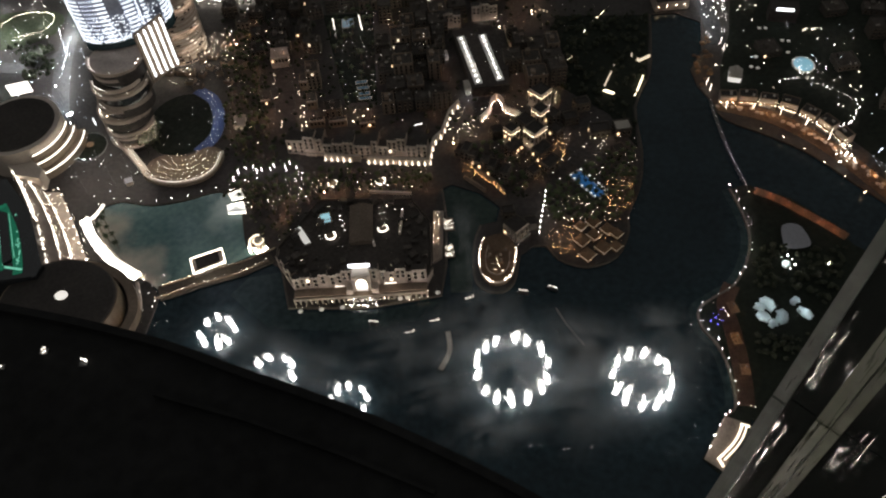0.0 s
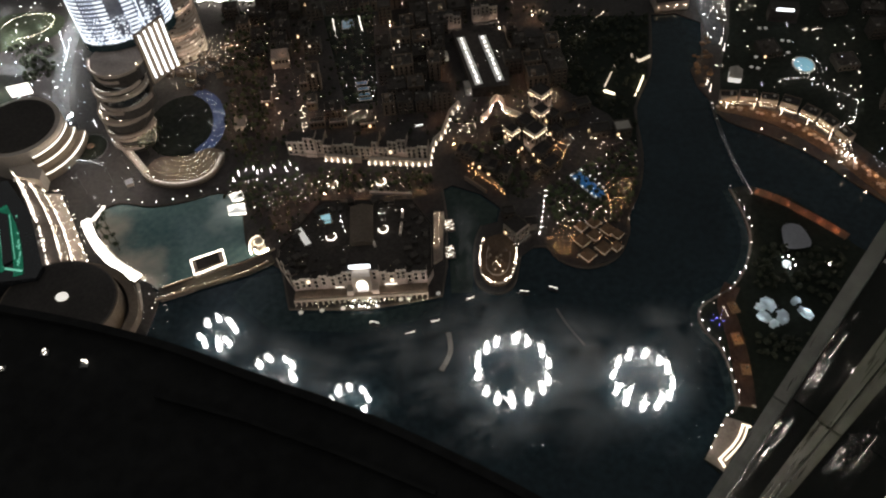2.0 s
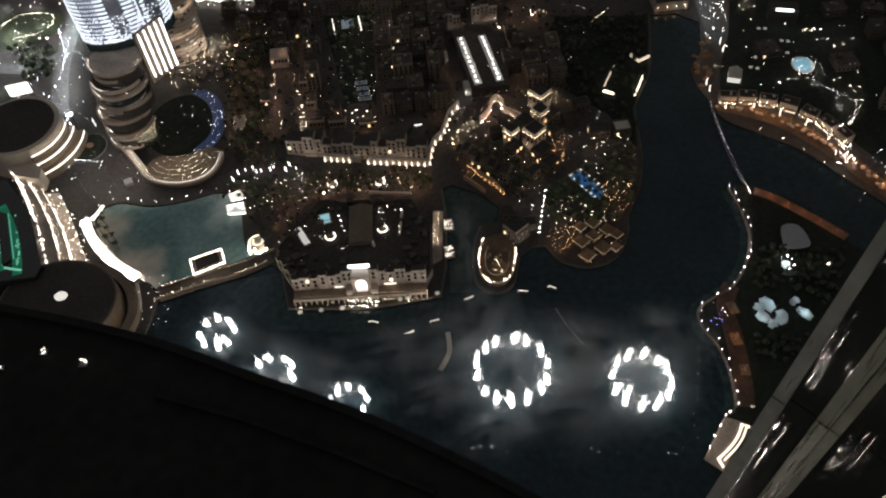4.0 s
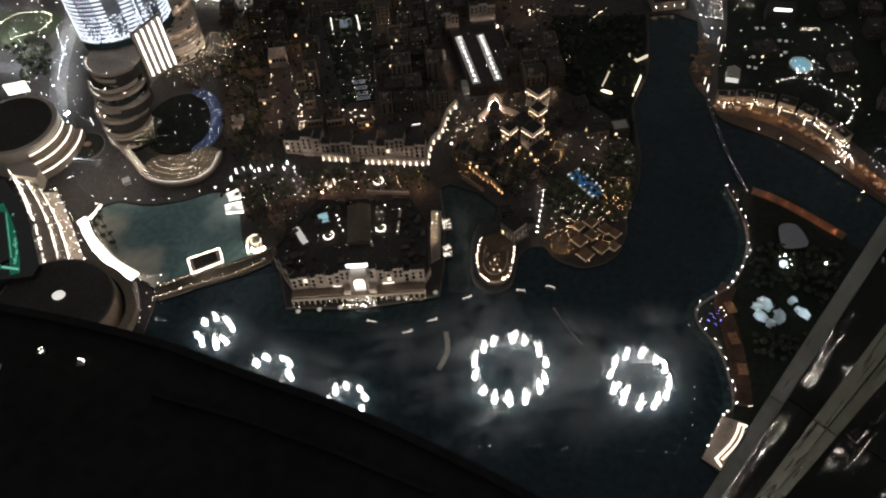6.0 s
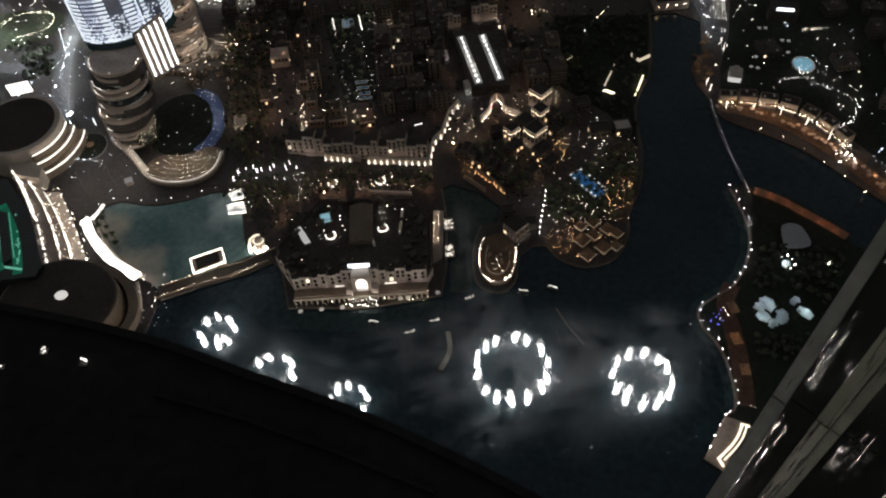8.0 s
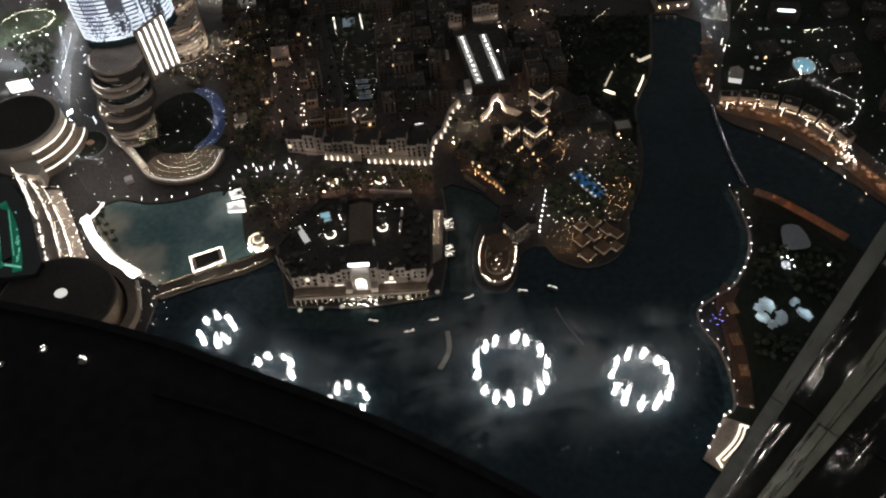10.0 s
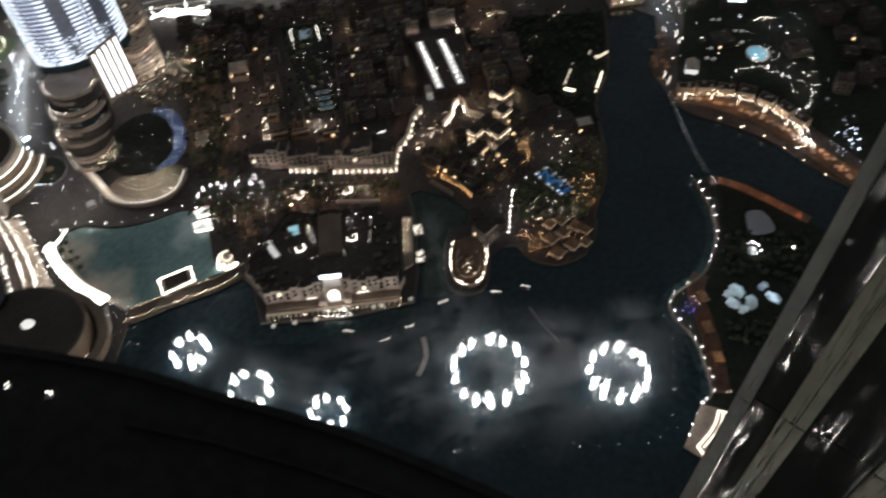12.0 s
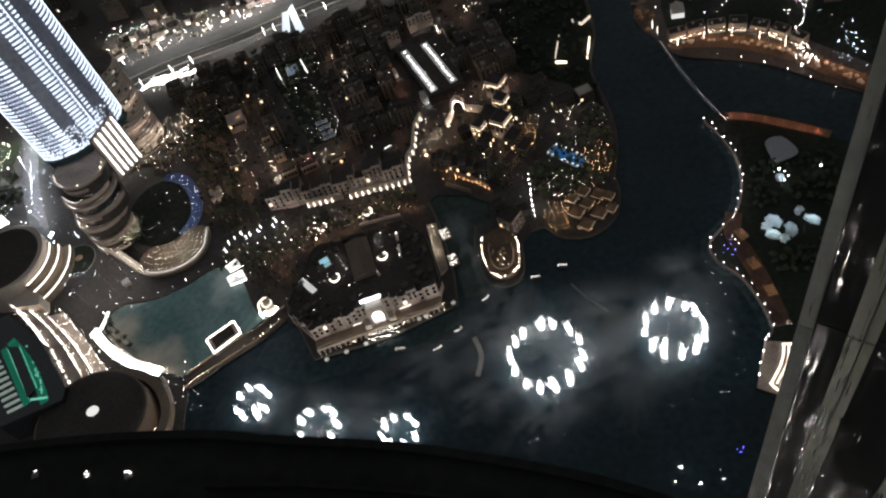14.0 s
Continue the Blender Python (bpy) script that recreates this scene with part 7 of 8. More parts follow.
lights_on(scatter([(55.4, 506.5), (105.8, 511.0), (101.4, 438.3), (52.7, 439.0)], 48, 3, 88), 5, 0.34, V_WARM, "palace_court_lights", "warm lamps in the palace courts")
cw = curve([(38.7, 473.4), (46.4, 482.4), (49.3, 492.9), (54.5, 497.8), (58.5, 491.8), (58.9, 483.6), (66.9, 477.3), (76.3, 468.2)], 4, False)
CWL = thing("curved_colonnade", "curved cream colonnade lit by warm lamps", "colonnade", (0, 0, 0))
bm = bmesh.new()
ribbon(bm, cw, 1.4, 0, 6)
part("wall", bm, M_CREAM, CWL)
for x, y, a in along(cw, 5.4):
    bm = bmesh.new()
    m = pose(x, y, 0, 0, 0, a)
    box(bm, -0.3, -1.05, 0.25, 0.3, -0.9, 0.4, m)
    ft = part("footlight", bm, G_FOOT, CWL, "bright warm footlight")
    bm = bmesh.new()
    box(bm, -0.5, -1.4, 0.02, 0.5, -1.32, 1.0, m)
    part("shield", bm, M_CREAM, ft)
AMB = thing("amber_arcade", "brown arcade lit by a row of amber lamps", "arcade", (0, 0, 0))
aw = [(29.5, 418.6), (37.4, 410.6), (44.4, 402.9), (49.0, 393.9)]
bm = bmesh.new()
ribbon(bm, aw, 1.2, 0, 5)
part("wall", bm, M_SAND_DARK, AMB)
bm = bmesh.new()
ribbon(bm, [(x - 9, y - 6) for x, y in aw[:3]], 1.2, 0, 4)
part("low_wall", bm, M_SAND_DARK, AMB)
ra = random.Random(19)
for x, y, a in along(aw, 3.9) :
    bm = bmesh.new()
    x, y = x + ra.uniform(-1, 1), y + ra.uniform(-0.5, 0.5)
    cone(bm, x - 0.5, y - 1.4, 0.8, ra.uniform(2.6, 5.0), ra.uniform(0.1, 0.22), 0.04, 8)
    part("lamp", bm, G_AMBER, AMB, "tall amber lamp")
lights_on(scatter([(13.6, 439.1), (32.0, 430.9), (27.4, 404.8), (13.0, 412.2)], 13, 3, 91), 3, 0.4, V_AMBER, "amber_lights", "amber lamps in the courtyard")
lights_on([(x, y) for x, y in scatter([(13.2, 445.3), (57.7, 506.2), (105.8, 511.0), (156.8, 438.1), (137.0, 354.4), (81.8, 339.6), (53.7, 390.5)], 190, 3.2, 103)], 4, 0.22, V_WHITE, "palace_sparkle", "tiny white lamps over the palace quarter")
lights_on(scatter([(76.8, 433.7), (101.6, 439.5), (97.6, 414.5), (77.5, 409.7)], 46, 1.6, 92), 8, 0.4, V_AMBER, "pavilion_lights", "warm lamps over the lit pavilion")
lights_on(scatter([(16.4, 490.5), (43.7, 483.9), (42.1, 467.5), (8.9, 447.7)], 34, 2.4, 93), 4, 0.4, V_WARM, "court_lights", "warm lamps in the forecourt")
lights_on(scatter([(97.2, 454.6), (159.0, 437.9), (149.0, 391.4), (125.7, 391.1), (100.4, 432.3)], 44, 3, 94), 3, 0.4, V_WARM, "palace_garden_lights", "warm lamps in the palace garden")
lights_on(scatter([(119.5, 391.8), (149.3, 408.7), (140.9, 372.7), (122.6, 363.9)], 95, 1.6, 95), 3, 0.28, V_AMBER, "tree_lights", "amber fairy lights in the shore trees")
lights_on(scatter([(78.5, 386.7), (113.8, 384.0), (125.6, 358.2), (82.9, 360.1)], 70, 2.6, 96), 3, 0.3, V_WARM, "garden_lanterns", "warm lanterns among the palms")
lights_on(scatter([(73.0, 348.1), (82.9, 360.1), (96.6, 356.1), (88.5, 331.3), (78.7, 332.3)], 75, 1.4, 97), 2.5, 0.24, V_AMBER, "shore_lanterns", "amber lanterns on the shore terrace")
grove(palm("date palm in the palace garden", "palace palms"), scatter([(77.0, 390.8), (154.0, 435.4), (145.8, 386.1), (127.6, 358.0), (82.9, 360.1)], 85, 4.5, 98) + scatter([(13.2, 445.3), (57.5, 442.1), (69.0, 394.5), (53.3, 387.8)], 24, 5, 99), 0, 7)
PP = thing("palace_pool", "long blue lit swimming pool with pale loungers", "pool", (0, 0, 0))
pc = [(100.7, 406.5), (108.3, 410.9), (124.4, 386.7), (116.0, 382.1)]
bm = bmesh.new()
prism(bm, [tuple(Vector(p) + (Vector(p) - Vector((112.2, 396.6))) * 0.12) for p in pc], 0.02, 0.4)
part("deck", bm, M_CONC, PP)
bm = bmesh.new()
prism(bm, pc, 0.405, 0.5)
part("water", bm, M_BLUEPOOL, PP, "deep blue self-glowing water")
for a, b in ((pc[0], pc[3]), (pc[1], pc[2])):
    for k in range(7):
        q = Vector(a).lerp(Vector(b), (k + 0.5) / 7)
        q = q + (q - Vector((112.2, 396.6))).normalized() * 1.2
        lo_ = thing("pool_cabana", "small white cabana that glows in place of a pool lamp", "cabana", (q.x, q.y, 0.4), 40, "pool cabanas")
        bm = bmesh.new()
        box(bm, -0.55, -0.55, 2.0, 0.55, 0.55, 2.3)
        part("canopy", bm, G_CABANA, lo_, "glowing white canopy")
        for sx in (-0.48, 0.48):
            for sy in (-0.48, 0.48):
                bm = bmesh.new()
                box(bm, sx - 0.05, sy - 0.05, 0, sx + 0.05, sy + 0.05, 2.0)
                part("leg", bm, M_METAL, lo_)
lamp_row(promenade_lamp(G_WHITE, "white globe lamp on the garden walk", "garden walk lamps", 3.5, 0.3), along([(79.5, 391.1), (69.5, 352.1)], 5.0))
# canal restaurant with a horseshoe of lamps
HS = thing("horseshoe_terrace", "round canal restaurant terrace ringed with warm lamps", "restaurant terrace", (0, 0, 0))
hp = [(29.0, 349.6), (25.5, 337.3), (24.5, 322.7), (28.7, 313.6), (36.2, 311.0), (44.0, 314.9), (48.7, 325.0), (51.2, 339.6), (44.0, 353.2)]
bm = bmesh.new()
prism(bm, curve(hp, 4), 0, 4)
part("deck", bm, M_BRICK, HS)
bm = bmesh.new()
ribbon(bm, curve(hp[:8], 5, False), 1.0, 4.01, 5.2)
part("parapet", bm, M_SAND, HS)
rh = random.Random(29)
for x, y, a in along(curve(hp[:8], 5, False), 2.5):
    if rh.random() < 0.22:
        continue
    bm = bmesh.new()
    q = rh.uniform(0.2, 0.48)
    ball(bm, x + rh.uniform(-0.5, 0.5), y + rh.uniform(-0.5, 0.5), 5.22 + q, q, 8, 6)
    part("lamp", bm, G_BAY, HS, "warm parapet lamp")
lights_on([(33.2, 326.9), (36.6, 329.5), (37.7, 325.4), (39.5, 320.4), (35.0, 321.8)], 5, 0.4, V_WARM, "table_lights", "warm table lights on the round terrace")
hc = Vector((37.5, 331.1))
bm = bmesh.new()
ribbon(bm, [tuple(hc.lerp(Vector(p), 0.66)) for p in curve(hp[:8], 5, False)], 0.5, 4.01, 4.9)
part("inner_wall", bm, M_SAND, HS)
for k, (x, y) in enumerate(scatter([tuple(hc.lerp(Vector(p), 0.58)) for p in hp], 9, 2.6, 102)):
    tb = thing("round_table", "small round table under a dark parasol on the terrace", "table", (x, y, 4.0), 0, "terrace tables")
    bm = bmesh.new()
    cone(bm, 0, 0, 0.72, 0.76, 0.55, 0.55, 12)
    part("tabletop", bm, M_TIMBER, tb)
    bm = bmesh.new()
    cone(bm, 0, 0, 0, 2.3, 0.05, 0.05, 6)
    part("pole", bm, M_METAL, tb)
    bm = bmesh.new()
    cone(bm, 0, 0, 2.0, 2.6, 1.3, 0.05, 8)
    part("parasol", bm, M_SAND_DARK, tb)
# shore pavilions with amber roofs
for k, (x, y, w, t) in enumerate(((99.8, 355.7, 6, 40), (109.2, 358.4, 7, 40), (98.4, 342.9, 8, 40), (108.0, 347.0, 7, 40), (118.1, 351.2, 7, 40), (124.0, 346.4, 6, 40), (100.2, 330.1, 8, 40), (112.3, 335.4, 8, 40), (121.1, 335.5, 6, 40))):
    sp = thing("shore_pavilion", "square timber pavilion with amber lit eaves", "pavilion", (x, y, 0), t, "shore pavilions")
    bm = bmesh.new()
    box(bm, -w / 2, -w / 2, 0, w / 2, w / 2, 3.2)
    part("hall", bm, M_TIMBER, sp)
    bm = bmesh.new()
    b4 = [bm.verts.new((sx * (w / 2 + 0.5), sy * (w / 2 + 0.5), 3.21)) for sx, sy in ((-1, -1), (1, -1), (1, 1), (-1, 1))]
    tp = bm.verts.new((0, 0, 5.6))
    for i in range(4):
        bm.faces.new((b4[i], b4[(i + 1) % 4], tp))
    bm.faces.new(b4[::-1])
    part("roof", bm, M_TIMBER, sp)
    for i in range(2):
        bm = bmesh.new()
        s_ = w / 2 + 0.62
        box(bm, -s_, -s_ - 0.12, 2.7, s_, -s_ + 0.12, 3.1, pose(0, 0, 0, 0, 0, -90 * i))
        part("eave_light", bm, G_EAVE, sp, "eave edge with amber lamplight put into a dim glow")
lights_on(scatter([(95.4, 361.5), (130.1, 360.4), (129.6, 342.2), (98.7, 321.9), (87.3, 336.5)], 50, 2.2, 101), 2.4, 0.3, V_AMBER, "deck_lanterns", "amber lanterns round the pavilions")

# point with lit piers
for a, w, mt, h in (([(174.3, 539.0), (179.3, 530.2), (189.6, 535.6)], 0.7, G_PARAPET, 3), ([(180.4, 515.3), (174.3, 502.5), (167.1, 488.7)], 0.8, G_GATE, 2.0), ([(157.4, 527.0), (142.4, 498.7)], 0.6, G_PARAPET, 2.0), ([(142.3, 498.0), (150.7, 492.8)], 0.7, G_GATE, 2.0)):
    bm = bmesh.new()
    ribbon(bm, a, w, 0, h)
    tagged(part("lit_pier", bm, mt), "low pier wall that glows whole in place of lamplight", "pier")


# ---- north-east shore ----
PROM = curve([(231.0, 470.8), (250.3, 461.8), (271.1, 448.9), (289.4, 430.2), (305.3, 407.6), (319.9, 379.2), (337.2, 346.2)], 5, False)
bm = bmesh.new()
ribbon(bm, PROM, 14, 0.01, 0.3)
structure("promenade", bm, M_BRICK, "red-brown paved promenade under amber lamps", "promenade")
ROW = curve([(236.4, 468.8), (255.9, 465.1), (274.0, 457.7), (290.3, 446.0), (304.7, 424.1), (311.9, 408.1)], 5, False)
def restaurant(x, y, turn, w, d, h, seed):
    """A low shore restaurant: dark roof inside a parapet, lit front, awning and eave lamps."""
    rnd = random.Random(seed)
    ob = thing("shore_restaurant", "low sandstone shore restaurant with warm lit front", "restaurant", (x, y, 0), turn, "shore restaurants")
    bm = bmesh.new()
    box(bm, -w / 2, 0, 0, w / 2, d, h)
    wall = part("wall", bm, M_SAND, ob)
    bm = bmesh.new()
    for q in ((-w / 2, 0, w / 2, 0.4), (-w / 2, d - 0.4, w / 2, d), (-w / 2, 0.41, -w / 2 + 0.4, d - 0.41), (w / 2 - 0.4, 0.41, w / 2, d - 0.41)):
        box(bm, q[0], q[1], h + 0.003, q[2], q[3], h + 0.9)
    part("parapet", bm, M_SAND_DARK, ob)
    bm = bmesh.new()
    box(bm, -w / 2 + 0.41, 0.41, h + 0.003, w / 2 - 0.41, d - 0.41, h + 0.15)
    part("roof", bm, M_ROOF_DARK, ob)
    bm = bmesh.new()
    box(bm, -w / 2 + 0.5, -2.2, 2.9, w / 2 - 0.5, -0.02, 3.1)
    part("awning", bm, M_TIMBER, ob)
    n = int(w / 2.3)
    for j in range(n):
        px = -w / 2 + w * (j + 0.5) / n
        share("window", wm if rnd.random() < 0.6 else wl, wall, pose(px, -0.14, 0.4))
        if rnd.random() < 0.75:
            bm = bmesh.new()
            ball(bm, px + rnd.uniform(-0.4, 0.4), -2.4, 3.2, rnd.uniform(0.12, 0.26), 6, 4)
            part("eave_lamp", bm, G_WARM, ob, "warm eave lamp")
    for j in range(2):
        bm = bmesh.new()
        bx, by = rnd.uniform(-w / 3, w / 3), rnd.uniform(2, d - 2)
        box(bm, bx - 0.9, by - 0.7, h + 0.16, bx + 0.9, by + 0.7, h + 1.2)
        part("roof_unit", bm, M_CONC, ob)
    wall_washer([(-w / 2 + 0.3, -1.2), (w / 2 - 0.3, -1.2)], 0.4, ob)
    return ob


rr = random.Random(211)
for k, (x, y, a) in enumerate(along(ROW, 15.5)):
    restaurant(x + 2, y + 3, a + rr.uniform(-4, 4), rr.uniform(10.5, 14), rr.uniform(7, 10), rr.choice((4.5, 5.5, 7)), 220 + k)
post_ = thing("lit_post", "tall post wrapped in warm white lights on the promenade", "post", (0, 0, 0), 0, "promenade posts")
bm = bmesh.new()
cone(bm, 0, 0, 0, 0.4, 0.5, 0.4, 8)
part("foot", bm, M_CONC, post_)
bm = bmesh.new()
cone(bm, 0, 0, 0.41, 7.5, 0.22, 0.14, 8)
part("light_wrap", bm, G_EDGE, post_, "warm white light wrap")
lamp_row(post_, [(x - 1, y - 3, 0) for x, y, a in along(ROW, 21)])
lights_on([(x + rr.uniform(-2, 5), y + rr.uniform(-4, 8)) for x, y, a in along(ROW, 1.1)], 5.5, 0.3, V_WARM, "eave_lights", "warm lamps along the restaurant row")
lamp_row(hooded_lamp("hooded amber lamp on the promenade", "promenade lamps", 5.5, G_PROM), along([(x + 1, y + 3) for x, y in PROM], 9.5))
lamp_row(promenade_lamp(G_WARM, "warm lamp at the water's edge", "water edge lamps", 3, 0.27), [(x, y, 0) for x, y in ((254.6, 437.4), (268.0, 425.3), (279.8, 412.3), (290.0, 397.5), (299.2, 382.1), (308.3, 365.5))])
lights_on(scatter([(303.2, 413.9), (315.7, 412.5), (311.6, 390.5), (298.2, 394.3)], 26, 1.4, 111), 4, 0.6, V_WHITE, "cafe_lights", "glaring white lights of the cafe corner")
lights_on(scatter([(331.9, 420.9), (361.4, 423.7), (339.2, 370.4), (323.8, 389.1)], 26, 3, 112), 4, 0.5, V_COOL, "forecourt_lights", "cool white lights of a forecourt")
ES = thing("east_bank", "brown lit rocks stepping down to the water", "rocks", (0, 0, 0))
rnd = random.Random(114)
for k, (x, y) in enumerate(scatter([(226.7, 532.4), (244.5, 559.3), (246.6, 545.0), (229.5, 488.7), (222.2, 496.6)], 16, 3, 113)):
    bm = bmesh.new()
    bmesh.ops.create_icosphere(bm, subdivisions=2, radius=rnd.uniform(1.6, 3.2))
    for v in bm.verts:
        v.co = v.co * rnd.uniform(0.7, 1.25)
        v.co.z = max(v.co.z * 0.4, -0.2) + 0.2
        v.co += Vector((x, y, 0))
    part("boulder", bm, M_BRICK, ES)
for x, y in ((233.3, 535.3), (225.8, 514.0), (226.7, 496.0), (240.5, 553.5), (230.4, 524.4), (230.4, 506.2)):
    c = hooded_lamp("hooded amber lamp among the bank rocks", "bank lamps", 6, G_HOOD_WARM)
    c.matrix_basis = pose(x, y, 0)
bm = bmesh.new()
prism(bm, [(235.3, 481.1), (258.2, 472.9), (286.5, 461.5), (305.5, 444.8), (319.4, 422.4), (334.1, 393.7), (364.5, 335.4), (516.5, 427.4), (515.5, 663.1), (305.3, 694.1), (264.1, 558.3), (244.7, 515.3)], -0.5, 0.006)
structure("district_ground", bm, M_PARK, "dark sheet over the paving of the eastern district", "ground")
# causeway
CZ = thing("causeway", "thin footbridge with a dotted line of white lights", "footbridge", (0, 0, 0))
cz = curve([(225.4, 475.5), (224.1, 439.1), (224.8, 409.0), (226.7, 385.0)], 5, False)
bm = bmesh.new()
ribbon(bm, cz, 1.1, 0.2, 0.8)
part("deck", bm, M_TARP, CZ)
for off in (-1.0, 1.0):
    bm = bmesh.new()
    ribbon(bm, [(x + off, y) for x, y in cz], 0.08, 0.82, 1.5)
    part("rail", bm, M_METAL, CZ)
for x, y, a in along(cz, 5)[1:-1]:
    bm = bmesh.new()
    box(bm, x - 0.4, y - 0.4, -1.9, x + 0.4, y + 0.4, 0.19)
    part("pier", bm, M_CONC, CZ)
lights_on([(x, y) for x, y, a in along(cz, 3.2)], 1.9, 0.26, G_BUOY, "rail_lights", "small white lights along the footbridge rail")
lights_on([(227.2, 383.9), (227.5, 380.5), (227.7, 377.1), (228.1, 374.3)], 1.5, 0.4, V_WHITE, "landing_lights", "white lights at the footbridge landing")
# north end: quay, towers of light, sign, pool and paths
NB = thing("quay_house", "flat-roofed cream quay house lit from its eaves", "building", (223.5, 606.4, 0), 2)
bm = bmesh.new()
box(bm, -16, -9, 0, 14, 9, 9)
part("wall", bm, M_SAND, NB)
bm = bmesh.new()
box(bm, -15.4, -8.4, 9.01, 13.4, 8.4, 9.5)
part("roof", bm, M_ROOF, NB)
for k in range(4):
    bm = bmesh.new()
    ball(bm, -13 + 8 * k, -9.3, 5, 0.3)
    part("wall_lamp", bm, G_WARM, NB, "warm wall lamp")
bm = bmesh.new()
ribbon(bm, curve([(261.6, 643.4), (254.5, 600.5), (252.8, 567.7), (250.4, 544.5)], 4, False), 14, 0.01, 0.3)
structure("road", bm, M_ROAD, "lamplit quay road", "road")
lamp_row(hooded_lamp("tall hooded street light on the quay road", "quay road lights", 9, G_TENT_LAMP), along([(250.6, 609.5), (251.2, 584.2), (250.5, 552.2)], 9))
lights_on(scatter([(249.1, 605.5), (271.4, 602.4), (264.1, 558.3), (241.9, 549.5)], 40, 2, 115), 3, 0.45, V_WHITE, "quay_road_lights", "white lights crowding the quay road")
WS = thing("roof_sign", "long cool white sign panel on a dark roof", "sign", (312.7, 566.4, 0), -14)
bm = bmesh.new()
box(bm, -12, 1.5, 0, 12, 14, 13.4)
part("hall", bm, M_ROOF_DARK, WS)
bm = bmesh.new()
box(bm, -7.2, 0.4, 12.4, 7.2, 1.4, 14.6)
part("panel", bm, G_SIGN, WS, "glowing cool white panel")
PE = thing("round_pool", "rounded pale cyan pool with self-glowing water", "pool", (313.1, 510.3, 0.0))
bm = bmesh.new()
prism(bm, disc(0, 0, 9.2, 10.2, 0, 36), 0, 0.4)
part("rim", bm, M_CONC, PE)
bm = bmesh.new()
prism(bm, disc(0, 0, 8, 9, 0, 36), 0.405, 0.5)
part("water", bm, M_CYAN, PE, "pale cyan self-glowing water")
pth = curve([(284.9, 490.3), (296.9, 493.0), (310.8, 492.7), (317.0, 483.5), (326.9, 472.7), (335.4, 464.9), (338.5, 455.2), (327.5, 440.3), (314.8, 433.5), (304.8, 430.3)], 4, False)
lights_on([(x + random.Random(i).uniform(-1.5, 1.5), y + random.Random(i + 7).uniform(-1.5, 1.5)) for i, (x, y, a) in enumerate(along(pth, 2.6))] + scatter(disc(315.1, 505.0, 16, 16), 30, 2, 116), 2, 0.42, V_WHITE, "park_path_lights", "white lamps along the curving park path")
rnd = random.Random(118)
NE = [(270.5, 589.9), (427.7, 620.0), (412.6, 439.8), (345.9, 428.6), (314.7, 451.5), (248.3, 486.4)]
lights_on([(x, y, rnd.uniform(0, 10)) for x, y in scatter(NE, 34, 8, 117)], 2, 0.3, V_COOL, "district_lights", "scattered cool and warm lamps of the far district")
lights_on([(x, y, rnd.uniform(0, 10)) for x, y in scatter(NE, 26, 8, 119)], 2, 0.28, V_WARM, "district_lamps", "scattered warm lamps of the far district")
SPOTS = [(279, 587), (283, 592), (285, 586.5), (291, 591), (296, 590), (290, 598.5), (287, 571), (276, 557), (273, 536), (257, 539), (252, 523), (240, 515), (245.5, 514.6), (245, 481), (280, 513), (333.5, 538), (345, 528), (353, 528.5), (364, 536), (363, 552), (352, 493), (335, 488.5), (329, 485.6), (339, 477), (347, 476), (342, 471), (342.5, 460), (322, 457), (325, 455), (258, 474), (261, 473), (261.5, 467.4), (265, 465)]
SPOTS += [(325.7 + 2.6 * k, 552.0 + (-1.5, 0.4, 1.0)[k % 3]) for k in range(7)]
lights_on(SPOTS, 3.0, 0.5, G_SHOP, "park_edge_lamps", "white lamps at the edge of the eastern park")
for x, y in ((252.7, 545.0), (252.8, 536.0), (227.7, 495.5), (228.3, 487.5)):
    copy_thing(post_, pose(x, y, 0))
for k, (x, y) in enumerate(p for p in scatter([(278.4, 556.4), (435.6, 601.3), (402.5, 467.5), (344.7, 447.9), (344.5, 547.8), (272.1, 519.1)], 20, 20, 120) if all(math.hypot(p[0] - q[0], p[1] - q[1]) > 11 for q in SPOTS)):
    town_house(x, y, rnd.uniform(12, 20), rnd.uniform(12, 18), rnd.choice((5, 7, 9, 13)), rnd.uniform(-25, 10), 1200 + k, 0.03, True)
WH = thing("white_hall", "small white hall whose walls are given their own glow", "building", (252.6, 501.3, 0), -20)
bm = bmesh.new()
box(bm, -5, -6, 0, 5, 6, 5)
part("wall", bm, G_HALL, WH, "white wall that glows in place of floodlight")
bm = bmesh.new()
pr = [bm.verts.new(p) for p in ((-5.4, -6.4, 5.01), (5.4, -6.4, 5.01), (5.4, 6.4, 5.01), (-5.4, 6.4, 5.01), (0, -6.4, 8), (0, 6.4, 8))]
for f in ((0, 1, 4), (1, 2, 5, 4), (2, 3, 5), (3, 0, 4, 5), (3, 2, 1, 0)):
    bm.faces.new([pr[i] for i in f])
part("roof", bm, M_CONC, WH)

# ---- park side ----
STR = curve([(232.1, 377.7), (245.4, 368.5), (259.3, 354.6), (271.6, 341.2), (282.2, 328.8)], 5, False)
bm = bmesh.new()
ribbon(bm, STR, 7, 0.06, 0.3)
structure("brick_walk", bm, M_BRICK, "red-brown brick walk along the spit", "walk")
lamp_row(hooded_lamp("hooded amber lamp on the spit walk", "spit lamps", 2.6, G_SPIT), along(STR, 12.5))
WLK = curve([(192.2, 296.7), (183.4, 281.6), (182.8, 264.0), (181.7, 245.1), (178.9, 223.3), (175.8, 208.2)], 5, False)
bm = bmesh.new()
ribbon(bm, WLK, 11, 0.06, 0.3)
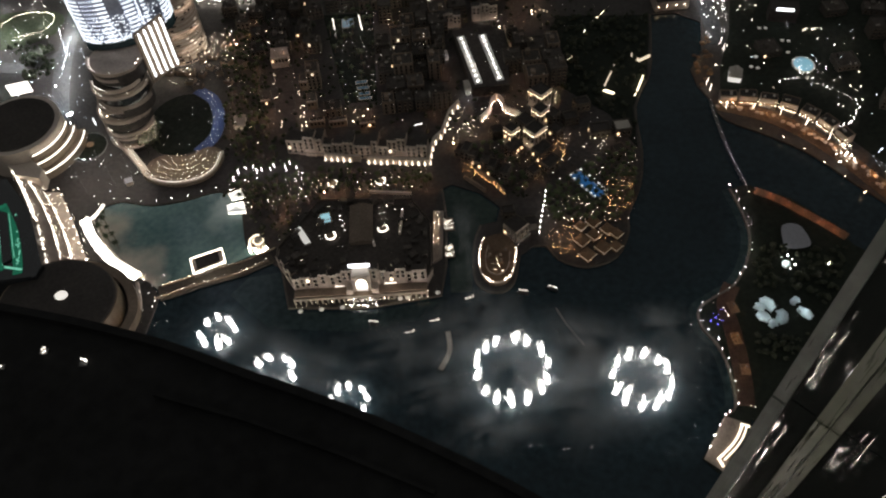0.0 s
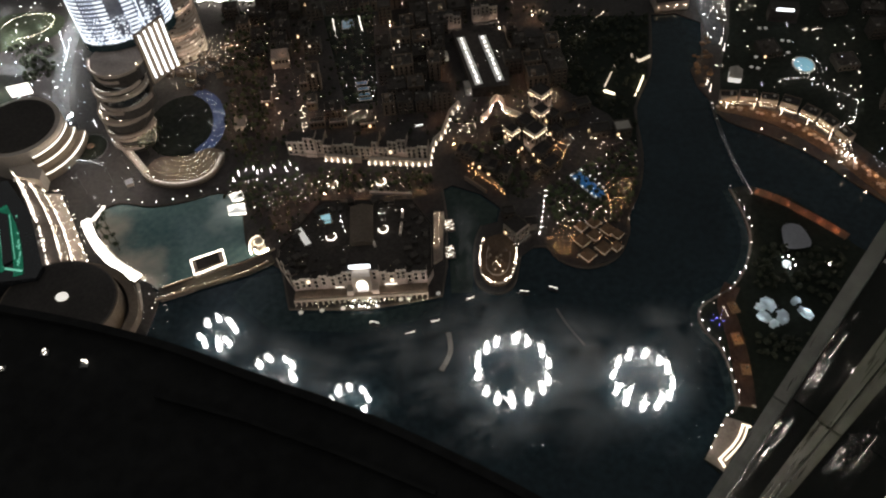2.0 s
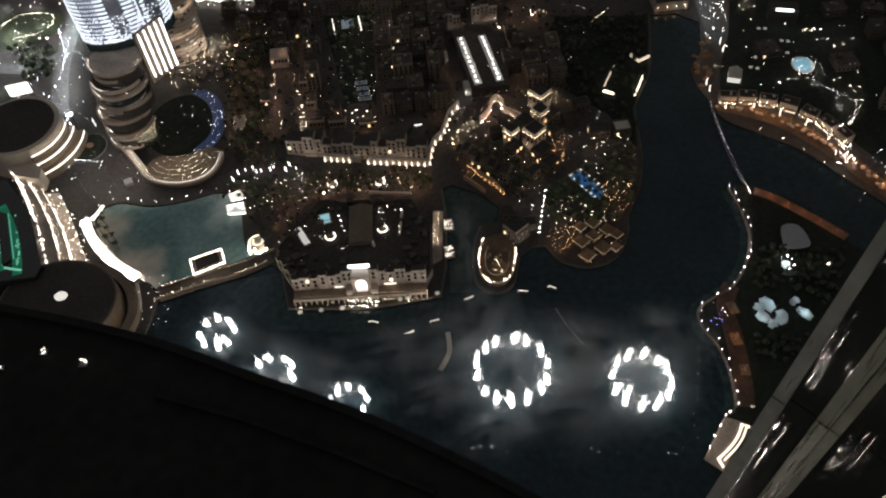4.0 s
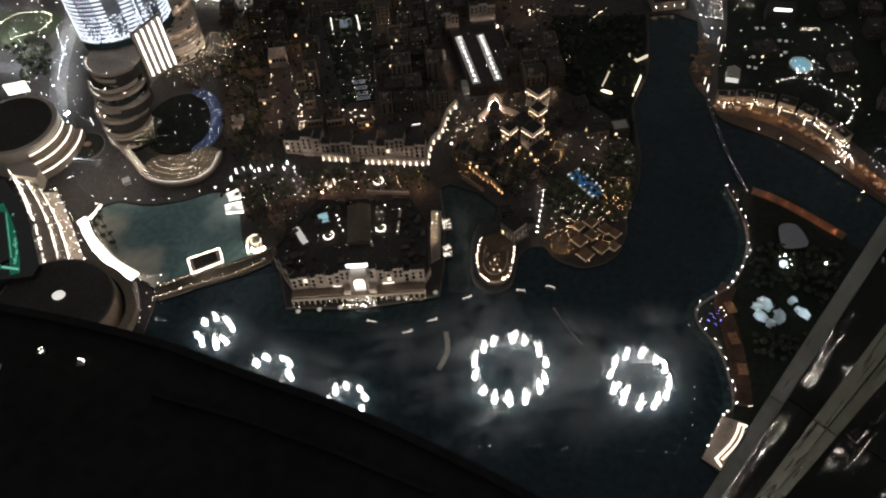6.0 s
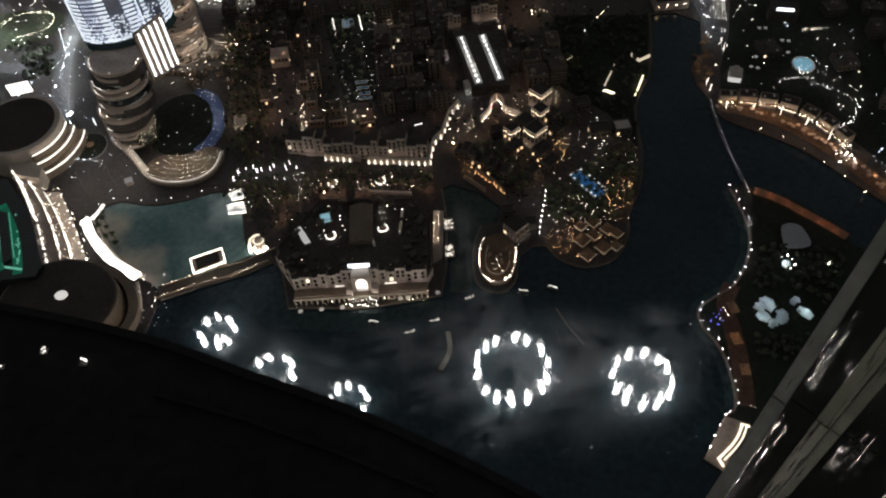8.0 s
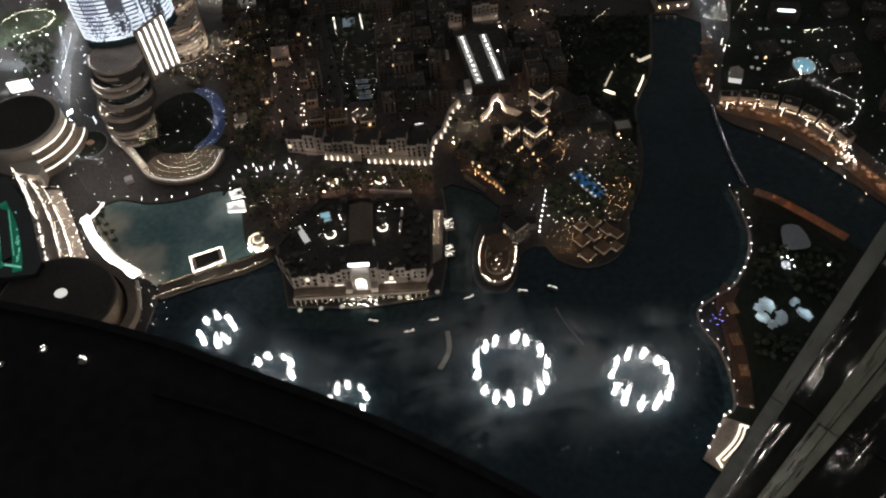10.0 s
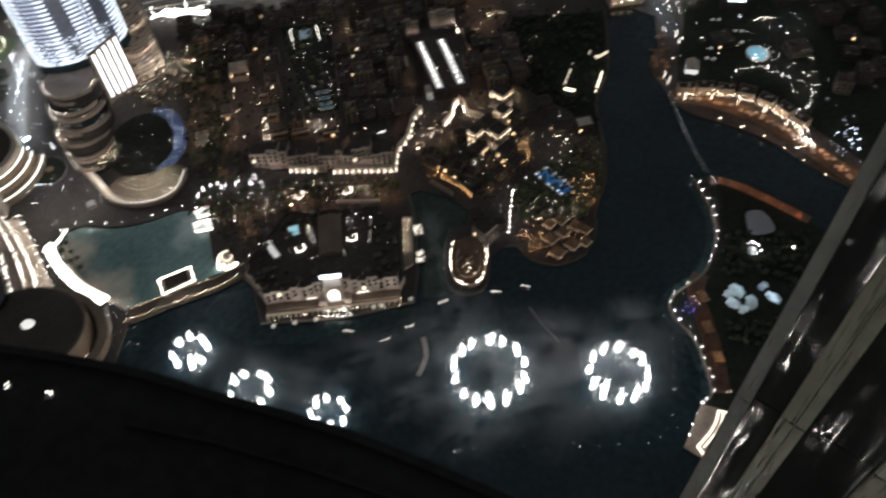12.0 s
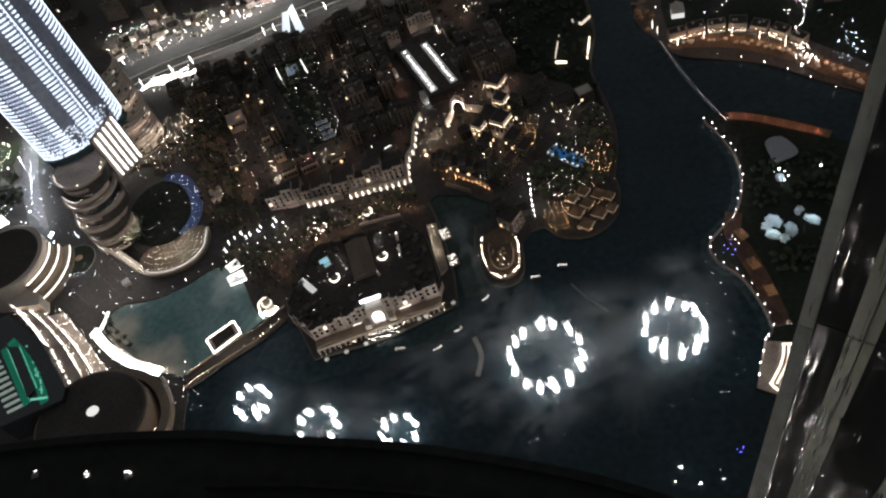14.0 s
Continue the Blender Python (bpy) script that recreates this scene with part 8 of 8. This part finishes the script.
structure("brick_walk", bm, M_BRICK_DARK, "dark red-brown brick walk through the park", "walk")
for k, (x, y, w, d, t) in enumerate(((187.8, 278.9, 6, 9, 8), (183.3, 255.4, 6, 9, 4), (182.4, 232.8, 6, 8, -6))):
    sk = thing("lit_paving_square", "lighter brick square, lamplight put into its tone, under a lamp", "paving", (x, y, 0.3), t, "lit paving squares")
    bm = bmesh.new()
    box(bm, -w / 2, -d / 2, 0, w / 2, d / 2, 0.25)
    part("slab", bm, M_BRICK, sk)
    hl = hooded_lamp("hooded amber lamp over the paving square", "paving lamps", 3.6, G_HOOD_WARM)
    hl.matrix_basis = pose(x, y, 0.55)
lights_on([(170.1, 268.7), (172.9, 273.7), (174.1, 270.9), (177.3, 273.3), (177.7, 268.0), (174.1, 265.7), (178.9, 276.2)], 2.5, 0.45, G_BLUE, "blue_lights", "deep blue lamps on the park terrace")
lights_on([(175.3, 282.4), (181.5, 275.1), (182.1, 271.9), (176.4, 269.8), (180.9, 278.2), (178.3, 207.2), (179.7, 206.3)], 2.5, 0.4, V_WARM, "terrace_lamps", "warm lamps on the park terrace")
FAN = thing("fan_canopy", "pale fan-shaped sail canopy on slim posts", "canopy", (0, 0, 0))
fp = [(239.2, 340.0), (250.2, 339.3), (253.6, 326.3), (250.5, 319.7), (236.5, 319.7), (235.2, 327.7)]
bm = bmesh.new()
fc = sum((Vector(p) for p in fp), Vector((0, 0))) / 6
top = bm.verts.new((*fc, 6.2))
low = [bm.verts.new((*p, 5.0)) for p in curve(fp, 3)]
for i in range(len(low)):
    bm.faces.new((low[i], low[(i + 1) % len(low)], top))
part("sail", bm, M_SAIL, FAN)
for p in fp[::2]:
    bm = bmesh.new()
    cone(bm, p[0], p[1], 0.05, 5.0, 0.14, 0.1, 6)
    part("post", bm, M_METAL, FAN)


def lit_tent(x, y, w, d, t, mt, label):
    ob = thing("lit_tent", label, "tent", (x, y, 0.05), t, "park tents")
    bm = bmesh.new()
    n = 8
    rt = random.Random(int(x * 3 + y))
    rows = []
    for i in range(n + 1):
        a = math.pi * i / n
        rows.append([bm.verts.new((w / 2 * math.cos(a) * (1 - 0.45 * abs(s)) * rt.uniform(0.85, 1.1), d / 2 * s * rt.uniform(0.85, 1.05), max(0.02, 4.2 * math.sin(a) * (1 - 0.35 * s * s)) * rt.uniform(0.75, 1.2))) for s in (-1, -0.5, 0, 0.5, 1)])
    for a, b in zip(rows, rows[1:]):
        for j in range(4):
            bm.faces.new((a[j], a[j + 1], b[j + 1], b[j]))
    part("canvas", bm, M_CANVAS, ob, "pale canvas lit from inside", True)
    bm = bmesh.new()
    ball(bm, 0.6, 0.4, 1.7, 0.34, 8, 6)
    part("bulb", bm, mt, ob, "cool white bulb")
    for k in range(4):
        bm = bmesh.new()
        cone(bm, (w / 2 - 0.3) * (1 if k % 2 else -1), d * (0.3 if k < 2 else -0.3), 0, 0.4, 0.2, 0.1, 6)
        part("peg", bm, M_METAL, ob)
    return ob


lit_tent(211.1, 278.9, 9, 12, 25, G_TENT, "rounded tent glowing cool white in the park")
lit_tent(205.2, 269.7, 8, 9, 40, G_TENT, "rounded tent glowing cool white in the park")
lit_tent(216.7, 268.6, 12, 8, 70, G_TENT_WEAK, "low wide tent glowing dim white")
lit_tent(229.2, 279.3, 8, 5, 20, G_TENT_WEAK, "small tent glowing dim white")
lit_tent(232.6, 269.6, 7, 11, 35, G_TENT, "bright open tent in the park")
lamp_row(hooded_lamp("added hooded cool lamp that brightens the lawn by the tents", "tent lamps", 6, G_COOL), [(214.0, 274.1, 0), (227.0, 268.4, 0)])
lit_tent(204.9, 277.2, 6, 7, 60, G_TENT_WEAK, "small tent glowing dim white")
lit_tent(209.9, 263.6, 7, 6, 10, G_TENT_WEAK, "low tent glowing dim white")
lit_tent(233.0, 309.2, 6, 6, 10, G_TENT, "small star-shaped lit tent")
lights_on([(230.4, 313.3), (234.5, 313.9), (236.6, 310.8), (236.6, 306.0), (230.3, 305.6), (232.7, 303.5), (259.3, 304.6), (261.0, 306.3)], 4.5, 0.7, V_WHITE, "tent_lights", "white lights round the small tent")
bm = bmesh.new()
rnd = random.Random(131)
for x, y in scatter([(215.9, 325.7), (278.6, 319.2), (257.6, 283.3), (211.9, 236.1), (191.1, 238.1)], 90, 3.5, 130, (disc(219.5, 272.7, 26, 20), disc(233.0, 309.2, 9, 9), disc(247.7, 332.4, 14, 14))):
    clump(bm, x, y, rnd.uniform(1.5, 3), rnd.uniform(1.4, 2.8), rnd)
stuff("park_trees", bm, M_LEAF_DARK, "dark low trees filling the park", "trees")
# small quay with a bent light wall
QW = thing("bent_light_wall", "bent cream wall with a glowing line on the small quay", "wall", (0, 0, 0))
ql = curve([(169.5, 196.1), (165.7, 190.0), (160.0, 184.0), (151.0, 177.1)], 5, False)
for off, w, z, mt, nm in ((0, 1.1, 1.3, G_EDGE_SOFT, "light_line"), (1.6, 1.0, 2.0, M_CREAM, "wall"), (3.0, 0.8, 1.2, G_EDGE_SOFT, "light_line")):
    bm = bmesh.new()
    ribbon(bm, [(x + off * 0.8, y - off * 0.5) for x, y in ql], w, 0.36, z)
    part(nm, bm, mt, QW)
for a, b in (((169.0, 196.6), (173.8, 194.7)), ((150.1, 177.2), (151.8, 171.5))):
    bm = bmesh.new()
    ribbon(bm, [a, b], 1.0, 0.36, 1.3)
    part("end_light", bm, G_EDGE_SOFT, QW)
bm = bmesh.new()
prism(bm, [(161.2, 202.8), (174.4, 196.4), (160.3, 180.5), (151.0, 168.9), (142.2, 177.5), (152.5, 191.1)], 0.06, 0.35)
structure("quay_paving", bm, M_SAND, "pale paving of the small quay", "paving")

# ---- on the lake ----
def boat(x, y, t):
    ob = thing("tour_boat", "small dark tour boat with a white light strip", "boat", (x, y, -0.88), t, "tour boats")
    bm = bmesh.new()
    hull = [(-4.2, -1.1), (2.6, -1.2), (4.6, 0), (2.6, 1.2), (-4.2, 1.1)]
    lo = [bm.verts.new((px * 0.88, py * 0.7, 0)) for px, py in hull]
    hi = [bm.verts.new((px, py, 1.0)) for px, py in hull]
    bm.faces.new(lo[::-1])
    bm.faces.new(hi)
    for i in range(5):
        j = (i + 1) % 5
        bm.faces.new((lo[i], lo[j], hi[j], hi[i]))
    part("hull", bm, M_TARP, ob)
    bm = bmesh.new()
    box(bm, -3.2, -1.0, 2.2, 2.0, 1.0, 2.35)
    part("canopy", bm, M_TARP, ob)
    for px in (-3, 1.8):
        for py in (-0.9, 0.9):
            bm = bmesh.new()
            box(bm, px - 0.06, py - 0.06, 1.002, px + 0.06, py + 0.06, 2.2)
            part("post", bm, M_TIMBER, ob)
    bm = bmesh.new()
    box(bm, -3.4, -1.2, 2.55, 2.4, -1.02, 2.8)
    part("light_strip", bm, G_BOAT, ob, "white light strip")
    bm = bmesh.new()
    box(bm, 2.41, -1.2, 2.55, 2.58, 0.4, 2.8)
    part("bow_light", bm, G_BOAT, ob, "white light strip")
    return ob


boat(-50.4, 288.7, 160)
boat(-26.1, 280.2, 8)
boat(-9.1, 287.8, 8)
boat(15.3, 303.6, 14)
boat(51.6, 303.8, 165)
boat(71.8, 305.0, 152)
bm = bmesh.new()
ribbon(bm, curve([(-1.1, 278.2), (-1.0, 263.6), (-7.7, 250.5)], 8, False), 3.2, -0.88, -0.4)
tagged(part("pontoon", bm, M_CONC), "curved pale floating pontoon on the lake", "pontoon")
bm = bmesh.new()
ribbon(bm, curve([(72.3, 290.2), (77.6, 276.3), (86.1, 260.4)], 6, False), 1.2, -0.88, -0.6)
tagged(part("pontoon", bm, M_METAL), "dim grey floating pontoon on the lake", "pontoon")
rnd = random.Random(140)
lights_on([(x + rnd.uniform(-4, 4), y + rnd.uniform(-2, 2)) for x, y, a in along([(5.6, 197.5), (62.2, 190.7), (127.3, 181.6)], 9)] + [(x + rnd.uniform(-3, 3), y) for x, y, a in along([(156.8, 268.7), (154.9, 241.5), (150.9, 218.1), (136.8, 186.1)], 9)] + [(x + rnd.uniform(-3, 3), y) for x, y, a in along([(127.3, 181.6), (146.1, 196.0)], 8)], -0.5, 0.2, G_BUOY, "buoy_lights", "tiny dim lights floating on the lake")
lights_on([(114.1, 148.6), (117.6, 148.2), (115.0, 146.4)], 0.4, 0.5, G_BLUE, "blue_float_lights", "deep blue lights on a float")
lights_on([(80.8, 150.9), (81.8, 150.1), (86.9, 138.4), (99.3, 136.0), (100.1, 141.2), (74.8, 144.2)], 0.4, 0.55, V_WHITE, "float_lights", "white lights on floats by the near shore")

# ---- far motorway behind the old town ----
MW = curve([(-326.8, 655.5), (-251.3, 686.2), (-185.5, 697.9), (-114.2, 697.2), (-29.7, 703.1), (89.6, 701.9)], 5, False)
bm = bmesh.new()
ribbon(bm, MW, 42, 0.01, 0.3)
structure("road", bm, M_ROAD, "wide dark motorway with bright verges", "road")
for off in (-11, 2):
    bm = bmesh.new()
    ribbon(bm, [(x + off * 0.25, y + off) for x, y in MW], 0.8, 0.31, 1.0)
    structure("kerb", bm, M_CONC, "pale concrete median of the motorway", "kerb")
bm = bmesh.new()
ribbon(bm, [(x + 8, y + 32) for x, y in MW], 24, 0.01, 0.28)
structure("pavement_strip", bm, M_ROAD_PALE, "pale lamplit strip beside the motorway", "pavement")
lamp_row(hooded_lamp("tall hooded motorway light", "motorway lights", 11, G_MOTORWAY), along([(x + 2, y + 16) for x, y in MW], 20) + along([(x - 4, y - 20) for x, y in MW], 22))
rnd = random.Random(150)
lights_on([(x + rnd.uniform(-6, 18), y + rnd.uniform(18, 48)) for x, y, a in along(MW, 2.2)], 3, 0.5, V_WHITE, "verge_lights", "white lamps crowding the far verge")
lights_on([(x + rnd.uniform(-20, 30), y + rnd.uniform(60, 170)) for x, y, a in along(MW, 3.4)], 3, 0.5, V_WARM, "far_lamps", "warm lamps of the districts behind the motorway")
VERGE = [(-256.0, 734.0), (-153.2, 721.2), (-60.0, 728.0), (-60.0, 748.0), (-149.9, 758.0), (-183.2, 780.6), (-246.0, 776.0)]
rv = random.Random(81)
for k, (x, y) in enumerate(scatter(VERGE, 42, 8, 82)):
    vb = thing("verge_block", "low pale service block in lamplight beside the motorway", "building", (x, y, 0.0), rv.uniform(-25, 25), "verge blocks")
    w, d, h = rv.uniform(4, 12), rv.uniform(3, 8), rv.uniform(2.5, 7)
    bm = bmesh.new()
    box(bm, -w / 2, -d / 2, 0, w / 2, d / 2, h)
    part("wall", bm, rv.choice((M_CREAM, M_CONC, M_SAND)), vb)
    bm = bmesh.new()
    box(bm, -w / 2 + 0.2, -d / 2 + 0.2, h + 0.003, w / 2 - 0.2, d / 2 - 0.2, h + 0.25)
    part("roof", bm, rv.choice((M_CONC, M_ROOF, M_SAND_DARK)), vb)
    bm = bmesh.new()
    box(bm, -w / 3, -d / 2 - 0.12, 0.6, w / 3, -d / 2 - 0.02, min(h - 0.4, 2.2))
    part("shop_window", bm, G_WHITE_SOFT if rv.random() < 0.25 else M_PANE, vb)
lamp_row(hooded_lamp("hooded white lamp between the verge blocks", "verge lamps", 8, G_MOTORWAY), [(x, y, 0) for x, y in scatter(VERGE, 26, 12, 83)])
lights_on(scatter(VERGE, 60, 3, 84), 4, 0.4, V_WHITE, "verge_lanterns", "white lamps crowding the verge blocks")
lights_on(scatter([(-250.0, 775.0), (-226.0, 768.0), (-188.0, 766.0), (-178.0, 772.0), (-214.0, 778.0)], 24, 2.5, 85), 4, 0.45, V_MINT, "verge_mint_lamps", "pale green lamps behind the verge")
BC = curve([(-213.7, 663.3), (-193.5, 664.7), (-172.4, 662.1), (-151.6, 663.1)], 5, False)
CN = thing("station_canopy", "long curved canopy glowing white beside the motorway", "canopy", (0, 0, 0))
rc = random.Random(70)
for nm_, pts_, wide in (("roof", BC, 4.4), ("rear_roof", [(x - 2, y + 6.0) for x, y in BC[3:-3]], 1.8)):
    bm = bmesh.new()
    row_ = along(pts_, 1.5)
    for i, (x, y, a) in enumerate(row_):
        ca, sa = math.cos(radians(a)), math.sin(radians(a))
        off = rc.gauss(0, 0.7) + 1.6 * math.sin(i * 0.33)
        x, y = x - sa * off, y + ca * off
        taper = 0.45 + 0.75 * math.sin(math.pi * (i + 1) / (len(row_) + 1))
        ribbon(bm, [(x - ca * 0.72, y - sa * 0.72), (x + ca * 0.72, y + sa * 0.72)], wide * taper * rc.uniform(0.6, 1.25), 5.0, 5.0 + rc.uniform(0.4, 1.2))
    part(nm_, bm, V_STEPS, CN, "glowing white canopy of many short panes")
rb = random.Random(77)
lights_on([(x + rb.gauss(0, 5), y + rb.gauss(3, 5)) for x, y, a in along(BC, 0.7)], 4, 0.6, V_STRIP, "station_lamps", "white lamps crowding the station forecourt")
for x, y, a in along(BC, 12):
    bm = bmesh.new()
    cone(bm, x, y, 0, 4.99, 0.3, 0.3, 6)
    part("column", bm, M_CONC, CN)
master_ = thing("lit_banner_mast", "slim mast with a tall white light banner", "mast", (0, 0, 0), 0, "banner masts")
bm = bmesh.new()
cone(bm, 0, 0, 0, 12, 0.2, 0.12, 6)
part("mast", bm, M_METAL, master_)
bm = bmesh.new()
box(bm, 0.25, -0.15, 3, 0.7, 0.15, 11.5)
part("banner", bm, G_STEPS, master_, "glowing white banner")
rb = random.Random(78)
lamp_row(master_, [(x + rb.uniform(-4, 10), y + rb.choice((-21, 22, 34)) + rb.uniform(-4, 4), 0) for x, y, a in along(MW, 17)])
rb = random.Random(79)
for k, (x, y, a) in enumerate(along(MW, 26)):
    town_house(x + rb.uniform(0, 14), y + rb.uniform(46, 62), rb.uniform(10, 20), rb.uniform(8, 14), rb.choice((4, 6, 9)), a, 1700 + k, 0.15, True)
WT = thing("pale_block", "pale faceted block given its own glow beside the motorway", "canopy", (0, 0, 0))
for pts_, h0, h1 in (([(-70.5, 662.5), (-62.5, 660.0), (-57.5, 690.0), (-63.5, 692.0)], 5.0, 11.0), ([(-56.0, 660.5), (-48.6, 664.5), (-51.5, 696.0), (-57.2, 690.3)], 4.0, 13.0)):
    bm = bmesh.new()
    lo = [bm.verts.new((*p, h - 0.9)) for p, h in zip(pts_, (h0, h0, h1, h1))]
    hi = [bm.verts.new((*p, h)) for p, h in zip(pts_, (h0 * 0.7, h0, h1, h1 * 0.8))]
    bm.faces.new(lo[::-1])
    bm.faces.new(hi)
    for i in range(4):
        bm.faces.new((lo[i], lo[(i + 1) % 4], hi[(i + 1) % 4], hi[i]))
    part("sail_roof", bm, G_HALL_DIM, WT, "pale glowing roof leaf")
    for p in pts_:
        bm = bmesh.new()
        cone(bm, p[0], p[1], 0, 3.0, 0.25, 0.2, 6)
        part("column", bm, M_CONC, WT)
rnd = random.Random(160)
for k, (x, y) in enumerate(scatter([(-330, 760), (150, 740), (260, 900), (-330, 930)], 34, 22, 161)):
    town_house(x, y, rnd.uniform(14, 26), rnd.uniform(12, 20), rnd.choice((10, 14, 22, 30)), rnd.uniform(-20, 20), 1500 + k, 0.05, True)

# the dark quarter below the motorway, and the wooded point
rq = random.Random(190)
for k, (x, y) in enumerate(scatter([(-186, 652), (-98, 656), (-98, 580), (-150, 566), (-172, 600)], 17, 15, 191)):
    town_house(x, y, rq.uniform(9, 15), rq.uniform(9, 14), rq.choice((6, 9, 12)), rq.uniform(-4, 8), 1900 + k, 0.05, True)
for k, (x, y) in enumerate(scatter([(-95, 660), (160, 655), (150, 632), (-95, 642)], 14, 14, 192)):
    town_house(x, y, rq.uniform(9, 15), rq.uniform(8, 12), rq.choice((6, 9, 12)), rq.uniform(-4, 8), 1930 + k, 0.08, True)
POINT = [(104, 512), (142, 470), (157, 430), (163, 476), (183, 515.5), (194, 559), (201, 593), (120, 602), (98, 560)]
bm = bmesh.new()
prism(bm, POINT, 0.01, 0.2)
structure("grove_ground", bm, M_PARK, "dark planted ground of the wooded point", "ground")
bm = bmesh.new()
for x, y in scatter(POINT, 130, 4.2, 193):
    clump(bm, x, y, rq.uniform(1.8, 3.6), rq.uniform(1.6, 3.2), rq)
for x, y in scatter([(-190, 660), (110, 664), (110, 640), (-100, 640), (-105, 560), (-176, 560)], 170, 4.2, 194):
    clump(bm, x, y, rq.uniform(1.8, 3.6), rq.uniform(1.4, 2.8), rq)
stuff("grove_trees", bm, M_LEAF_DARK, "dark low trees of the wooded point and the northern lanes", "trees")
lamp_mass(scatter([(-186, 652), (-98, 656), (-98, 580), (-150, 566), (-172, 600)], 16, 12, 195), 4, G_LANE, "quarter_lamps", "added hooded lamps that warm the ground below the motorway")
lights_on(scatter([(-186, 652), (100, 656), (100, 640), (-98, 590), (-150, 566), (-172, 600)], 46, 6, 196), 5, 0.26, V_WARM, "quarter_lights", "small warm lamps of the quarter below the motorway")


def parasol(label, group, fabric):
    """A square cafe parasol over a small table."""
    ob = thing("cafe_parasol", label, "parasol", group=group)
    bm = bmesh.new()
    b4 = [bm.verts.new((1.7 * math.cos(radians(a)), 1.7 * math.sin(radians(a)), 2.3)) for a in range(0, 360, 45)]
    tip = bm.verts.new((0, 0, 3.2))
    low = bm.verts.new((0, 0, 2.9))
    for i in range(8):
        bm.faces.new((b4[i], b4[(i + 1) % 8], tip))
        bm.faces.new((b4[(i + 1) % 8], b4[i], low))
    part("canopy", bm, fabric, ob)
    bm = bmesh.new()
    cone(bm, 0, 0, 0, 2.9, 0.05, 0.05, 6)
    part("pole", bm, M_METAL, ob)
    bm = bmesh.new()
    cone(bm, 0, 0, 0.7, 0.76, 0.6, 0.6, 10)
    part("tabletop", bm, M_TIMBER, ob)
    return ob


rq = random.Random(197)
lamp_row(parasol("pale cafe parasol on the shore promenade", "promenade parasols", M_SAND), [(x + rq.uniform(-3.2, 3.2), y + rq.uniform(-4, 1), rq.uniform(0, 90)) for x, y, a in along(PROM, 2.4) if rq.random() < 0.8])
lamp_row(parasol("white parasol given its own glow on the market quay", "quay parasols", G_QUAY_PARASOL), [(x, y, 10) for x, y in ((-99.5, 301.8), (-85.2, 302.0), (-71.0, 302.3), (-31.5, 305.8), (-26.4, 306.0), (-6.0, 308.2))])

# dark planting between the houses and round the squares
bm = bmesh.new()
rnd = random.Random(171)
for x, y in scatter([(-172, 455), (10, 450), (60, 480), (115, 520), (190, 520), (190, 640), (-172, 640)], 330, 4.5, 170):
    clump(bm, x, y, rnd.uniform(1.5, 3.2), rnd.uniform(1.2, 2.6), rnd)
stuff("town_trees", bm, M_LEAF_DARK, "dark low trees between the houses", "trees")
bm = bmesh.new()
for x, y in scatter([(-164.9, 417.2), (-154.7, 424.9), (-75.8, 416.2), (-92.5, 398.0), (-116.2, 365.3), (-129.1, 371.9)], 80, 3.2, 172) + scatter([(13.2, 445.3), (75.0, 440.1), (70.3, 388.7), (53.3, 387.8)], 60, 3.2, 173) + scatter([(76.6, 388.0), (154.0, 435.4), (145.2, 383.3), (127.6, 358.0), (82.9, 360.1)], 140, 2.6, 174):
    clump(bm, x, y, rnd.uniform(0.9, 2.0), rnd.uniform(0.9, 1.9), rnd)
stuff("garden_shrubs", bm, M_LEAF_DARK, "dark shrubs and low trees of the gardens", "shrubs")

# ---- lamps added behind the camera, laid out to mirror as streaks in the polished facade ----
rnd = random.Random(180)
STREAK_ROWS = []
for k in range(90):
    a = radians(186 + 1.22 * k + rnd.uniform(-1.5, 1.5))
    d = rnd.uniform(30, 110)
    while d < 620:
        STREAK_ROWS.append((8.9 + d * math.cos(a) + rnd.uniform(-0.6, 0.6), 8.0 + d * math.sin(a) + rnd.uniform(-0.6, 0.6)))
        d += rnd.uniform(6, 12) if rnd.random() < 0.72 else rnd.uniform(40, 160)
lights_on(STREAK_ROWS, -0.5, 0.95, G_STREAK, "boulevard_lights", "added lamp rows behind the tower, mirrored as streaks in the facade")
lamp_row(parasol("dim pale parasol given its own glow in the eastern park", "park parasols", G_QUAY_PARASOL), [(x, y, 0) for x, y in ((290.6, 559.6), (295.9, 558.9), (285.4, 539.7), (288.3, 534.0), (296.9, 539.6), (304.6, 540.8), (309.6, 539.3), (296.5, 527.7), (304.3, 524.9), (276.3, 522.4), (268.9, 510.5), (273.7, 508.3))])
